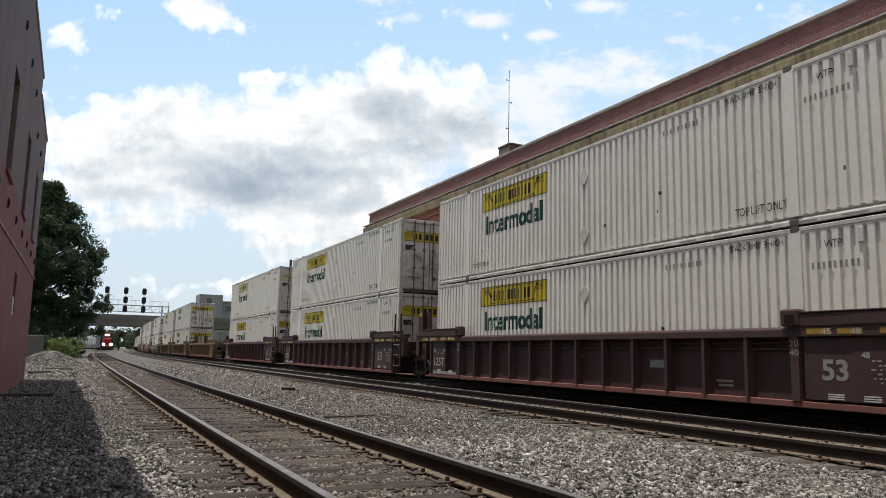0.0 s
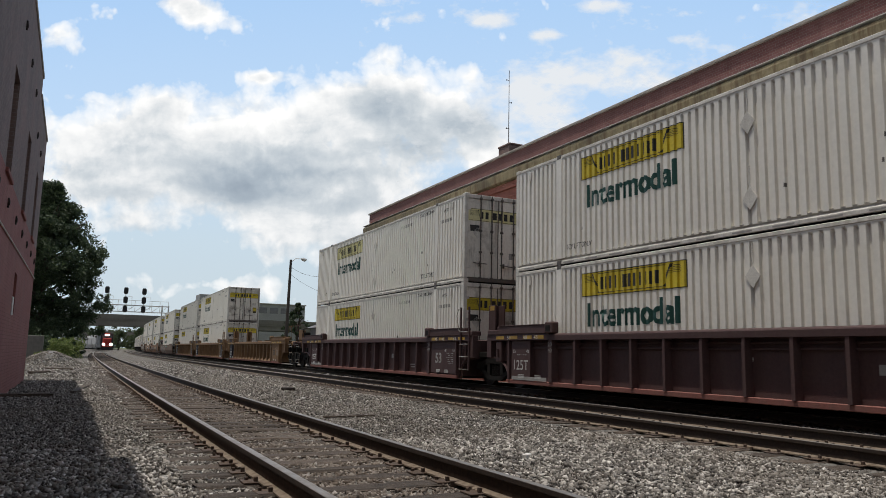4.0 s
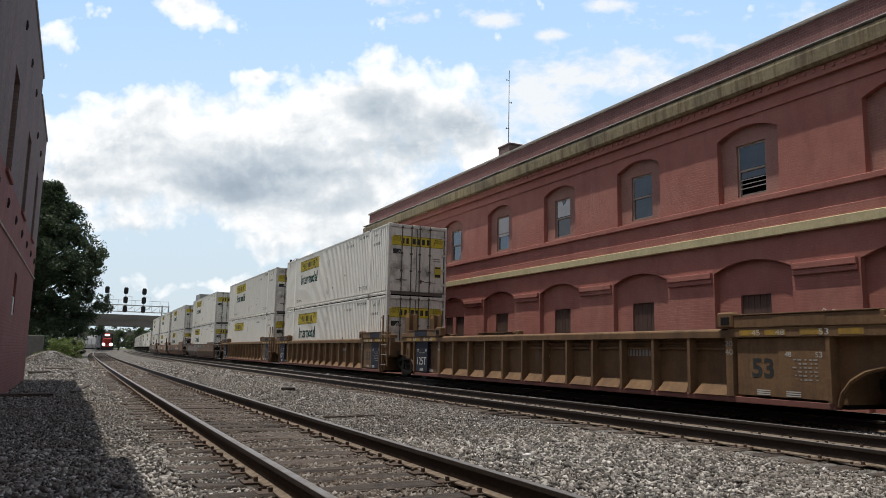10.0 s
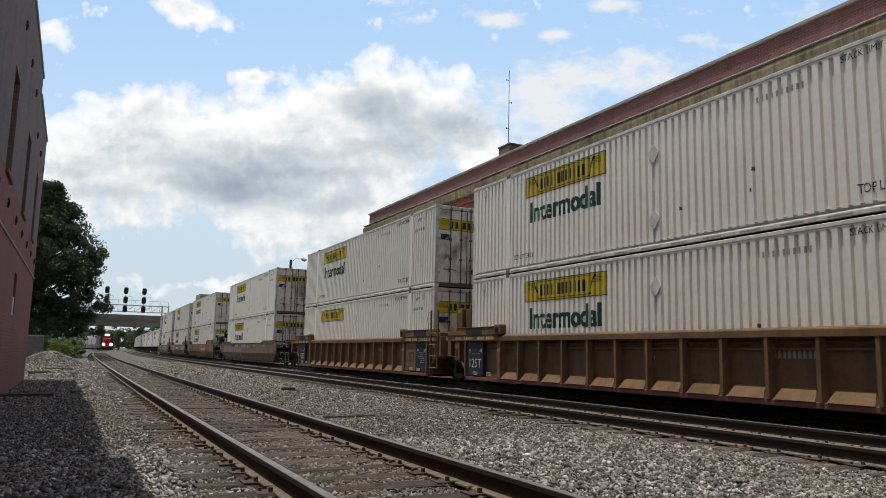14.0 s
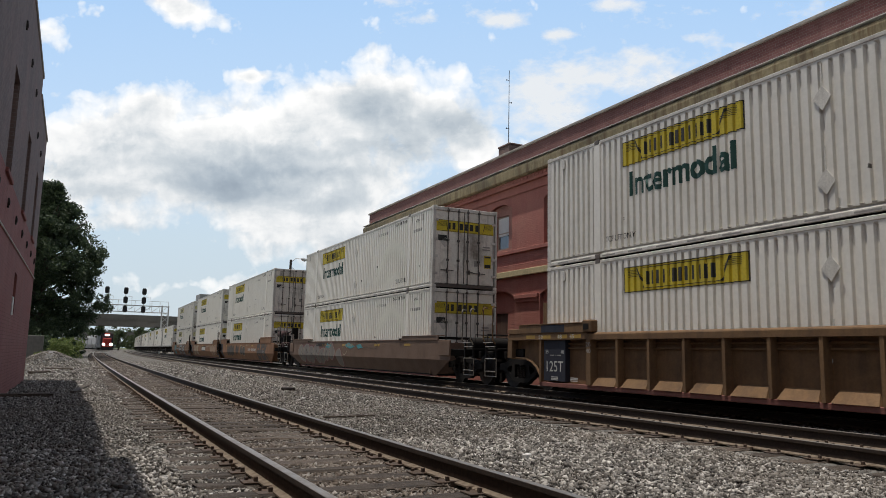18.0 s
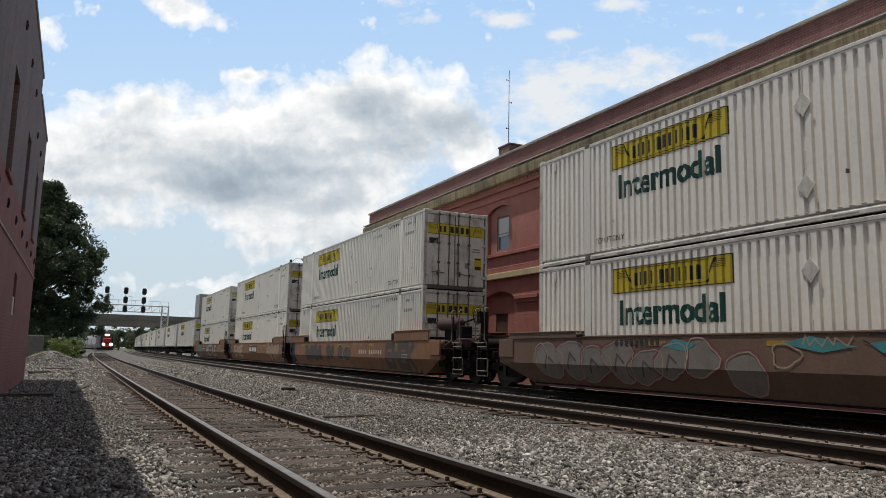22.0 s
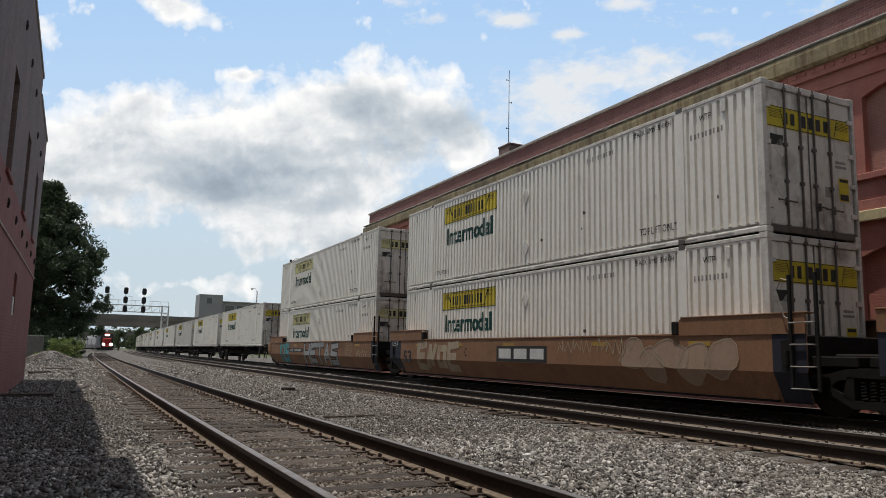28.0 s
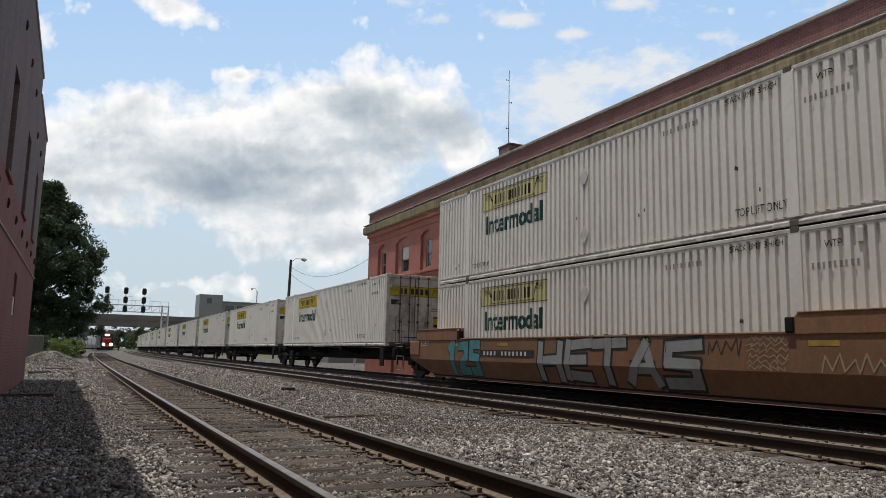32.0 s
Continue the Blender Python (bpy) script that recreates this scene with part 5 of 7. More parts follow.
def smooth_car(name, mat, label, near, far, end_top=1.70, brake=True):
    car = thing(name, label, "well car", "well cars")
    nl = -10.05 if near == "coupler" else -8.95
    fl = 9.70 if far == "coupler" else 8.97
    for sx in (-1, 1):
        s = lambda a, b: sorted((sx * a, sx * b))
        up = [(nl, 0.72), (fl, 0.72), (fl, 1.36), (nl, 1.36)]
        part("upper_side", Mesh().prism(up, "x", *s(1.50, 1.525)), mat, car)
        na, fa = (-8.45 if near == "coupler" else -8.85), (8.2 if far == "coupler" else 8.25)
        part("lower_side", Mesh().add([(sx * 1.525, nl + 0.05, 0.72), (sx * 1.525, fl - 0.05, 0.72), (sx * 1.265, fa, 0.19), (sx * 1.265, na, 0.19), (sx * 1.50, nl + 0.05, 0.72), (sx * 1.50, fl - 0.05, 0.72), (sx * 1.24, fa, 0.19), (sx * 1.24, na, 0.19)], [(0, 1, 2, 3), (4, 7, 6, 5), (3, 2, 6, 7), (0, 3, 7, 4), (1, 5, 6, 2), (0, 4, 5, 1)]), mat, car)
        part("bottom_chord", Mesh().bevel_box(*s(1.18, 1.32), na, fa, 0.155, 0.20, 0.008), MAT_REDDISH, car)
        part("top_lip", Mesh().bevel_box(*s(1.40, 1.54), -6.15, 6.0, 1.36, 1.40, 0.008), mat, car)
        for sy, lim in ((-1, nl), (1, fl)):
            e = sy * 6.15
            lim = sy * min(abs(lim), 9.15)
            part("raised_side", Mesh().prism([(e - sy * 0.06, 1.36), (e - sy * 0.06, end_top - 0.06), (e, end_top), (lim, end_top), (lim, 1.36)], "x", *s(1.50, 1.545)), mat, car)
            part("raised_flange", Mesh().bevel_box(*s(1.28, 1.56), *sorted((e, lim)), end_top, end_top + 0.025, 0.006), mat, car)
            part("latch_block", Mesh().bevel_box(*s(1.42, 1.58), *sorted((e - sy * 0.06, e - sy * 0.24)), 1.38, end_top - 0.06, 0.02), MAT_BLACK, car)
        for y in (-6.6, -3.6, 0.4, 3.4, 6.3):
            part("reflector", Mesh().box(*s(1.525, 1.529), y - 0.28, y + 0.28, 1.16, 1.25), MAT_REFLECT, car, "yellow reflective strip")
    part("well_floor", Mesh().box(-1.30, 1.30, -8.2, 8.2, 0.17, 0.24), MAT_BLACK, car)
    for y in (-8.18, 8.18):
        part("bulkhead", Mesh().bevel_box(-1.36, 1.36, y - 0.05, y + 0.05, 0.24, 1.30, 0.01), mat, car)
    for sy, kind in ((-1, near), (1, far)):
        lim = nl if sy < 0 else fl
        if kind == "coupler":
            part("end_box", Mesh().bevel_box(-1.56, -1.50, *sorted((lim, lim - sy * 0.75)), 0.86, 1.33, 0.01), mat, car)
        else:
            # Black end panel; below the crease the black paints in deep shade.
            shape = [(-8.85, 0.2), (-8.28, 0.2), (-8.28, 1.36), (lim, 1.36), (lim, 0.74)] if sy < 0 else [(8.24, 0.22), (7.96, 0.22), (7.96, 1.36), (lim, 1.36), (lim, 0.74)]
            graf(car, [shape], MAT_NAVY, -1.5285, "end_paint", "black end panel with shade painted in on its lower part")
        if kind == "coupler":
            end_platform(car, sy, MAT_BLACK, sy < 0 and brake, 0.5 if sy < 0 else 0.1)
        else:
            joint_end(car, sy, MAT_BLACK, False, sy < 0)
    if near != "coupler":
        ladder(car, -1.58, -8.95, 0.42, 1.50, MAT_BLACK, 0.5)
        marks(car, [("125T", 8.48, 1.25, 0.62, 0.17, MAT_MARK)], -1.533, MAT_MARK)
    return car


def graf(car, shapes, mat, x=-1.531, name="graffiti", label=""):
    """Painted shapes on a smooth side: polygons in (y, z), bent in at the crease."""
    m = Mesh()
    for i, s in enumerate(shapes):
        m.add([(-0.0002 * i, y, z) for y, z in s], [tuple(range(len(s)))])
    me = m.data(name, mat)
    bm = bmesh.new()
    bm.from_mesh(me)
    bmesh.ops.bisect_plane(bm, geom=bm.verts[:] + bm.edges[:] + bm.faces[:], plane_co=(0, 0, 0.72), plane_no=(0, 0, 1))
    for v in bm.verts:
        v.co.x += x + (max(0.0, 0.72 - v.co.z) * 0.4906)
    bm.to_mesh(me)
    bm.free()
    return part(name, me, mat, car, label)


def grow(poly, d):
    """A polygon pushed outwards from its middle."""
    cy = sum(p[0] for p in poly) / len(poly)
    cz = sum(p[1] for p in poly) / len(poly)
    return [(y + d * (1 if y > cy else -1), z + d * (1 if z > cz else -1)) for y, z in poly]


def block_letters(words, y_far, y_near, z0, z1, fat, tilt=0.06):
    """Fat block letters as stroke polygons, reading from far to near."""
    strokes = {"H": [((0, 0), (0, 1)), ((1, 0), (1, 1)), ((0, 0.5), (1, 0.55))], "E": [((0, 0), (0, 1)), ((0, 0.92), (1, 1)), ((0, 0.5), (0.8, 0.52)), ((0, 0.06), (1, 0.02))],
               "T": [((0.5, 0), (0.5, 1)), ((-0.1, 0.93), (1.1, 0.97))], "A": [((0, 0), (0.5, 1)), ((0.5, 1), (1, 0)), ((0.2, 0.35), (0.8, 0.35))],
               "S": [((1, 0.95), (0.05, 0.9)), ((0.05, 0.9), (0.05, 0.55)), ((0.05, 0.52), (0.95, 0.48)), ((0.95, 0.48), (0.95, 0.1)), ((0.95, 0.06), (0, 0.04))],
               "1": [((0.5, 0), (0.6, 1)), ((0.2, 0.8), (0.6, 1))], "2": [((0.05, 0.9), (0.9, 0.92)), ((0.9, 0.9), (0.9, 0.55)), ((0.9, 0.55), (0.1, 0.1)), ((0.05, 0.06), (1, 0.06))],
               "5": [((0.95, 0.95), (0.1, 0.95)), ((0.1, 0.95), (0.1, 0.55)), ((0.1, 0.55), (0.9, 0.5)), ((0.9, 0.5), (0.85, 0.1)), ((0.85, 0.06), (0.05, 0.06))],
               "M": [((0, 0), (0.1, 1)), ((0.1, 1), (0.5, 0.3)), ((0.5, 0.3), (0.9, 1)), ((0.9, 1), (1, 0))], "K": [((0, 0), (0, 1)), ((0.1, 0.45), (0.95, 1)), ((0.3, 0.6), (1, 0))], "R": [((0, 0), (0, 1)), ((0, 0.95), (0.8, 0.9)), ((0.85, 0.85), (0.8, 0.5)), ((0.8, 0.5), (0.1, 0.45)), ((0.4, 0.45), (1, 0))],
               "~": [((0, 0.1), (0.3, 0.9)), ((0.3, 0.9), (0.6, 0.2)), ((0.6, 0.2), (1, 0.95))], "o": [((0.1, 0.15), (0.1, 0.85)), ((0.1, 0.85), (0.9, 0.85)), ((0.9, 0.85), (0.9, 0.15)), ((0.9, 0.15), (0.1, 0.15))]}
    n = len(words)
    step = (y_far - y_near) / n
    wl = step * 0.66
    out = []
    for i, ch in enumerate(words):
        base = y_far - step * i - step * 0.17
        for (ax, az), (bx, bz) in strokes[ch]:
            a = Vector((base - ax * wl - az * tilt, z0 + (z1 - z0) * (0.1 + 0.8 * az)))
            b = Vector((base - bx * wl - bz * tilt, z0 + (z1 - z0) * (0.1 + 0.8 * bz)))
            d = (b - a).normalized()
            nrm = Vector((-d.y, d.x)) * fat
            a2, b2 = a - d * fat * 0.8, b + d * fat * 0.8
            out.append([tuple(a2 + nrm), tuple(b2 + nrm), tuple(b2 - nrm), tuple(a2 - nrm)])
    return out


def strip(points, w):
    """A painted line of width w through points, as quads."""
    out = []
    for a, b in zip(points, points[1:]):
        a, b = Vector(a), Vector(b)
        d = (b - a).normalized() if (b - a).length > 1e-6 else Vector((1, 0))
        n = Vector((-d.y, d.x)) * w / 2
        out.append([tuple(a + n - d * w * 0.3), tuple(b + n + d * w * 0.3), tuple(b - n + d * w * 0.3), tuple(a - n - d * w * 0.3)])
    return out


def bubble(cy, cz, ry, rz, seed, n=18):
    """An uneven rounded outline."""
    rng = random.Random(seed)
    ph, k = rng.uniform(0, 6), rng.choice((2, 3))
    pts = []
    for i in range(n):
        a = 6.28319 * i / n
        q = 1 + 0.16 * math.sin(k * a + ph) + 0.06 * math.sin(5 * a + ph)
        pts.append((cy + ry * q * math.cos(a), cz + rz * q * math.sin(a)))
    return pts


def scribble(y_far, y_near, z0, z1, seed, n=14, w=0.022):
    """A quick handwritten tag: one wavering line."""
    rng = random.Random(seed)
    pts = []
    for i in range(n):
        f = i / (n - 1)
        pts.append((y_far + (y_near - y_far) * f + rng.uniform(-0.06, 0.06), z0 + (z1 - z0) * (0.1 + 0.8 * (i % 2)) + rng.uniform(-0.2, 0.2) * (z1 - z0)))
    return strip(pts, w)


def spine_car():
    car = thing("spine_car", "dark articulated spine car with a low centre beam", "spine car", "spine cars")
    part("centre_beam", Mesh().bevel_box(-0.36, 0.36, -8.7, 8.7, 0.62, 1.05, 0.02), MAT_BLACK, car)
    for y in (-7.6, -2.5, 2.5, 7.6):
        part("cross_arm", Mesh().prism([(-1.28, 1.02), (-0.3, 0.80), (0.3, 0.80), (1.28, 1.02), (1.28, 1.14), (-1.28, 1.14)], "y", y - 0.16, y + 0.16), MAT_BLACK, car)
    for y in (-7.95, 7.95):
        for x in (-1.15, 1.15):
            part("pedestal", Mesh().bevel_box(x - 0.13, x + 0.13, y - 0.15, y + 0.15, 0.95, 1.165, 0.015), MAT_BLACK, car)
    part("end_plate", Mesh().bevel_box(-1.2, 1.2, -8.85, -8.6, 0.75, 1.1, 0.02), MAT_BLACK, car)
    part("side_ladder", Mesh().bevel_box(-1.40, -1.36, -8.2, -7.8, 0.4, 1.1, 0.01), MAT_BLACK, car)
    truck(car, 9.025, False)
    return car


BOX_A = make_box("container", False, "white corrugated container with yellow door panel and green side lettering")
BOX_B = make_box("container", True, "dusty white corrugated container with faded pale yellow panels")
BOX_C = make_box("container", False, "white corrugated container with yellow side panel and no lettering", False)
USED = {}


def place_box(proto, u, z):
    k = id(proto)
    ob = proto if k not in USED else copy_thing(proto, Matrix())
    USED[k] = True
    follow(ob, u + HL, z)


U0 = {"S0": 6.56, "S1": 26.11, "S2": 45.37, "X": 68.17, "A": 87.59, "B": 106.48, "E": 129.68, "F": 153.23, "H": 172.36, "I": 191.66}
for key, low, high in (("S0", BOX_A, BOX_A), ("S1", BOX_A, BOX_A), ("S2", BOX_A, BOX_B), ("A", BOX_A, BOX_A), ("B", BOX_C, BOX_A), ("E", BOX_A, BOX_A), ("F", BOX_A, BOX_A), ("H", BOX_A, BOX_A), ("I", BOX_B, BOX_B)):
    place_box(low, U0[key], 0.316)
    place_box(high, U0[key], 3.212)
SPINE_U = 212.5
for i in range(11):
    place_box(BOX_A, SPINE_U + 18.15 * i, 1.17)

M_LABEL = "maroon ribbed-side well car with white stencils under stacked containers"
T_LABEL = "weathered tan ribbed-side well car under stacked containers"
follow(ribbed_car("well_car", MAT_MAROON, M_LABEL, "joint", "joint", False, MAT_GREYMARK), U0["S0"] + HL)
m1 = ribbed_car("well_car", MAT_MAROON, M_LABEL, "joint", "joint", False, MAT_GREYMARK)
follow(m1, U0["S1"] + HL)
follow(ribbed_car("well_car", MAT_MAROON, M_LABEL, "joint", "coupler", False, MAT_GREYMARK), U0["S2"] + HL)
follow(ribbed_car("well_car", MAT_TAN, "empty weathered tan ribbed-side well car with a coupler platform", "coupler", "joint", False, MAT_INK), U0["X"] + HL)
follow(ribbed_car("well_car", MAT_TAN, T_LABEL, "joint", "joint", True, MAT_INK), U0["A"] + HL)
follow(ribbed_car("well_car", MAT_TAN, T_LABEL, "joint", "coupler", True, MAT_INK), U0["B"] + HL)

car_e = smooth_car("well_car", MAT_DULL, "dull brown smooth-sided well car with grey and magenta graffiti", "coupler", "coupler", 1.50, False)
follow(car_e, U0["E"] + HL)
for i, (cy, cz, ry, rz, tilt) in enumerate(((7.3, 0.80, 0.62, 0.44, 0.2), (6.35, 0.86, 0.52, 0.46, -0.15), (5.5, 0.74, 0.55, 0.42, 0.25), (4.6, 0.84, 0.50, 0.46, -0.2), (3.75, 0.72, 0.48, 0.40, 0.15), (3.0, 0.86, 0.42, 0.38, 0.0))):
    b = [(y - (z - cz) * tilt, z) for y, z in bubble(cy, cz, ry, rz, 200 + i)]
    graf(car_e, [grow(b, 0.05)], MAT_GRAF_MAGENTA, -1.5282 - 0.0006 * i, label="dull magenta edge of a graffiti letter")
    graf(car_e, [b], MAT_GRAF_GREY, -1.5285 - 0.0006 * i, label="grey bubble graffiti letter")
    graf(car_e, strip(b + b[:1], 0.022), MAT_GRAF_CREAM, -1.5350, label="thin cream outline")
    graf(car_e, strip([(cy + 0.3 * ry, cz - 0.5 * rz), (cy + 0.1 * ry, cz + 0.3 * rz), (cy - 0.35 * ry, cz - 0.1 * rz)], 0.05), MAT_GRAF_DIM, -1.5340 - 0.0002 * i, label="dark inner stroke")
for i, (cy, cz, ry, rz) in enumerate(((2.2, 0.92, 0.42, 0.38), (1.15, 0.66, 0.5, 0.34))):
    b = bubble(cy, cz, ry, rz, 230 + i)
    graf(car_e, [grow(b, 0.05)], MAT_GRAF_MAGENTA, -1.5302 - 0.0006 * i)
    graf(car_e, [b], MAT_GRAF_GREY, -1.5306 - 0.0006 * i, label="grey bubble graffiti with magenta edge")
    graf(car_e, strip(b + b[:1], 0.03), MAT_GRAF_CREAM, -1.5366)
graf(car_e, [[(3.2, 1.15), (2.9, 1.3), (2.3, 1.2), (2.6, 1.05)], [(0.4, 1.2), (-0.2, 1.32), (-1.0, 1.15), (-0.4, 1.05)], [(-1.2, 1.2), (-1.7, 1.26), (-2.0, 1.1), (-1.4, 1.05)]], MAT_GRAF_TEAL, -1.534)
bars(car_e, [(4.6 - 0.16 * i, 4.7 - 0.16 * i, 1.18, 1.3) for i in range(9)], -1.536, MAT_INK)
for i, (cy, cz, ry, rz) in enumerate(((7.6, 0.9, 0.3, 0.3), (0.3, 1.0, 0.28, 0.2))):
    b = bubble(cy, cz, ry, rz, 330 + i)
    graf(car_e, strip(b + b[:1], 0.03), MAT_GRAF_CREAM, -1.535, label="thin cream loop")
graf(car_e, scribble(0.0, -0.9, 1.14, 1.33, 335, 10, 0.025), MAT_GRAF_CREAM, -1.535, label="thin cream tag")
graf(car_e, strip([(-1.2, 1.33), (-3.4, 1.33), (-3.7, 1.2), (-3.6, 1.08), (-1.4, 1.1), (-1.1, 1.24)], 0.02), MAT_GRAF_BLACK, -1.533, label="thin dark outline")

car_f = smooth_car("well_car", MAT_BROWN, "orange-brown smooth-sided well car with faint dark graffiti", "coupler", "joint")
follow(car_f, U0["F"] + HL)
for i, (cy, cz, ry, rz) in enumerate(((0.2, 0.86, 0.4, 0.34), (-0.7, 0.84, 0.45, 0.38), (3.4, 0.85, 0.4, 0.36), (4.1, 0.82, 0.45, 0.40), (4.8, 0.85, 0.4, 0.38), (5.5, 0.82, 0.4, 0.38), (1.4, 0.9, 0.3, 0.28), (2.0, 0.92, 0.28, 0.34))):
    b = bubble(cy, cz, ry, rz, 130 + i)
    graf(car_f, [b], MAT_GRAF_DIM, -1.530 - 0.0006 * i, label="faded dark bubble graffiti")
    graf(car_f, strip(b + b[:1], 0.025), MAT_GRAF_CREAM if i < 2 else MAT_GRAF_DIM, -1.5365)
graf(car_f, scribble(-1.5, -2.7, 1.17, 1.34, 133, 12, 0.025), MAT_GRAF_CREAM, -1.530, label="thin pale tag")
for i in range(11):
    if i != 4:
        bars(car_f, [(-2.36 - 0.245 * i, -2.26 - 0.245 * i, 0.845, 1.015)], -1.532, MAT_MARK)
for i, ch in enumerate("EHEK"):
    graf(car_f, block_letters(ch, -5.15 - 0.66 * i, -5.95 - 0.66 * i, 0.3, 1.3, 0.13, 0.1), MAT_GRAF_DIM, -1.529 - 0.0004 * i, label="faded dark block graffiti")
graf(car_f, strip([(-6.9, 0.74), (-7.35, 0.74), (-7.35, 0.86), (-6.9, 0.86), (-6.9, 0.74)], 0.02), MAT_MARK, -1.534, "stencil_frame")

car_h = smooth_car("well_car", MAT_BROWN, "orange-brown smooth-sided well car with cream graffiti and a black emblem panel", "joint", "joint")
follow(car_h, U0["H"] + HL)
part("emblem_panel", Mesh().box(-1.531, -1.527, -1.45, 1.05, 0.735, 1.16), MAT_GRAF_BLACK, car_h, "black emblem panel with white shapes")
graf(car_h, [rect(0.28, 0.92, 0.82, 1.09), rect(-0.52, 0.12, 0.82, 1.09), rect(-1.32, -0.68, 0.82, 1.09)], MAT_MARK, -1.534, "emblem", "plain white blocks")
for i, ch in enumerate("E~oE"):
    graf(car_h, block_letters(ch, 6.6 - 0.78 * i, 5.75 - 0.78 * i, 0.35, 1.3, 0.11, 0.1), MAT_GRAF_CREAM, -1.530 - 0.001 * i, label="cream block graffiti")
graf(car_h, scribble(-1.9, -3.3, 1.02, 1.3, 4, 16) + scribble(-3.5, -4.7, 0.98, 1.32, 5, 14), MAT_GRAF_CREAM, -1.530, label="thin cream tags")
for i, (cy, cz, ry, rz) in enumerate(((-4.75, 0.98, 0.42, 0.33), (-5.3, 0.78, 0.35, 0.36), (-5.85, 1.0, 0.45, 0.30), (-6.45, 0.82, 0.42, 0.38), (-7.15, 0.92, 0.40, 0.36))):
    b = bubble(cy, cz, ry, rz, 30 + i)
    graf(car_h, [b], MAT_GRAF_FAINT, -1.530 - 0.001 * i, label="faded pinkish bubble graffiti")
    graf(car_h, strip(b + b[:1], 0.022), MAT_GRAF_CREAM, -1.5365)
marks(car_h, [("53", 7.34, 0.80, 0.72, 0.42, MAT_GRAF_BLACK), ("C", 2.9, 0.98, 0.16, 0.24, MAT_GRAF_BLACK)], -1.532, MAT_GRAF_BLACK)

car_i = smooth_car("well_car", MAT_BROWN, "orange-brown smooth-sided well car with silver block graffiti", "joint", "coupler")
follow(car_i, U0["I"] + HL)
c0 = 198.115
for i, ch in enumerate("HETAS"):
    HB = block_letters(ch, 199.9 - c0 - 1.14 * i, 198.62 - c0 - 1.14 * i, 0.27 + 0.05 * (i % 2), 1.30 + 0.04 * (i % 3), 0.115, 0.10 + 0.06 * (i % 2))
    graf(car_i, [grow(p, 0.055) for p in HB], MAT_GRAF_BLACK, -1.529)
    graf(car_i, strip([HB[0][0], HB[0][1], HB[0][2]], 0.015), MAT_GRAF_BLACK, -1.5352, label="thin black stroke")
    graf(car_i, HB, MAT_GRAF_SILVER, -1.533, label="silver block graffiti letter with black outline")
NB = block_letters("125", 205.0 - c0, 202.8 - c0, 0.25, 1.36, 0.13)
graf(car_i, [grow(p, 0.035) for p in NB], MAT_GRAF_BLACK, -1.529)
graf(car_i, NB, MAT_GRAF_TEAL, -1.533, label="teal and green graffiti")
part("number_panel", Mesh().box(-1.531, -1.527, 199.9 - c0, 202.8 - c0, 0.86, 1.05), MAT_GRAF_BLACK, car_i, "dark number panel")
for i in range(12):
    if i != 4:
        bars(car_i, [(202.48 - c0 - 0.2 * i, 202.57 - c0 - 0.2 * i, 0.9, 1.01)], -1.532, MAT_MARK)
for i in range(6):
    graf(car_i, scribble(193.05 - c0, 192.2 - c0, 0.74 + 0.1 * i, 0.83 + 0.1 * i, 80 + i, 12, 0.016), MAT_GRAF_CREAM, -1.530, label="small cream tag")
graf(car_i, scribble(191.6 - c0, 190.3 - c0, 0.76, 1.02, 90, 12, 0.03), MAT_GRAF_CREAM, -1.530)
graf(car_i, scribble(194.0 - c0, 193.1 - c0, 1.0, 1.3, 91, 10, 0.02), MAT_GRAF_BLACK, -1.530, label="thin black tag")

SPINE = spine_car()
follow(SPINE, SPINE_U + HL)
for i in range(1, 11):
    follow(copy_thing(SPINE, Matrix()), SPINE_U + 18.15 * i + HL)

# ---- sky ----
VIEW_R, VIEW_U, VIEW_D = (CAM.to_3x3() @ Vector((1, 0, 0)), CAM.to_3x3() @ Vector((0, 1, 0)), CAM.to_3x3() @ Vector((0, 0, -1)))
FOCAL = 1.3157


def sky_coords(k):
    """Flat sky coordinates (right, down) round the dome's middle."""
    def dot(v):
        nd = k.t.nodes.new("ShaderNodeVectorMath")
        nd.operation = "DOT_PRODUCT"
        k.link(k.co, nd.inputs[0])
        nd.inputs[1].default_value = v
        return nd.outputs["Value"]
    d = dot(VIEW_D)
    u = k.math("ADD", k.math("MULTIPLY", k.math("DIVIDE", dot(VIEW_R), d), FOCAL), 0.784)
    v = k.math("SUBTRACT", 0.441, k.math("MULTIPLY", k.math("DIVIDE", dot(VIEW_U), d), FOCAL))
    return u, v


def blobs(k, u, v, rows):
    """Sum of soft patches: centre, radii, weight."""
    total = None
    for cx, cy, rx, ry, amp in rows:
        a = k.math("DIVIDE", k.math("SUBTRACT", u, cx), rx)
        b = k.math("DIVIDE", k.math("SUBTRACT", v, cy), ry)
        e = k.math("MULTIPLY", k.math("EXPONENT", k.math("MULTIPLY", k.math("ADD", k.math("MULTIPLY", a, a), k.math("MULTIPLY", b, b)), -1.0)), amp)
        total = e if total is None else k.math("ADD", total, e)
    return total


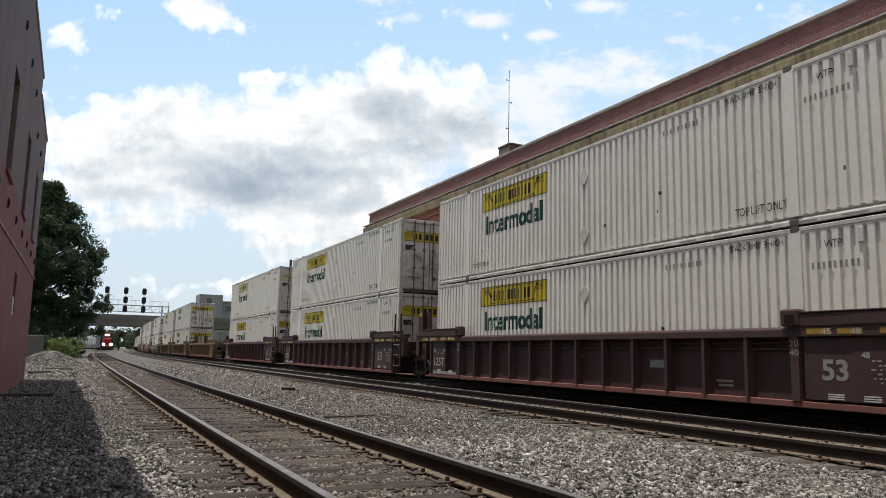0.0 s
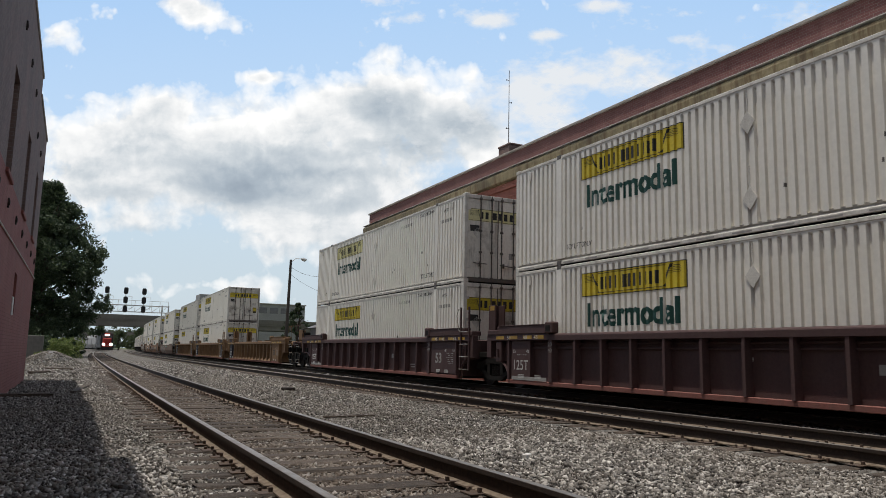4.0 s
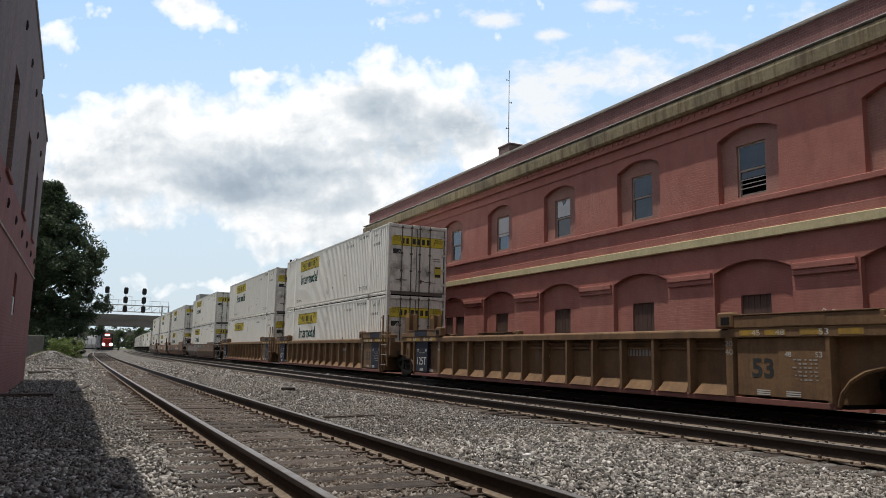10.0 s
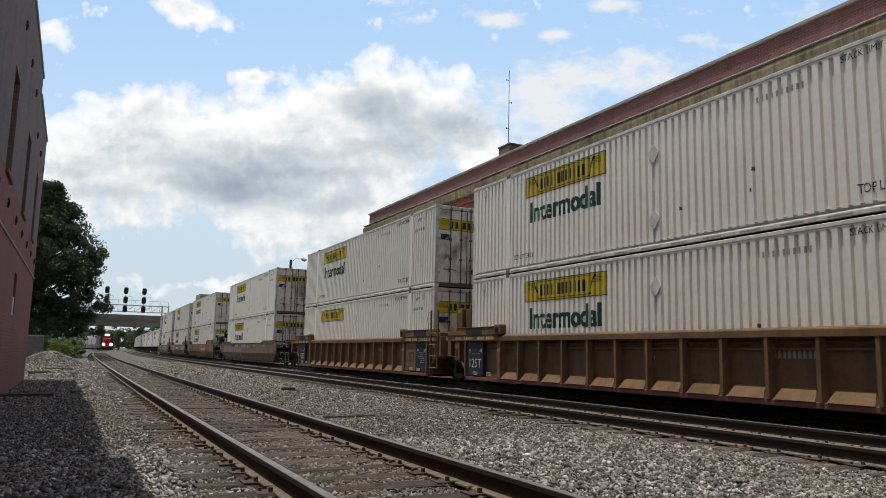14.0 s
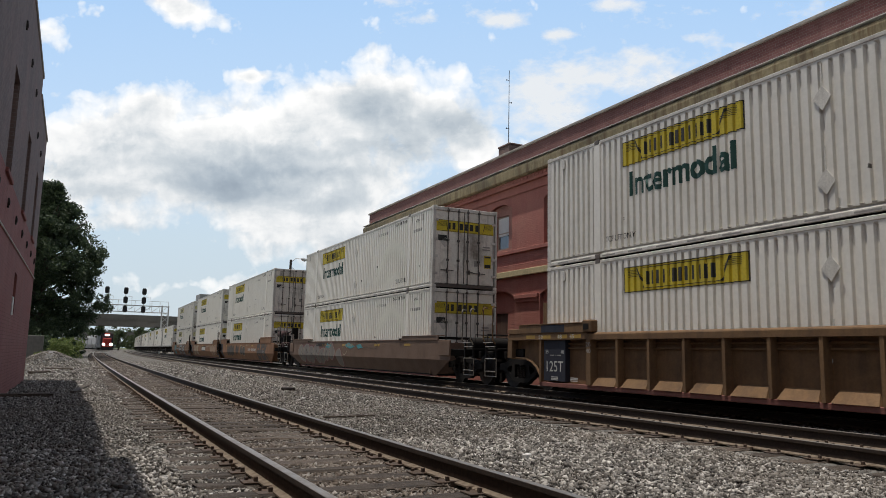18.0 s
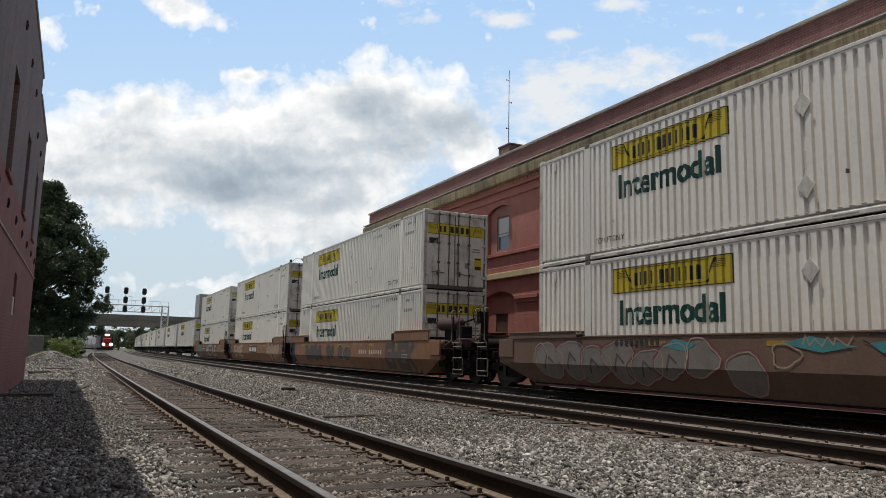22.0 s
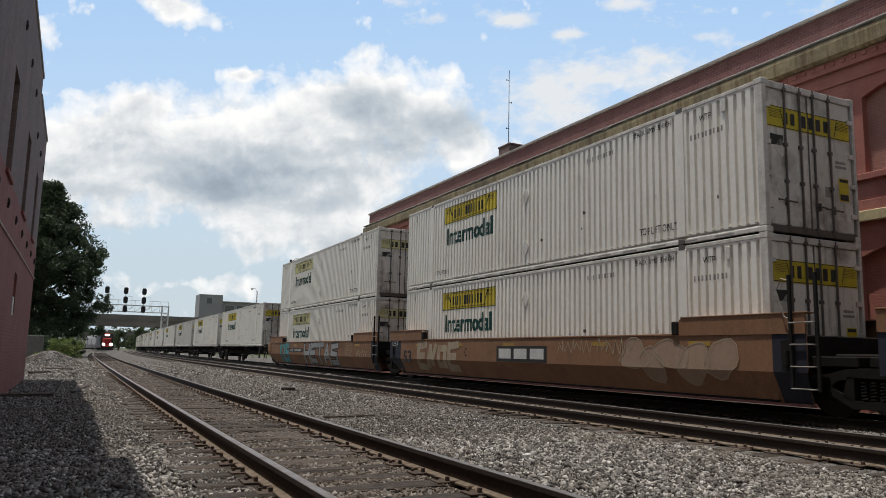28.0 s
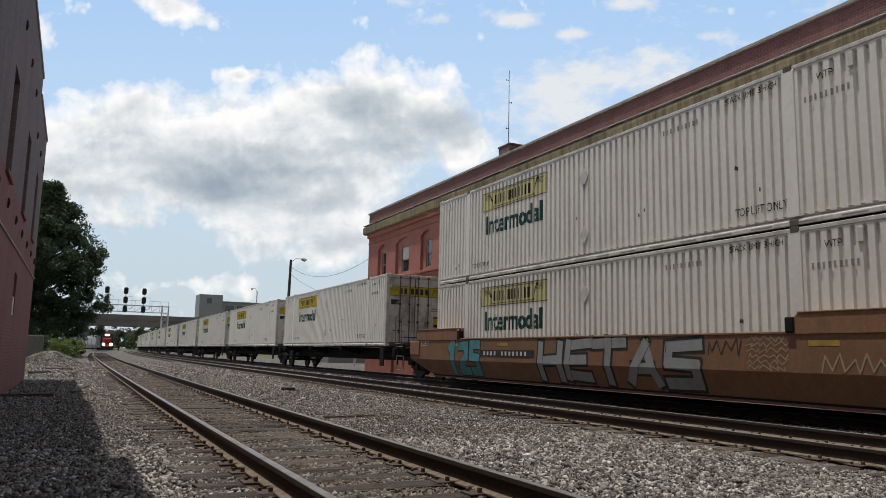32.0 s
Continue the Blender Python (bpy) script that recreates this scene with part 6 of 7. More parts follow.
def dome(name, radius, az0, az1, el0, el1, mat, label):
    m = Mesh()
    na, ne = 40, 20
    for j in range(ne + 1):
        e = radians(el0 + (el1 - el0) * j / ne)
        for i in range(na + 1):
            a = radians(az0 + (az1 - az0) * i / na)
            m.v.append((radius * math.cos(e) * math.sin(a), radius * math.cos(e) * math.cos(a), radius * math.sin(e)))
    for j in range(ne):
        for i in range(na):
            p = j * (na + 1) + i
            m.f.append((p, p + 1, p + na + 2, p + na + 1))
    ob = piece(name, m, mat, label, "sky", smooth=True)
    ob.location = (0, 0, EYE)
    return ob


def sky_mat():
    k = Nodes("cloudy_sky")
    u, v = sky_coords(k)
    co = k.n("CombineXYZ", X=u, Y=v, Z=0.0).outputs[0]
    wob = k.n("TexNoise", Vector=co, Scale=7.0, Detail=3.0, Roughness=0.55)
    off = k.t.nodes.new("ShaderNodeVectorMath")
    off.operation = "MULTIPLY_ADD"
    k.link(wob.outputs["Color"], off.inputs[0])
    off.inputs[1].default_value = (0.05, 0.05, 0.0)
    k.link(co, off.inputs[2])
    cw = off.outputs[0]
    n1 = k.noise(7.5, 9, 0.56, cw)
    n2 = k.noise(21.0, 8, 0.6, cw)
    lump = k.n("TexVoronoi", Vector=cw, Scale=17.0)
    lump.feature = "SMOOTH_F1"
    lump.inputs["Detail"].default_value, lump.inputs["Roughness"].default_value, lump.inputs["Smoothness"].default_value = 3.0, 0.55, 0.6
    puff = k.math("SUBTRACT", 0.60, lump.outputs["Distance"])
    cover = blobs(k, u, v, ((0.15, 0.24, 0.13, 0.062, 0.95), (0.34, 0.255, 0.19, 0.072, 1.0), (0.28, 0.18, 0.055, 0.026, 0.55), (0.10, 0.168, 0.05, 0.016, 0.5), (0.50, 0.255, 0.14, 0.085, 1.0),
                            (0.63, 0.175, 0.10, 0.066, 1.05), (0.76, 0.195, 0.095, 0.07, 1.05), (0.845, 0.245, 0.055, 0.05, 0.95), (0.42, 0.335, 0.16, 0.045, 0.95), (0.16, 0.335, 0.12, 0.036, 0.8),
                            (0.62, 0.33, 0.13, 0.06, 0.95), (0.52, 0.405, 0.14, 0.03, 0.6), (0.225, 0.39, 0.085, 0.024, 0.9), (0.38, 0.505, 0.13, 0.020, 0.7), (0.465, 0.455, 0.03, 0.016, 0.7), (0.57, 0.455, 0.10, 0.03, 0.6),
                            (0.34, 0.022, 0.06, 0.026, 1.1), (0.285, 0.0, 0.05, 0.018, 0.8), (0.447, 0.135, 0.032, 0.011, 0.95), (0.085, 0.065, 0.055, 0.03, 0.7), (0.40, 0.43, 0.07, 0.014, 0.3), (0.56, 0.385, 0.13, 0.045, 0.5), (0.64, 0.43, 0.09, 0.05, 0.5), (0.11, 0.27, 0.10, 0.05, 0.4), (0.20, 0.09, 0.09, 0.03, -0.3), (0.56, 0.05, 0.08, 0.03, -0.3), (0.28, 0.45, 0.10, 0.02, -0.25)))
    dens = k.math("ADD", k.math("MULTIPLY", cover, 0.8), k.math("ADD", k.math("MULTIPLY", k.math("SUBTRACT", n1, 0.5), 1.1), k.math("ADD", k.math("MULTIPLY", k.math("SUBTRACT", n2, 0.5), 0.5), k.math("MULTIPLY", puff, 0.6))))
    mask = k.ramp(dens, (-0.02, 0.0), (0.14, 0.45), (0.46, 1.0))
    belly = blobs(k, u, v, ((0.40, 0.335, 0.10, 0.036, 1.0), (0.30, 0.322, 0.05, 0.016, 0.4), (0.65, 0.185, 0.055, 0.026, 0.7), (0.74, 0.255, 0.095, 0.032, 0.9), (0.83, 0.215, 0.06, 0.026, 0.85), (0.72, 0.165, 0.025, 0.022, 0.45),
                            (0.50, 0.272, 0.10, 0.016, 0.5), (0.18, 0.338, 0.085, 0.018, 0.6), (0.12, 0.305, 0.05, 0.012, 0.35), (0.265, 0.407, 0.06, 0.010, 0.6), (0.61, 0.362, 0.10, 0.016, 0.4), (0.645, 0.435, 0.09, 0.02, 0.45), (0.57, 0.305, 0.12, 0.012, 0.35),
                            (0.60, 0.125, 0.09, 0.022, -0.45), (0.77, 0.135, 0.07, 0.022, -0.4), (0.30, 0.21, 0.2, 0.022, -0.25), (0.33, 0.29, 0.15, 0.012, 0.3)))
    up = k.n("Mapping", Vector=cw, Location=(0.006, -0.016, 0.0)).outputs[0]
    flat = k.n("Mapping", Vector=cw, Scale=(0.55, 1.5, 1.0)).outputs[0]
    lit = k.math("MULTIPLY", k.math("SUBTRACT", k.noise(7.5, 9, 0.56, up), n1), 1.5)
    lit2 = k.math("MULTIPLY", k.math("SUBTRACT", k.noise(21.0, 8, 0.6, up), n2), 0.45)
    thick = k.math("MULTIPLY", k.ramp(dens, (0.5, 0.0), (1.4, 1.0)), 0.3)
    layer = k.math("MULTIPLY", k.math("SUBTRACT", k.noise(9.0, 6, 0.55, flat), 0.5), 1.0)
    shade = k.math("ADD", k.math("ADD", k.math("MULTIPLY", belly, 0.66), k.math("ADD", lit, lit2)), k.math("ADD", thick, k.math("ADD", layer, k.math("MULTIPLY", puff, -0.25))))
    cloud = k.ramp(k.math("MULTIPLY", shade, 0.8), (0.0, (1.12, 1.12, 1.11)), (0.16, (0.96, 0.975, 0.985)), (0.38, (0.70, 0.755, 0.80)), (0.7, (0.47, 0.545, 0.62)), (1.0, (0.36, 0.43, 0.51)))
    low = k.ramp(v, (0.0, (0.47, 0.70, 1.02)), (0.22, (0.58, 0.78, 1.03)), (0.42, (0.64, 0.78, 0.89)), (0.56, (0.66, 0.76, 0.82)))
    col = k.mix(mask, low, cloud)
    em = k.n("Emission", Color=col, Strength=1.0)
    k.t.nodes.remove(k.b)
    out = k.t.nodes["Material Output"]
    k.link(em.outputs[0], out.inputs[0])
    return k.m


def wisp_mat():
    k = Nodes("high_thin_cloud")
    u, v = sky_coords(k)
    co = k.n("CombineXYZ", X=u, Y=v, Z=0.0).outputs[0]
    mp = k.n("Mapping", Vector=co, Scale=(0.75, 1.25, 1.0), Rotation=(0.0, 0.0, radians(20))).outputs[0]
    n = k.math("ADD", k.math("MULTIPLY", k.noise(11.0, 9, 0.62, mp), 0.45), k.math("MULTIPLY", k.noise(34.0, 7, 0.62, mp), 0.62))
    cover = blobs(k, u, v, ((0.95, 0.175, 0.085, 0.06, 0.78), (0.885, 0.035, 0.05, 0.016, 0.8), (0.985, 0.062, 0.034, 0.011, 0.95), (1.06, 0.135, 0.09, 0.028, 0.66), (1.14, 0.10, 0.07, 0.018, 0.55), (1.21, 0.15, 0.10, 0.035, 0.6),
                            (1.235, 0.07, 0.04, 0.010, 0.65), (1.08, 0.010, 0.06, 0.012, 0.55), (1.36, 0.09, 0.08, 0.02, 0.45), (1.42, 0.03, 0.10, 0.02, 0.45), (0.735, 0.035, 0.04, 0.014, 0.42), (0.66, 0.0, 0.04, 0.012, 0.45), (1.02, 0.23, 0.08, 0.03, 0.6)))
    mask = k.ramp(k.math("ADD", cover, k.math("MULTIPLY", k.math("SUBTRACT", n, 0.55), 2.4)), (0.14, 0.0), (0.74, 0.92))
    em = k.n("Emission", Color=(0.93, 0.955, 0.98, 1.0), Strength=0.98)
    tr = k.t.nodes.new("ShaderNodeBsdfTransparent")
    mx = k.n("MixShader", Fac=mask)
    k.link(tr.outputs[0], mx.inputs[1])
    k.link(em.outputs[0], mx.inputs[2])
    k.t.nodes.remove(k.b)
    k.link(mx.outputs[0], k.t.nodes["Material Output"].inputs[0])
    return k.m


SKY = dome("backdrop", 4200, -34, 86, -1.5, 52, sky_mat(), "blue summer sky with backlit white and grey cumulus clouds")
WISPS = dome("cloud_layer", 4000, 20, 80, 12, 50, wisp_mat(), "thin broken white clouds high in a blue sky")

# ---- ballast, ties and plates ----


def raw_mesh(name, verts, tris, mat):
    me = bpy.data.meshes.new(name)
    nv, nt = len(verts), len(tris)
    me.vertices.add(nv)
    me.vertices.foreach_set("co", verts.astype(np.float32).ravel())
    me.loops.add(nt * 3)
    me.loops.foreach_set("vertex_index", tris.astype(np.int32).ravel())
    me.polygons.add(nt)
    me.polygons.foreach_set("loop_start", np.arange(0, nt * 3, 3, dtype=np.int32))
    me.polygons.foreach_set("loop_total", np.full(nt, 3, dtype=np.int32))
    me.materials.append(mat)
    me.update(calc_edges=True)
    me.validate()
    return me


CUBE_V = np.array([(x, y, z) for x in (-1, 1) for y in (-1, 1) for z in (-1, 1)], float)
CUBE_T = np.array([(0, 1, 3), (0, 3, 2), (4, 6, 7), (4, 7, 5), (0, 4, 5), (0, 5, 1), (2, 3, 7), (2, 7, 6), (0, 2, 6), (0, 6, 4), (1, 5, 7), (1, 7, 3)])
OCT_V = np.array([(1, 0, 0), (-1, 0, 0), (0, 1, 0), (0, -1, 0), (0, 0, 1), (0, 0, -1)], float)
OCT_T = np.array([(0, 2, 4), (2, 1, 4), (1, 3, 4), (3, 0, 4), (2, 0, 5), (1, 2, 5), (3, 1, 5), (0, 3, 5)])


def stones(rng, px, py, pz, size, base_v, base_t, jitter):
    n = len(px)
    k = len(base_v)
    v = base_v[None] * 0.62 + rng.uniform(-jitter, jitter, (n, k, 3))
    v *= (size[:, None, None] * rng.uniform(0.4, 1.35, (n, 1, 3)))
    q = rng.normal(size=(n, 4))
    q /= np.linalg.norm(q, axis=1)[:, None]
    w, x, y, z = q.T
    rot = np.array([[1 - 2 * (y * y + z * z), 2 * (x * y - z * w), 2 * (x * z + y * w)], [2 * (x * y + z * w), 1 - 2 * (x * x + z * z), 2 * (y * z - x * w)], [2 * (x * z - y * w), 2 * (y * z + x * w), 1 - 2 * (x * x + y * y)]]).transpose(2, 0, 1)
    v = np.einsum("nij,nkj->nki", rot, v)
    v[:, :, 2] *= 0.85
    v += np.stack([px, py, pz], 1)[:, None]
    t = base_t[None] + (np.arange(n) * k)[:, None, None]
    return v.reshape(-1, 3), t.reshape(-1, 3)


def fast_relief(x, y):
    return -0.205 + 0.012 * np.sin(x * 1.7 + 2 * np.sin(y * 0.6)) * np.cos(y * 1.3)


TIE_STEP = 0.52


def scatter(rng, ya, yb, density, size, base, name):
    def left(y):
        return -0.085 * y - 0.35

    def right(y):
        return np.minimum(11.3, 1.62 * y + 0.3)
    area = 12.5 * (yb - ya)
    n = int(area * density)
    y = rng.uniform(ya, yb, n)
    x = rng.uniform(-3.2, 11.4, n)
    keep = (x > np.maximum(left(y), LX + 0.03 if ya < 27 else -9)) & (x < right(y))
    x, y = x[keep], y[keep]
    bx = x - RAIL_CURVE * np.maximum(0, y - CURVE_START) ** 2
    for cx in TRACKS[:2]:
        rel = bx - cx
        clear = (np.abs(np.abs(rel) - 0.7525) > 0.10)
        tie = (np.abs(rel) < 1.33) & (((y / TIE_STEP + 0.01) % 1.0) < 0.40) & (rng.uniform(size=len(x)) < np.where(np.abs(rel) < 0.7, 0.87, 0.96) * (1.0 if cx < 5 else 0.6))
        ok = clear & ~tie
        x, y, bx = x[ok], y[ok], bx[ok]
    near2 = np.abs(bx - TRACKS[1]) < 1.5
    in1 = np.abs(bx - TRACKS[0]) < 1.35
    edge2 = (bx - TRACKS[1] < -0.7) & (bx - TRACKS[1] > -1.25)
    s = size * (0.5 + 1.2 * rng.uniform(0, 1, len(x)) ** 1.6)
    z = fast_relief(x, y) + rng.uniform(-0.4, 0.75, len(x)) * s * 0.7 - np.where(in1, np.where(np.abs(bx - TRACKS[0]) < 0.7, 0.010, 0.014), 0.0) + np.where(near2, 0.0, 0.012) - np.where(edge2, 0.03, 0.0)
    v, t = stones(rng, x, y, z, s, *base)
    ob = new(name, raw_mesh(name, v, t, MAT_STONE))
    return tagged(ob, "grey and tan crushed-stone ballast between the tracks", "ballast", "", "stuff")


srng = np.random.default_rng(7)
CUBE = (CUBE_V, CUBE_T, 0.62)
OCT = (OCT_V, OCT_T, 0.45)
scatter(srng, 2.6, 9.0, 2300, 0.0168, CUBE, "ballast")
scatter(srng, 9.0, 16.0, 1500, 0.0198, OCT, "ballast")
scatter(srng, 16.0, 30.0, 820, 0.026, OCT, "ballast")
scatter(srng, 30.0, 62.0, 150, 0.052, OCT, "ballast")


def tie_mesh(seed):
    rng = random.Random(seed)
    m = Mesh()
    xs = [-1.30, -0.9, -0.4, 0.1, 0.6, 1.0, 1.30]
    prof = lambda: [(-0.112 + rng.uniform(-0.008, 0.008), -0.30), (-0.113 + rng.uniform(-0.008, 0.006), -0.195), (-0.09, -0.178 + rng.uniform(-0.008, 0.004)), (0.09, -0.178 + rng.uniform(-0.008, 0.004)), (0.113 + rng.uniform(-0.006, 0.008), -0.197), (0.112, -0.30)]
    rings = [[(x + rng.uniform(-0.03, 0.03) * (abs(x) > 1.2), py, pz) for py, pz in prof()] for x in xs]
    m.v = [p for r in rings for p in r]
    for i in range(len(xs) - 1):
        for k in range(6):
            m.f.append((i * 6 + k, i * 6 + (k + 1) % 6, (i + 1) * 6 + (k + 1) % 6, (i + 1) * 6 + k))
    m.f += [tuple(range(6)), tuple(range(len(m.v) - 6, len(m.v)))]
    return m.data("tie", MAT_TIE)


TIES = [tie_mesh(i) for i in range(7)]
PLATE = Mesh().bevel_box(-0.19, 0.19, -0.09, 0.09, -0.180, -0.166, 0.004).data("tie_plate", MAT_PLATE)
spk = Mesh()
for sx in (-1, 1):
    spk.bevel_box(sx * 0.085 - 0.016, sx * 0.085 + 0.016, -0.06, -0.028, -0.17, -0.128, 0.004)
    spk.bevel_box(sx * 0.145 - 0.014, sx * 0.145 + 0.014, 0.03, 0.056, -0.17, -0.140, 0.004)
ANCHOR = Mesh().bevel_box(-0.10, 0.10, -0.012, 0.012, -0.20, -0.150, 0.004).data("rail_anchor", MAT_PLATE)
SPIKE = spk.data("spike", MAT_PLATE)


def lay_ties(tr, cx, y_to, plates_to, seed):
    rng = random.Random(seed)
    n = int((y_to - 1.0) / TIE_STEP)
    for i in range(-23, n):
        y = 1.0 + i * TIE_STEP + rng.uniform(-0.03, 0.03) + 0.11
        y = round(y / TIE_STEP) * TIE_STEP + 0.11 + rng.uniform(-0.025, 0.025)
        ob = new("tie", rng.choice(TIES))
        ob.parent = tr
        ob.matrix_basis = pose(cx + bend(y) + rng.uniform(-0.07, 0.07), y, rng.uniform(-0.008, 0.006), 0, 0, rng.uniform(-1.6, 1.6) + (180 if rng.random() < 0.5 else 0))
        if 0.5 < y < plates_to:
            for sx in (-0.7525, 0.7525):
                pl = new("tie_plate", PLATE)
                pl.parent = ob
                pl.matrix_basis = ob.matrix_basis.inverted() @ pose(cx + bend(y) + sx, y, 0.0, 0, 0, rng.uniform(-3, 3))
                sp = new("spike", SPIKE)
                sp.parent = ob
                sp.matrix_basis = pl.matrix_basis.copy()
                if rng.random() < 0.6:
                    an = new("rail_anchor", ANCHOR)
                    an.parent = ob
                    an.matrix_basis = ob.matrix_basis.inverted() @ pose(cx + bend(y) + sx, y + rng.choice((-0.14, 0.14)), 0.0, 0, 0, rng.uniform(-8, 8))
    m = Mesh()
    y = 1.0 + n * TIE_STEP
    while y < 150:
        m.box(cx + bend(y) - 1.3, cx + bend(y) + 1.3, y, y + 0.22, -0.3, -0.18)
        y += TIE_STEP
    t = part("tie_row", m, MAT_TIE, tr, "row of weathered wooden ties")
    t["kind"] = "stuff"


lay_ties(TRACK_1, TRACKS[0], 62, 34, 1)
lay_ties(TRACK_2, TRACKS[1], 48, 30, 2)
lay_ties(TRACK_3, TRACKS[2], 40, 24, 3)

# ---- distance ----
MAT_CONCRETE = paint("grey_concrete", (0.16, 0.15, 0.135), (0.09, 0.08, 0.07), 0.5, 0.85, 0.4)
MAT_GALV = paint("galvanised_steel", (0.46, 0.46, 0.45), (0.3, 0.28, 0.26), 0.4, 0.5, 3.0, 0.3)
MAT_SIGNAL = paint("black_signal_paint", (0.012, 0.012, 0.013), (0.03, 0.03, 0.03), 0.3, 0.6, 3.0)
MAT_POLE = paint("dark_wooden_pole", (0.05, 0.042, 0.036), (0.1, 0.085, 0.07), 0.5, 0.8, 3.0)
MAT_HOUSE = paint("grey_siding", (0.20, 0.19, 0.18), (0.12, 0.11, 0.1), 0.4, 0.8, 1.0)
MAT_SHINGLE = paint("grey_shingles", (0.16, 0.155, 0.16), (0.09, 0.085, 0.08), 0.5, 0.9, 2.0)
MAT_BLDG = paint("pale_grey_wall", (0.30, 0.30, 0.30), (0.2, 0.19, 0.18), 0.3, 0.8, 0.3)
MAT_HOPPER = paint("light_grey_hopper", (0.40, 0.40, 0.40), (0.2, 0.18, 0.16), 0.5, 0.7, 0.8)
MAT_LOCO = paint("dark_locomotive_paint", (0.02, 0.02, 0.022), (0.07, 0.06, 0.05), 0.4, 0.5, 1.0)
# Red of the front, with the reddish glow round the headlights painted in.
MAT_LOCO_RED_GLOW = paint("red_front_and_lamp_glow", (0.42, 0.045, 0.035), (0.12, 0.05, 0.04), 0.4, 0.6, 2.0)
MAT_BARK = paint("tree_bark", (0.07, 0.055, 0.042), (0.03, 0.025, 0.02), 0.5, 0.95, 3.0, 0, 0.02)


def leaf_mat(name, c1, c2, c3):
    k = Nodes(name)
    rnd = k.t.nodes.new("ShaderNodeNewGeometry").outputs["Random Per Island"]
    col = k.ramp(rnd, (0.0, c1), (0.5, c2), (1.0, c3))
    k.done(col, 0.55, 0.0, None, 0.01, 0.35)
    k.b.inputs["Transmission Weight"].default_value = 0.0
    tl = k.n("BsdfTranslucent", Color=col)
    mx = k.n("MixShader", Fac=0.4)
    k.link(k.b.outputs[0], mx.inputs[1])
    k.link(tl.outputs[0], mx.inputs[2])
    k.link(mx.outputs[0], k.t.nodes["Material Output"].inputs[0])
    return k.m


MAT_LEAF = leaf_mat("deep_green_leaves", (0.026, 0.042, 0.021), (0.042, 0.064, 0.032), (0.080, 0.105, 0.052))
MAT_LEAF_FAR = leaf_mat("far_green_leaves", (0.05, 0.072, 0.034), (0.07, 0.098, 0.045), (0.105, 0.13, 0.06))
MAT_LEAF_LIGHT = leaf_mat("yellow_green_leaves", (0.08, 0.12, 0.03), (0.14, 0.18, 0.05), (0.20, 0.23, 0.08))


def glow(name, color, strength):
    k = Nodes(name)
    em = k.n("Emission", Color=(*color, 1.0), Strength=strength)
    k.t.nodes.remove(k.b)
    k.link(em.outputs[0], k.t.nodes["Material Output"].inputs[0])
    return k.m


MAT_HEADLIGHT = glow("lit_headlight", (1.0, 0.90, 0.82), 90.0)


def leaf_cloud(rng, clumps, per, leaf, mat, name):
    """Many small leaf blades round clump centres (x, y, z, radius)."""
    n = len(clumps) * per
    c = np.repeat(np.array(clumps, float), per, axis=0)
    d = rng.normal(size=(n, 3))
    d /= np.linalg.norm(d, axis=1)[:, None]
    p = c[:, :3] + d * (c[:, 3] * rng.uniform(0.25, 1.0, n) ** 0.6)[:, None] * np.array([1, 1, 0.8])
    a = rng.normal(size=(n, 3))
    a /= np.linalg.norm(a, axis=1)[:, None]
    b = np.cross(a, rng.normal(size=(n, 3)))
    b /= np.linalg.norm(b, axis=1)[:, None]
    s = leaf * rng.uniform(0.6, 1.4, n)[:, None]
    v = np.stack([p - a * s, p + b * s * 0.45, p + a * s, p - b * s * 0.45], 1).reshape(-1, 3)
    q = (np.arange(n) * 4)[:, None]
    t = np.concatenate([q + np.array([[0, 1, 2]]), q + np.array([[0, 2, 3]])], 0)
    return raw_mesh(name, v, t, mat)


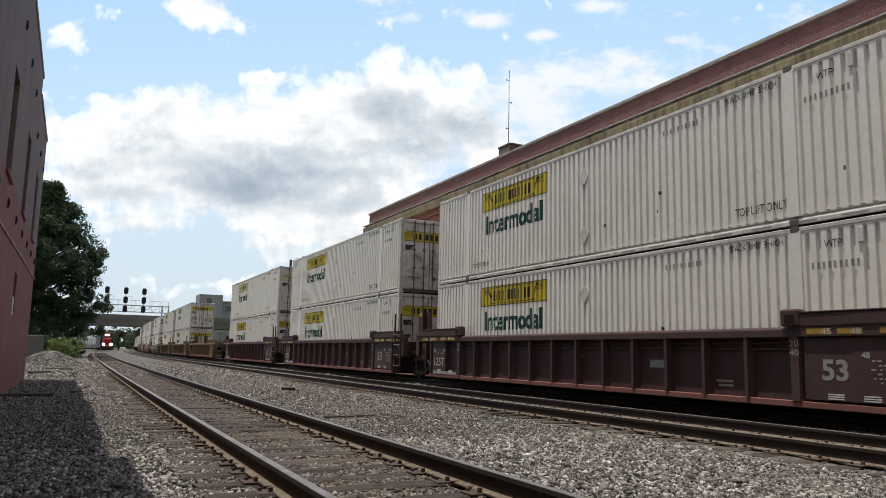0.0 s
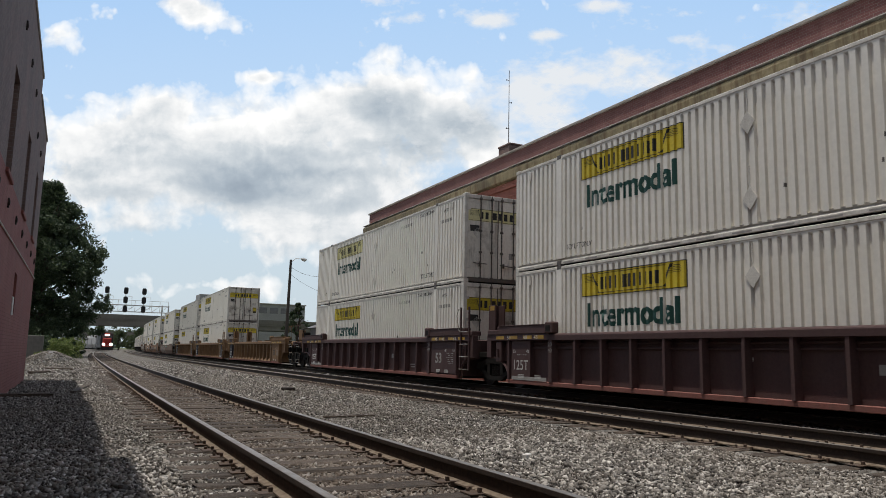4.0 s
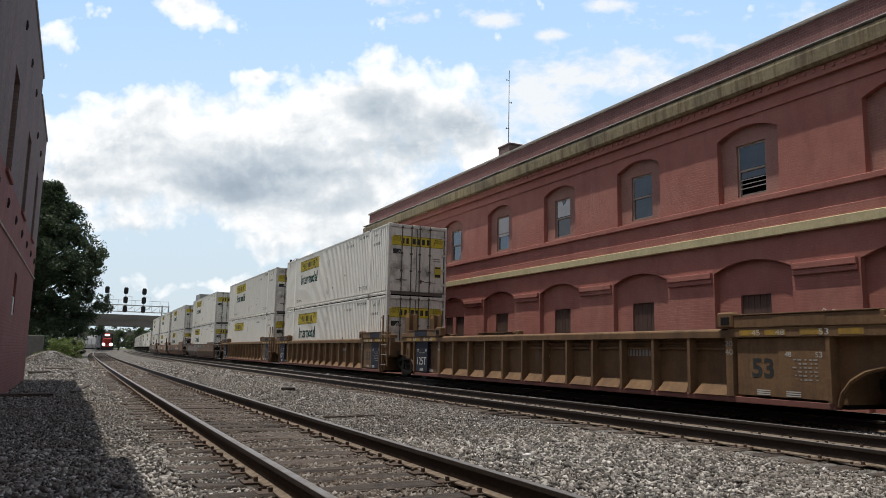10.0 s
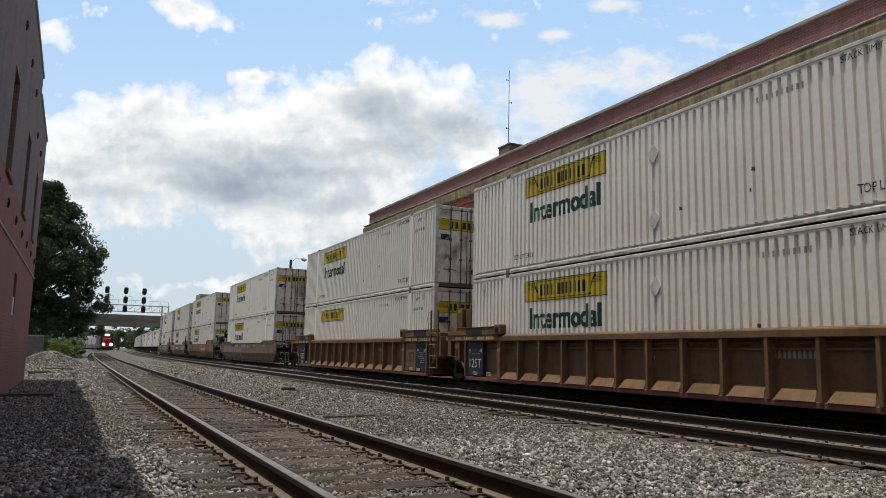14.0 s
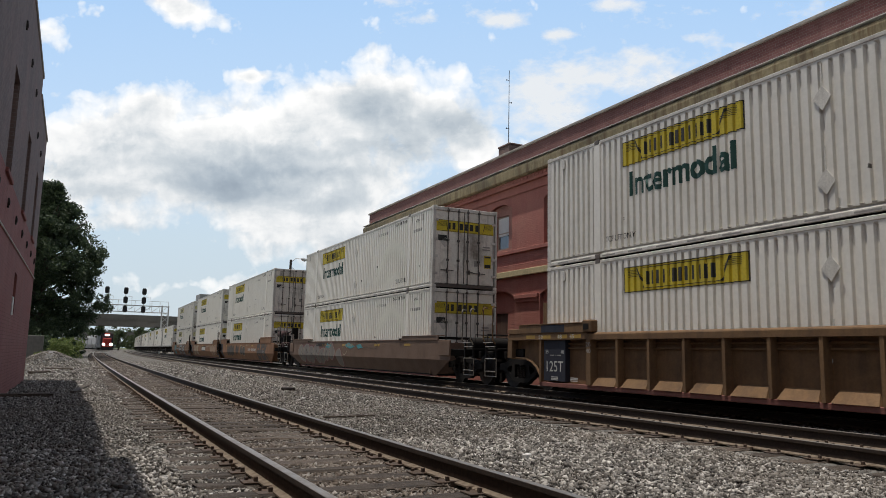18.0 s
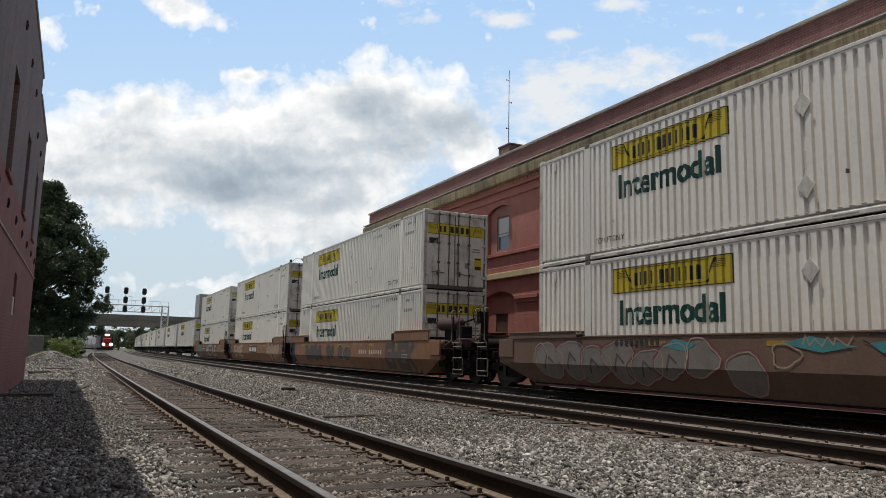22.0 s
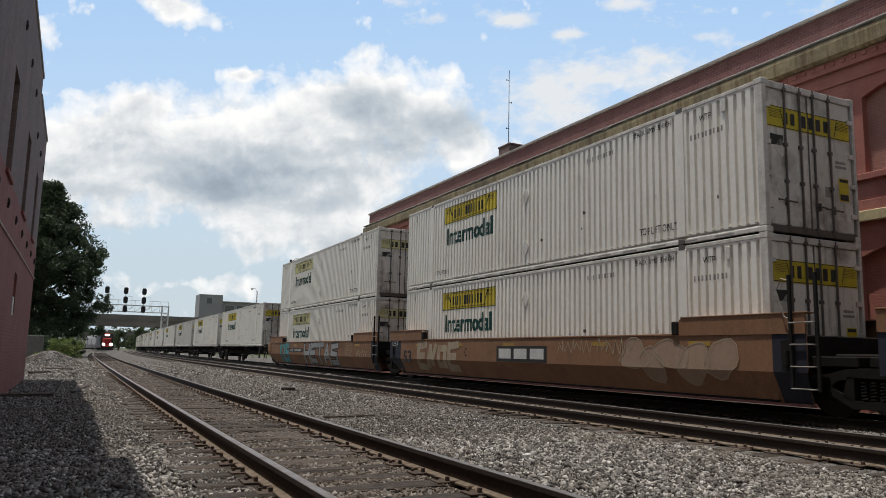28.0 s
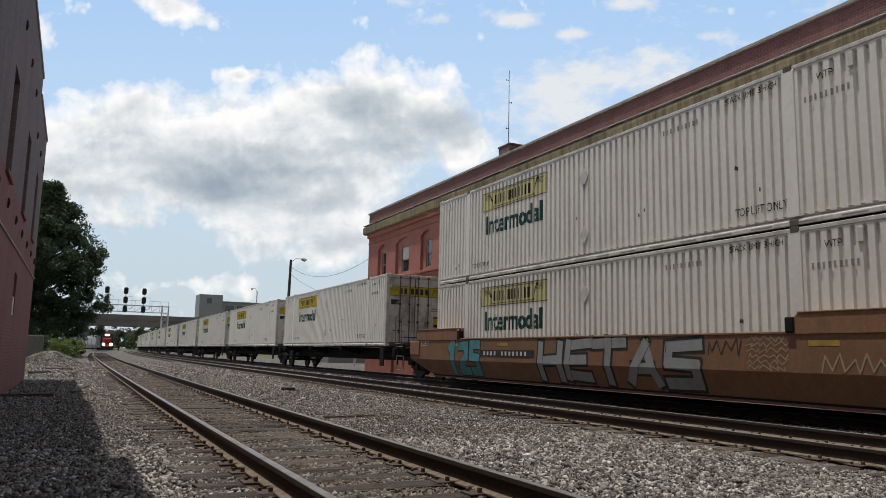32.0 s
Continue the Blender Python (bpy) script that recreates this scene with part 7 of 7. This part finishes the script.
def grow_tree(name, label, x, y, base, height, reach, seed, leaf=0.16, per=90, mat=None, clump_n=170, squash=1.0, trunk_r=0.3):
    rng = random.Random(seed)
    nrng = np.random.default_rng(seed)
    tr = thing(name, label, "tree", at=pose(x, y, base))
    trunk = Mesh()
    pts = [(0, 0, -0.3), (0.1, 0.05, height * 0.2), (0.0, 0.15, height * 0.45), (0.25, 0.0, height * 0.7), (0.1, 0.1, height * 0.9)]
    trunk.tube(pts, [trunk_r * 1.25, trunk_r, trunk_r * 0.75, trunk_r * 0.45, trunk_r * 0.15], 9)
    part("trunk", trunk, MAT_BARK, tr, "dark tree trunk", True)
    clumps = []
    for i in range(15):
        z = height * rng.uniform(0.22, 0.86)
        ang = i * 2.4 + rng.uniform(-0.4, 0.4)
        ln = reach * (0.55 + 0.45 * math.sin(math.pi * min(1, (z / height) * 0.95 + 0.1))) * rng.uniform(0.75, 1.05)
        e = Vector((math.cos(ang) * ln * squash, math.sin(ang) * ln, z + ln * rng.uniform(0.1, 0.45)))
        s = Vector((0.1, 0.1, z * 0.9))
        m = s.lerp(e, 0.5) + Vector((0, 0, 0.2))
        part("limb", Mesh().tube([s, m, e], [trunk_r * 0.35, trunk_r * 0.22, 0.03], 6), MAT_BARK, tr, "", True)
    for i in range(clump_n):
        z = height * (0.13 + 0.87 * rng.random() ** 0.85)
        f = z / height
        rad = reach * (0.62 + 0.5 * math.sin(math.pi * min(1.0, 0.18 + f * 0.62))) * max(0.14, 1 - (max(0, f - 0.5) / 0.5) ** 1.6)
        ang = rng.uniform(0, 6.283)
        rr = rad * math.sqrt(rng.uniform(0.12, 1.0)) * (1 + 0.16 * math.sin(3 * ang + f * 9) + 0.1 * math.sin(f * 23 + ang))
        clumps.append((math.cos(ang) * rr * squash, math.sin(ang) * rr, z, rng.uniform(0.3, 0.75) * reach * 0.24))
    part("crown", leaf_cloud(nrng, clumps, per, leaf, mat or MAT_LEAF, "crown"), mat or MAT_LEAF, tr, "dense leafy crown")
    return tr


grow_tree("tree", "tall dark green broadleaf tree beside the tracks", -3.1, 88.0, -0.2, 17.9, 5.6, 5, 0.15, 130, None, 760, 1.0, 0.42)
grow_tree("tree", "tall dark green broadleaf tree behind the warehouse", -6.5, 98.0, -0.2, 18.5, 4.8, 9, 0.24, 90, None, 170)
grow_tree("tree", "green broadleaf tree beyond the depot", 30.2, 110.0, -0.2, 8.2, 2.2, 12, 0.16, 60, None, 90)
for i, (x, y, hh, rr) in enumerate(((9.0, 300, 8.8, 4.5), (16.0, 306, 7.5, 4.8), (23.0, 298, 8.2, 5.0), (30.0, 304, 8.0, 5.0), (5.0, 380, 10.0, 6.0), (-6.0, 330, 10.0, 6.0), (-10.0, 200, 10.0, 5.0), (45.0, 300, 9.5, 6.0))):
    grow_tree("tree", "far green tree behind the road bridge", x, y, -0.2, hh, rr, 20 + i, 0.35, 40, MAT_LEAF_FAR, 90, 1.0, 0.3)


wood_rng = random.Random(77)
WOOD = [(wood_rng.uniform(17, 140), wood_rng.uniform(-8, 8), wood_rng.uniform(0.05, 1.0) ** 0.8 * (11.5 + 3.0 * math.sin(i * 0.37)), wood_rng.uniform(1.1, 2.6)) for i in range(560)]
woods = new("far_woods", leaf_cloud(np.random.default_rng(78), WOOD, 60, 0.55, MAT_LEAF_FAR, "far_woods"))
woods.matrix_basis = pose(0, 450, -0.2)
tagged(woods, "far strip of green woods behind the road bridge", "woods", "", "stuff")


def bush(x, y, w, hgt, seed, mat, label):
    rng = random.Random(seed)
    cl = [(rng.uniform(-w, w), rng.uniform(-w, w), rng.uniform(0.1, hgt), rng.uniform(0.25, 0.5) * (1 + 0.3 * (w > 1.5))) for _ in range(34 if w < 1.3 else 110)]
    ob = new("bush", leaf_cloud(np.random.default_rng(seed), cl, 60, 0.09, mat, "bush"))
    ob.matrix_basis = pose(x, y, -0.2)
    tagged(ob, label, "bush", "bushes by the tracks")


bush(-0.9, 70, 0.9, 1.5, 3, MAT_LEAF_LIGHT, "yellow-green bush beside the gravel")
bush(0.1, 78, 0.9, 1.7, 4, MAT_LEAF_LIGHT, "yellow-green bush under the tree")
bush(-2.4, 66, 0.8, 1.9, 6, MAT_LEAF, "dark green bush beside a concrete wall")
for i, (bx, by, bw, bh) in enumerate(((-3.6, 92, 2.2, 5.5), (-1.6, 96, 2.0, 4.6), (0.1, 99, 1.4, 3.6), (-5.5, 104, 2.5, 7.0), (-3.0, 84, 1.6, 3.6), (-0.6, 90, 1.2, 2.6))):
    bush(bx, by, bw, bh, 40 + i, MAT_LEAF, "dense dark green undergrowth below the tree")
bush(-1.9, 82, 1.2, 2.6, 8, MAT_LEAF, "dark green bush under the tree")
bush(-1.35, 52, 0.45, 0.5, 10, MAT_LEAF_LIGHT, "low yellow-green weeds by the gravel heap")

piece("retaining_wall", Mesh().bevel_box(-5.5, -1.75, 60, 60.4, -0.3, 1.6, 0.02), MAT_CONCRETE, "grey concrete retaining wall under the tree", "wall")


MAT_HEAP = paint("pale_grey_gravel", (0.24, 0.235, 0.225), (0.16, 0.15, 0.14), 0.5, 0.95, 8.0, 0, 0.02)


def gravel_heap():
    rng = np.random.default_rng(3)
    m = Mesh()
    n, k = 40, 16
    for j in range(k + 1):
        r = j / k
        for i in range(n):
            a = 6.28319 * i / n
            hgt = 0.78 * (0.5 + 0.5 * math.cos(3.14159 * r)) * (1 + 0.08 * math.sin(3 * a)) + 0.04 * noise.noise(Vector((r * 6, a * 2, 0)))
            m.v.append((2.25 * r * math.cos(a) * (1 + 0.1 * math.sin(2 * a)), 2.0 * r * math.sin(a), hgt - 0.03 * (r > 0.98)))
    for j in range(k):
        for i in range(n):
            m.f.append((j * n + i, j * n + (i + 1) % n, (j + 1) * n + (i + 1) % n, (j + 1) * n + i))
    ob = piece("gravel_heap", m, MAT_HEAP, "low heap of grey gravel beside the track", "gravel heap", kind="stuff", smooth=True)
    ob.matrix_basis = pose(-0.95, 45.5, -0.21)
    c = 9000
    r = np.sqrt(rng.uniform(0, 1, c))
    a = rng.uniform(0, 6.283, c)
    x, y = 2.3 * r * np.cos(a), 2.1 * r * np.sin(a)
    z = 0.80 * (0.5 + 0.5 * np.cos(3.14159 * r))
    v, t = stones(rng, x - 0.95, y + 45.5, z - 0.2, 0.05 * rng.uniform(0.6, 1.4, c), *OCT)
    tagged(new("gravel", raw_mesh("gravel", v, t, MAT_STONE)), "loose grey stones on a gravel heap", "gravel", "", "stuff")


gravel_heap()


def litter(name, x, y, rz, size, mat, label, tilt=0.0):
    ob = new(name, Mesh().bevel_box(-size[0] / 2, size[0] / 2, -size[1] / 2, size[1] / 2, 0, size[2], min(size) * 0.2).data(name, mat))
    ob.matrix_basis = pose(x, y, -0.185, tilt, 0, rz)
    tagged(ob, label, name.replace("_", " "))


litter("plank", -0.4, 38.8, 2, (1.15, 0.16, 0.08), MAT_TIE, "weathered wooden plank lying on gravel")
litter("plank", -0.75, 18.3, 3, (1.0, 0.16, 0.07), MAT_TIE, "dark wooden plank lying in shade beside the warehouse")
litter("plank", 0.32, 21.5, 84, (3.6, 0.14, 0.05), MAT_TIE, "old plank on gravel at the shadow's edge", 0.6)
litter("plank", -1.0, 33.0, 60, (1.2, 0.2, 0.12), MAT_TIE, "dark timber beside the warehouse corner")
litter("wood_splinter", 4.3, 12.15, 8, (0.95, 0.05, 0.03), MAT_TIE, "dark wood splinter lying on ballast")
litter("steel_scrap", 5.45, 20.5, 20, (0.34, 0.2, 0.09), MAT_RAIL, "rusty steel scrap lying on ballast")
litter("paper_scrap", 4.9, 17.1, 40, (0.13, 0.09, 0.02), MAT_FLASH, "white paper scrap on ballast")
litter("metal_can", 4.45, 6.9, 30, (0.12, 0.06, 0.05), MAT_FLASH, "crushed bright can on ballast")


def overpass():
    br = thing("road_bridge", "grey concrete road bridge crossing over the tracks", "bridge", at=pose(0, 190, 0))
    part("deck", Mesh().box(-30, 95, 0, 9, 7.0, 7.5), MAT_CONCRETE, br)
    for y in (0.2, 2.9, 5.6, 8.3):
        part("girder", Mesh().box(-30, 95, y, y + 0.4, 5.9, 7.0), MAT_CONCRETE, br)
    for y in (-0.1, 8.7):
        part("barrier", Mesh().box(-30, 95, y, y + 0.3, 7.5, 8.55), MAT_CONCRETE, br)
    for x in (-12, 24.0, 42.0, 60.0):
        part("pier", Mesh().bevel_box(x - 0.5, x + 0.5, 1, 8, -0.3, 5.9, 0.05), MAT_CONCRETE, br)
    far = thing("road_bridge", "far grey road bridge beyond the railway yard", "bridge", at=pose(0, 335, 0))
    part("deck", Mesh().box(-40, 120, 0, 9, 5.3, 7.3), MAT_CONCRETE, far)
    for x in (-10.0, 26.0):
        part("pier", Mesh().bevel_box(x - 0.6, x + 0.6, 1, 8, -0.3, 5.3, 0.05), MAT_CONCRETE, far)


overpass()


def signal_bridge():
    sb = thing("signal_bridge", "galvanised lattice signal bridge with black signal heads", "signal bridge", at=pose(0, 150, 0))
    x0, x1, z0, z1 = -3.0, 15.9, 7.5, 8.7
    for z in (z0, z1):
        for y in (-0.5, 0.5):
            part("chord", Mesh().tube([(x0, y, z), (x1, y, z)], 0.07, 6), MAT_GALV, sb)
    n = 13
    for i in range(n):
        a, b = x0 + (x1 - x0) * i / n, x0 + (x1 - x0) * (i + 1) / n
        part("brace", Mesh().tube([(a, -0.5, z0), (b, -0.5, z1)], 0.04, 5), MAT_GALV, sb)
        part("post", Mesh().tube([(b, -0.5, z0), (b, -0.5, z1 + 0.9)], 0.035, 5), MAT_GALV, sb)
    part("handrail", Mesh().tube([(x0, -0.5, z1 + 0.9), (x1, -0.5, z1 + 0.9)], 0.035, 5), MAT_GALV, sb)
    for cx in (14.9, -2.6):
        for dx in (0.0, 1.15):
            for y in (-0.5, 0.5):
                part("leg", Mesh().tube([(cx + dx, y, -0.3), (cx + dx, y, 8.9)], 0.08, 6), MAT_GALV, sb)
        for i in range(7):
            part("brace", Mesh().tube([(cx, -0.5, 0.2 + 1.1 * i), (cx + 1.15, -0.5, 1.3 + 1.1 * i)], 0.045, 5), MAT_GALV, sb)
            part("brace", Mesh().tube([(cx + 1.15, -0.5, 0.2 + 1.1 * i), (cx, -0.5, 1.3 + 1.1 * i)], 0.045, 5), MAT_GALV, sb)
    for x in (5.15, 8.35, 11.5):
        mast = part("mast", Mesh().tube([(x, -0.75, 7.3), (x, -0.75, 11.8)], 0.06, 6), MAT_GALV, sb)
        part("cage", Mesh().tube([(x + 0.3, -0.7, 8.0), (x + 1.1, -0.7, 8.0), (x + 1.1, -0.7, 10.3), (x + 0.3, -0.7, 10.3)], 0.035, 5), MAT_GALV, mast)
        for z in (7.95, 9.62, 11.3):
            part("signal_head", Mesh().prism([(x - 0.38, z - 0.45), (x - 0.38, z + 0.42), (x - 0.22, z + 0.62), (x + 0.22, z + 0.62), (x + 0.38, z + 0.42), (x + 0.38, z - 0.45), (x + 0.2, z - 0.6), (x - 0.2, z - 0.6)], "y", -1.0, -0.82), MAT_SIGNAL, mast, "black signal head")


signal_bridge()


def locomotive():
    y, x = 212.0, 8.35
    lo = thing("locomotive", "dark locomotive with lit headlights standing on the track", "locomotive", at=pose(x, y, 0, 0, 0, 2.0))
    part("frame", Mesh().bevel_box(-1.5, 1.5, 0, 21, 0.75, 1.35, 0.05), MAT_LOCO, lo)
    part("nose", Mesh().bevel_box(-1.0, 1.0, 0.5, 2.4, 1.35, 3.25, 0.15), MAT_LOCO_RED_GLOW, lo, "low nose, red with the headlight glow painted in")
    cb = part("cab", Mesh().bevel_box(-1.5, 1.5, 2.2, 5.0, 1.35, 4.55, 0.12), MAT_LOCO, lo)
    for sx in (-1, 1):
        part("windshield", Mesh().box(sx * 0.75 - 0.5, sx * 0.75 + 0.5, 2.19, 2.21, 3.35, 4.05), MAT_GLASS, cb)
    part("hood", Mesh().bevel_box(-1.05, 1.05, 5.0, 20.5, 1.35, 4.45, 0.1), MAT_LOCO, lo)
    part("pilot", Mesh().prism([(-1.45, 0.15), (1.45, 0.15), (1.5, 1.0), (-1.5, 1.0)], "y", -0.1, 0.15), MAT_LOCO, lo)
    part("number_board", Mesh().bevel_box(-0.7, 0.7, 2.05, 2.2, 4.32, 4.6, 0.02), MAT_LOCO_RED_GLOW, lo)
    part("anticlimber", Mesh().bevel_box(-1.2, 1.2, -0.3, 0.0, 1.0, 1.3, 0.03), MAT_LOCO_RED_GLOW, lo, "anticlimber, red with the headlight glow painted in")
    # Lamp discs are drawn oversized to take in the headlights' glare.
    for px, pz, r in ((-0.24, 4.05, 0.22), (0.24, 4.05, 0.22), (-0.9, 1.62, 0.28), (0.9, 1.62, 0.28)):
        hb = part("lamp_housing", Mesh().disc((px, 2.1 if pz > 3 else -0.05, pz), "y", r + 0.07, 0.2, 14), MAT_LOCO, lo)
        part("headlight", Mesh().disc((px, 1.98 if pz > 3 else -0.17, pz), "y", r, 0.03, 14), MAT_HEADLIGHT, hb, "lit headlight")
    for yc in (3.6, 17.4):
        part("bogie", Mesh().bevel_box(-1.2, 1.2, yc - 2.0, yc + 2.0, 0.2, 0.75, 0.05), MAT_BLACK, lo)
        for d in (-1.6, 0, 1.6):
            part("wheelset", Mesh().disc((-0.75, yc + d, 0.5), "x", 0.5, 0.13, 18).disc((0.75, yc + d, 0.5), "x", 0.5, 0.13, 18).tube([(-0.75, yc + d, 0.5), (0.75, yc + d, 0.5)], 0.08, 8), MAT_WHEEL, lo)
    first = None
    hx, hy, ang = 7.75, 236.0, 2.6
    for i in range(9):
        if first is None:
            hp = thing("hopper_car", "light grey covered hopper car behind the locomotive", "hopper car", "standing hopper cars")
            part("body", Mesh().prism([(-1.45, 1.6), (-1.5, 3.6), (-1.2, 4.4), (1.2, 4.4), (1.5, 3.6), (1.45, 1.6)], "y", 0.6, 15.0), MAT_HOPPER, hp)
            for d in (2.2, 5.9, 9.6, 13.3):
                part("chute", Mesh().prism([(d - 1.6, 1.6), (d + 1.6, 1.6), (d + 0.4, 0.5), (d - 0.4, 0.5)], "x", -1.2, 1.2), MAT_HOPPER, hp)
            part("sill", Mesh().box(-0.3, 0.3, 0.0, 15.6, 0.9, 1.2), MAT_BLACK, hp)
            for d in (1.6, 14.0):
                part("bogie", Mesh().bevel_box(-1.1, 1.1, d - 1.2, d + 1.2, 0.12, 0.8, 0.05), MAT_BLACK, hp)
            first = hp
            hp.matrix_basis = pose(hx, hy, 0, 0, 0, ang)
        else:
            copy_thing(first, pose(hx, hy, 0, 0, 0, ang))
        hx -= math.sin(radians(ang)) * 16.2
        hy += math.cos(radians(ang)) * 16.2
        ang = min(5.0, ang + 0.35)


locomotive()


def far_building():
    b = thing("office_building", "pale grey flat-roofed building with a stair tower", "building", at=pose(0, 232, 0))
    part("tower", Mesh().bevel_box(33.4, 40.2, 0, 8, -0.3, 17.3, 0.05), MAT_BLDG, b)
    part("wall", Mesh().bevel_box(40.2, 66, 0.6, 14, -0.3, 15.2, 0.05), MAT_BLDG, b)
    part("roof", Mesh().box(40.1, 66.3, 0.3, 14.2, 15.2, 15.5), MAT_CAP, b)
    part("window", Mesh().box(35.6, 37.0, -0.03, -0.005, 14.6, 16.2), MAT_GLASS, b, "dark window")
    for i in range(7):
        part("window", Mesh().box(41.2 + 3.4 * i, 43.7 + 3.4 * i, 0.57, 0.595, 12.4, 14.2), MAT_GLASS, b, "dark window")


far_building()


def house():
    h = thing("house", "low grey house with a shingled hip roof", "house", at=pose(0, 75, 0))
    part("wall", Mesh().box(24.0, 33.0, 0, 7, -0.3, 3.5), MAT_HOUSE, h)
    part("roof", Mesh().add([(23.6, -0.4, 3.5), (33.4, -0.4, 3.5), (33.4, 7.4, 3.5), (23.6, 7.4, 3.5), (26.6, 3.5, 4.9), (30.4, 3.5, 4.9)], [(0, 1, 5, 4), (1, 2, 5), (2, 3, 4, 5), (3, 0, 4), (3, 2, 1, 0)]), MAT_SHINGLE, h, "grey shingled hip roof")
    part("window", Mesh().box(25.2, 26.0, -0.02, -0.004, 1.2, 2.4), MAT_GLASS, h)
    part("window", Mesh().box(27.4, 28.2, -0.02, -0.004, 1.2, 2.4), MAT_GLASS, h)


house()


def street_lamp(x, y, top, arm, r, label, mat, sag=0.15):
    la = thing("street_lamp", label, "street lamp", "street lamps", at=pose(x, y, -0.22))
    part("pole", Mesh().tube([(-0.12, 0, 0), (0, 0, top)], [r * 1.3, r * 0.8], 10), mat, la, "", True)
    part("arm", Mesh().tube([(0, 0, top - 0.25), (arm * 0.4, 0, top + sag), (arm, 0, top + sag)], 0.035, 6), MAT_GALV, la, "", True)
    part("lamp_head", Mesh().tube([(arm * 0.85, 0, top + sag), (arm * 1.0, 0, top + sag - 0.02), (arm * 1.2, 0, top + sag - 0.08), (arm * 1.35, 0, top + sag)], [0.06, 0.16, 0.17, 0.05], 8), MAT_GALV, la, "grey cobra lamp head", True)
    return la


street_lamp(18.25, 70.0, 9.8, 1.15, 0.14, "dark wooden pole with a grey cobra lamp head", MAT_POLE)
street_lamp(23.9, 110.0, 9.7, -0.7, 0.09, "slender grey steel street lamp", MAT_GALV, 0.4)
street_lamp(21.6, 60.0, 5.0, 0.75, 0.07, "short grey pole with a lifted lamp arm", MAT_GALV, 0.75)


def wire(a, b, sag, r=0.012):
    a, b = Vector(a), Vector(b)
    pts = [a.lerp(b, i / 12) - Vector((0, 0, sag * 4 * (i / 12) * (1 - i / 12))) for i in range(13)]
    piece("overhead_wire", Mesh().tube(pts, r, 5), MAT_BLACK, "thin black overhead wire", "wire", "overhead wires", "thing")


wire((18.25, 70.0, 8.9), (16.6, 43.9, 6.9), 1.1)
wire((18.25, 70.0, 8.2), (22.3, 60.0, 5.9), 0.9)
wire((22.3, 60.0, 5.8), (16.6, 43.9, 5.3), 0.5)

ch = thing("chimney", "dark brick chimney on the depot roof", "chimney", at=pose(18.4, 29.6, 8.40))
part("stack", Mesh().bevel_box(-0.7, 0.7, -0.5, 0.5, 0, 2.35, 0.02), MAT_LEFT_UP, ch)
part("cap", Mesh().bevel_box(-0.73, 0.73, -0.53, 0.53, 2.35, 2.44, 0.02), MAT_LEFT_UP, ch)
an = thing("antenna_mast", "thin steel antenna mast with short side arms on the depot roof", "antenna", at=pose(17.9, 29.5, 8.45))
part("mast", Mesh().tube([(0, 0, 0), (0, 0, 6.1)], [0.028, 0.015], 6), MAT_POLE, an)
for z, s in ((3.2, -1), (4.5, 1), (5.6, -1)):
    part("side_arm", Mesh().tube([(0, 0, z), (s * 0.14, 0, z)], 0.012, 5).bevel_box(s * 0.13 - 0.02, s * 0.13 + 0.02, -0.02, 0.02, z - 0.03, z + 0.03, 0.005), MAT_POLE, an)


def motions():
    for ob, u, z, x in MOVERS:
        walk(ob, [(t, lane(x, u - roll_on(t), z)) for t in [0.5 * i for i in range(65)]])
    for w in WHEELS:
        y = w.location.y
        walk(w, [(0.1 * i, pose(0, y, 0.46, math.degrees(roll_on(0.1 * i) / 0.46))) for i in range(321)])
    # drifting clouds
    walk(SKY, [(0.0, pose(0, 0, EYE, 0, 0, -1.0)), (32.0, pose(0, 0, EYE, 0, 0, 1.0))])
    walk(WISPS, [(0.0, pose(0, 0, EYE, 0, 0, 1.2)), (32.0, pose(0, 0, EYE, 0, 0, -1.2))])


motions()
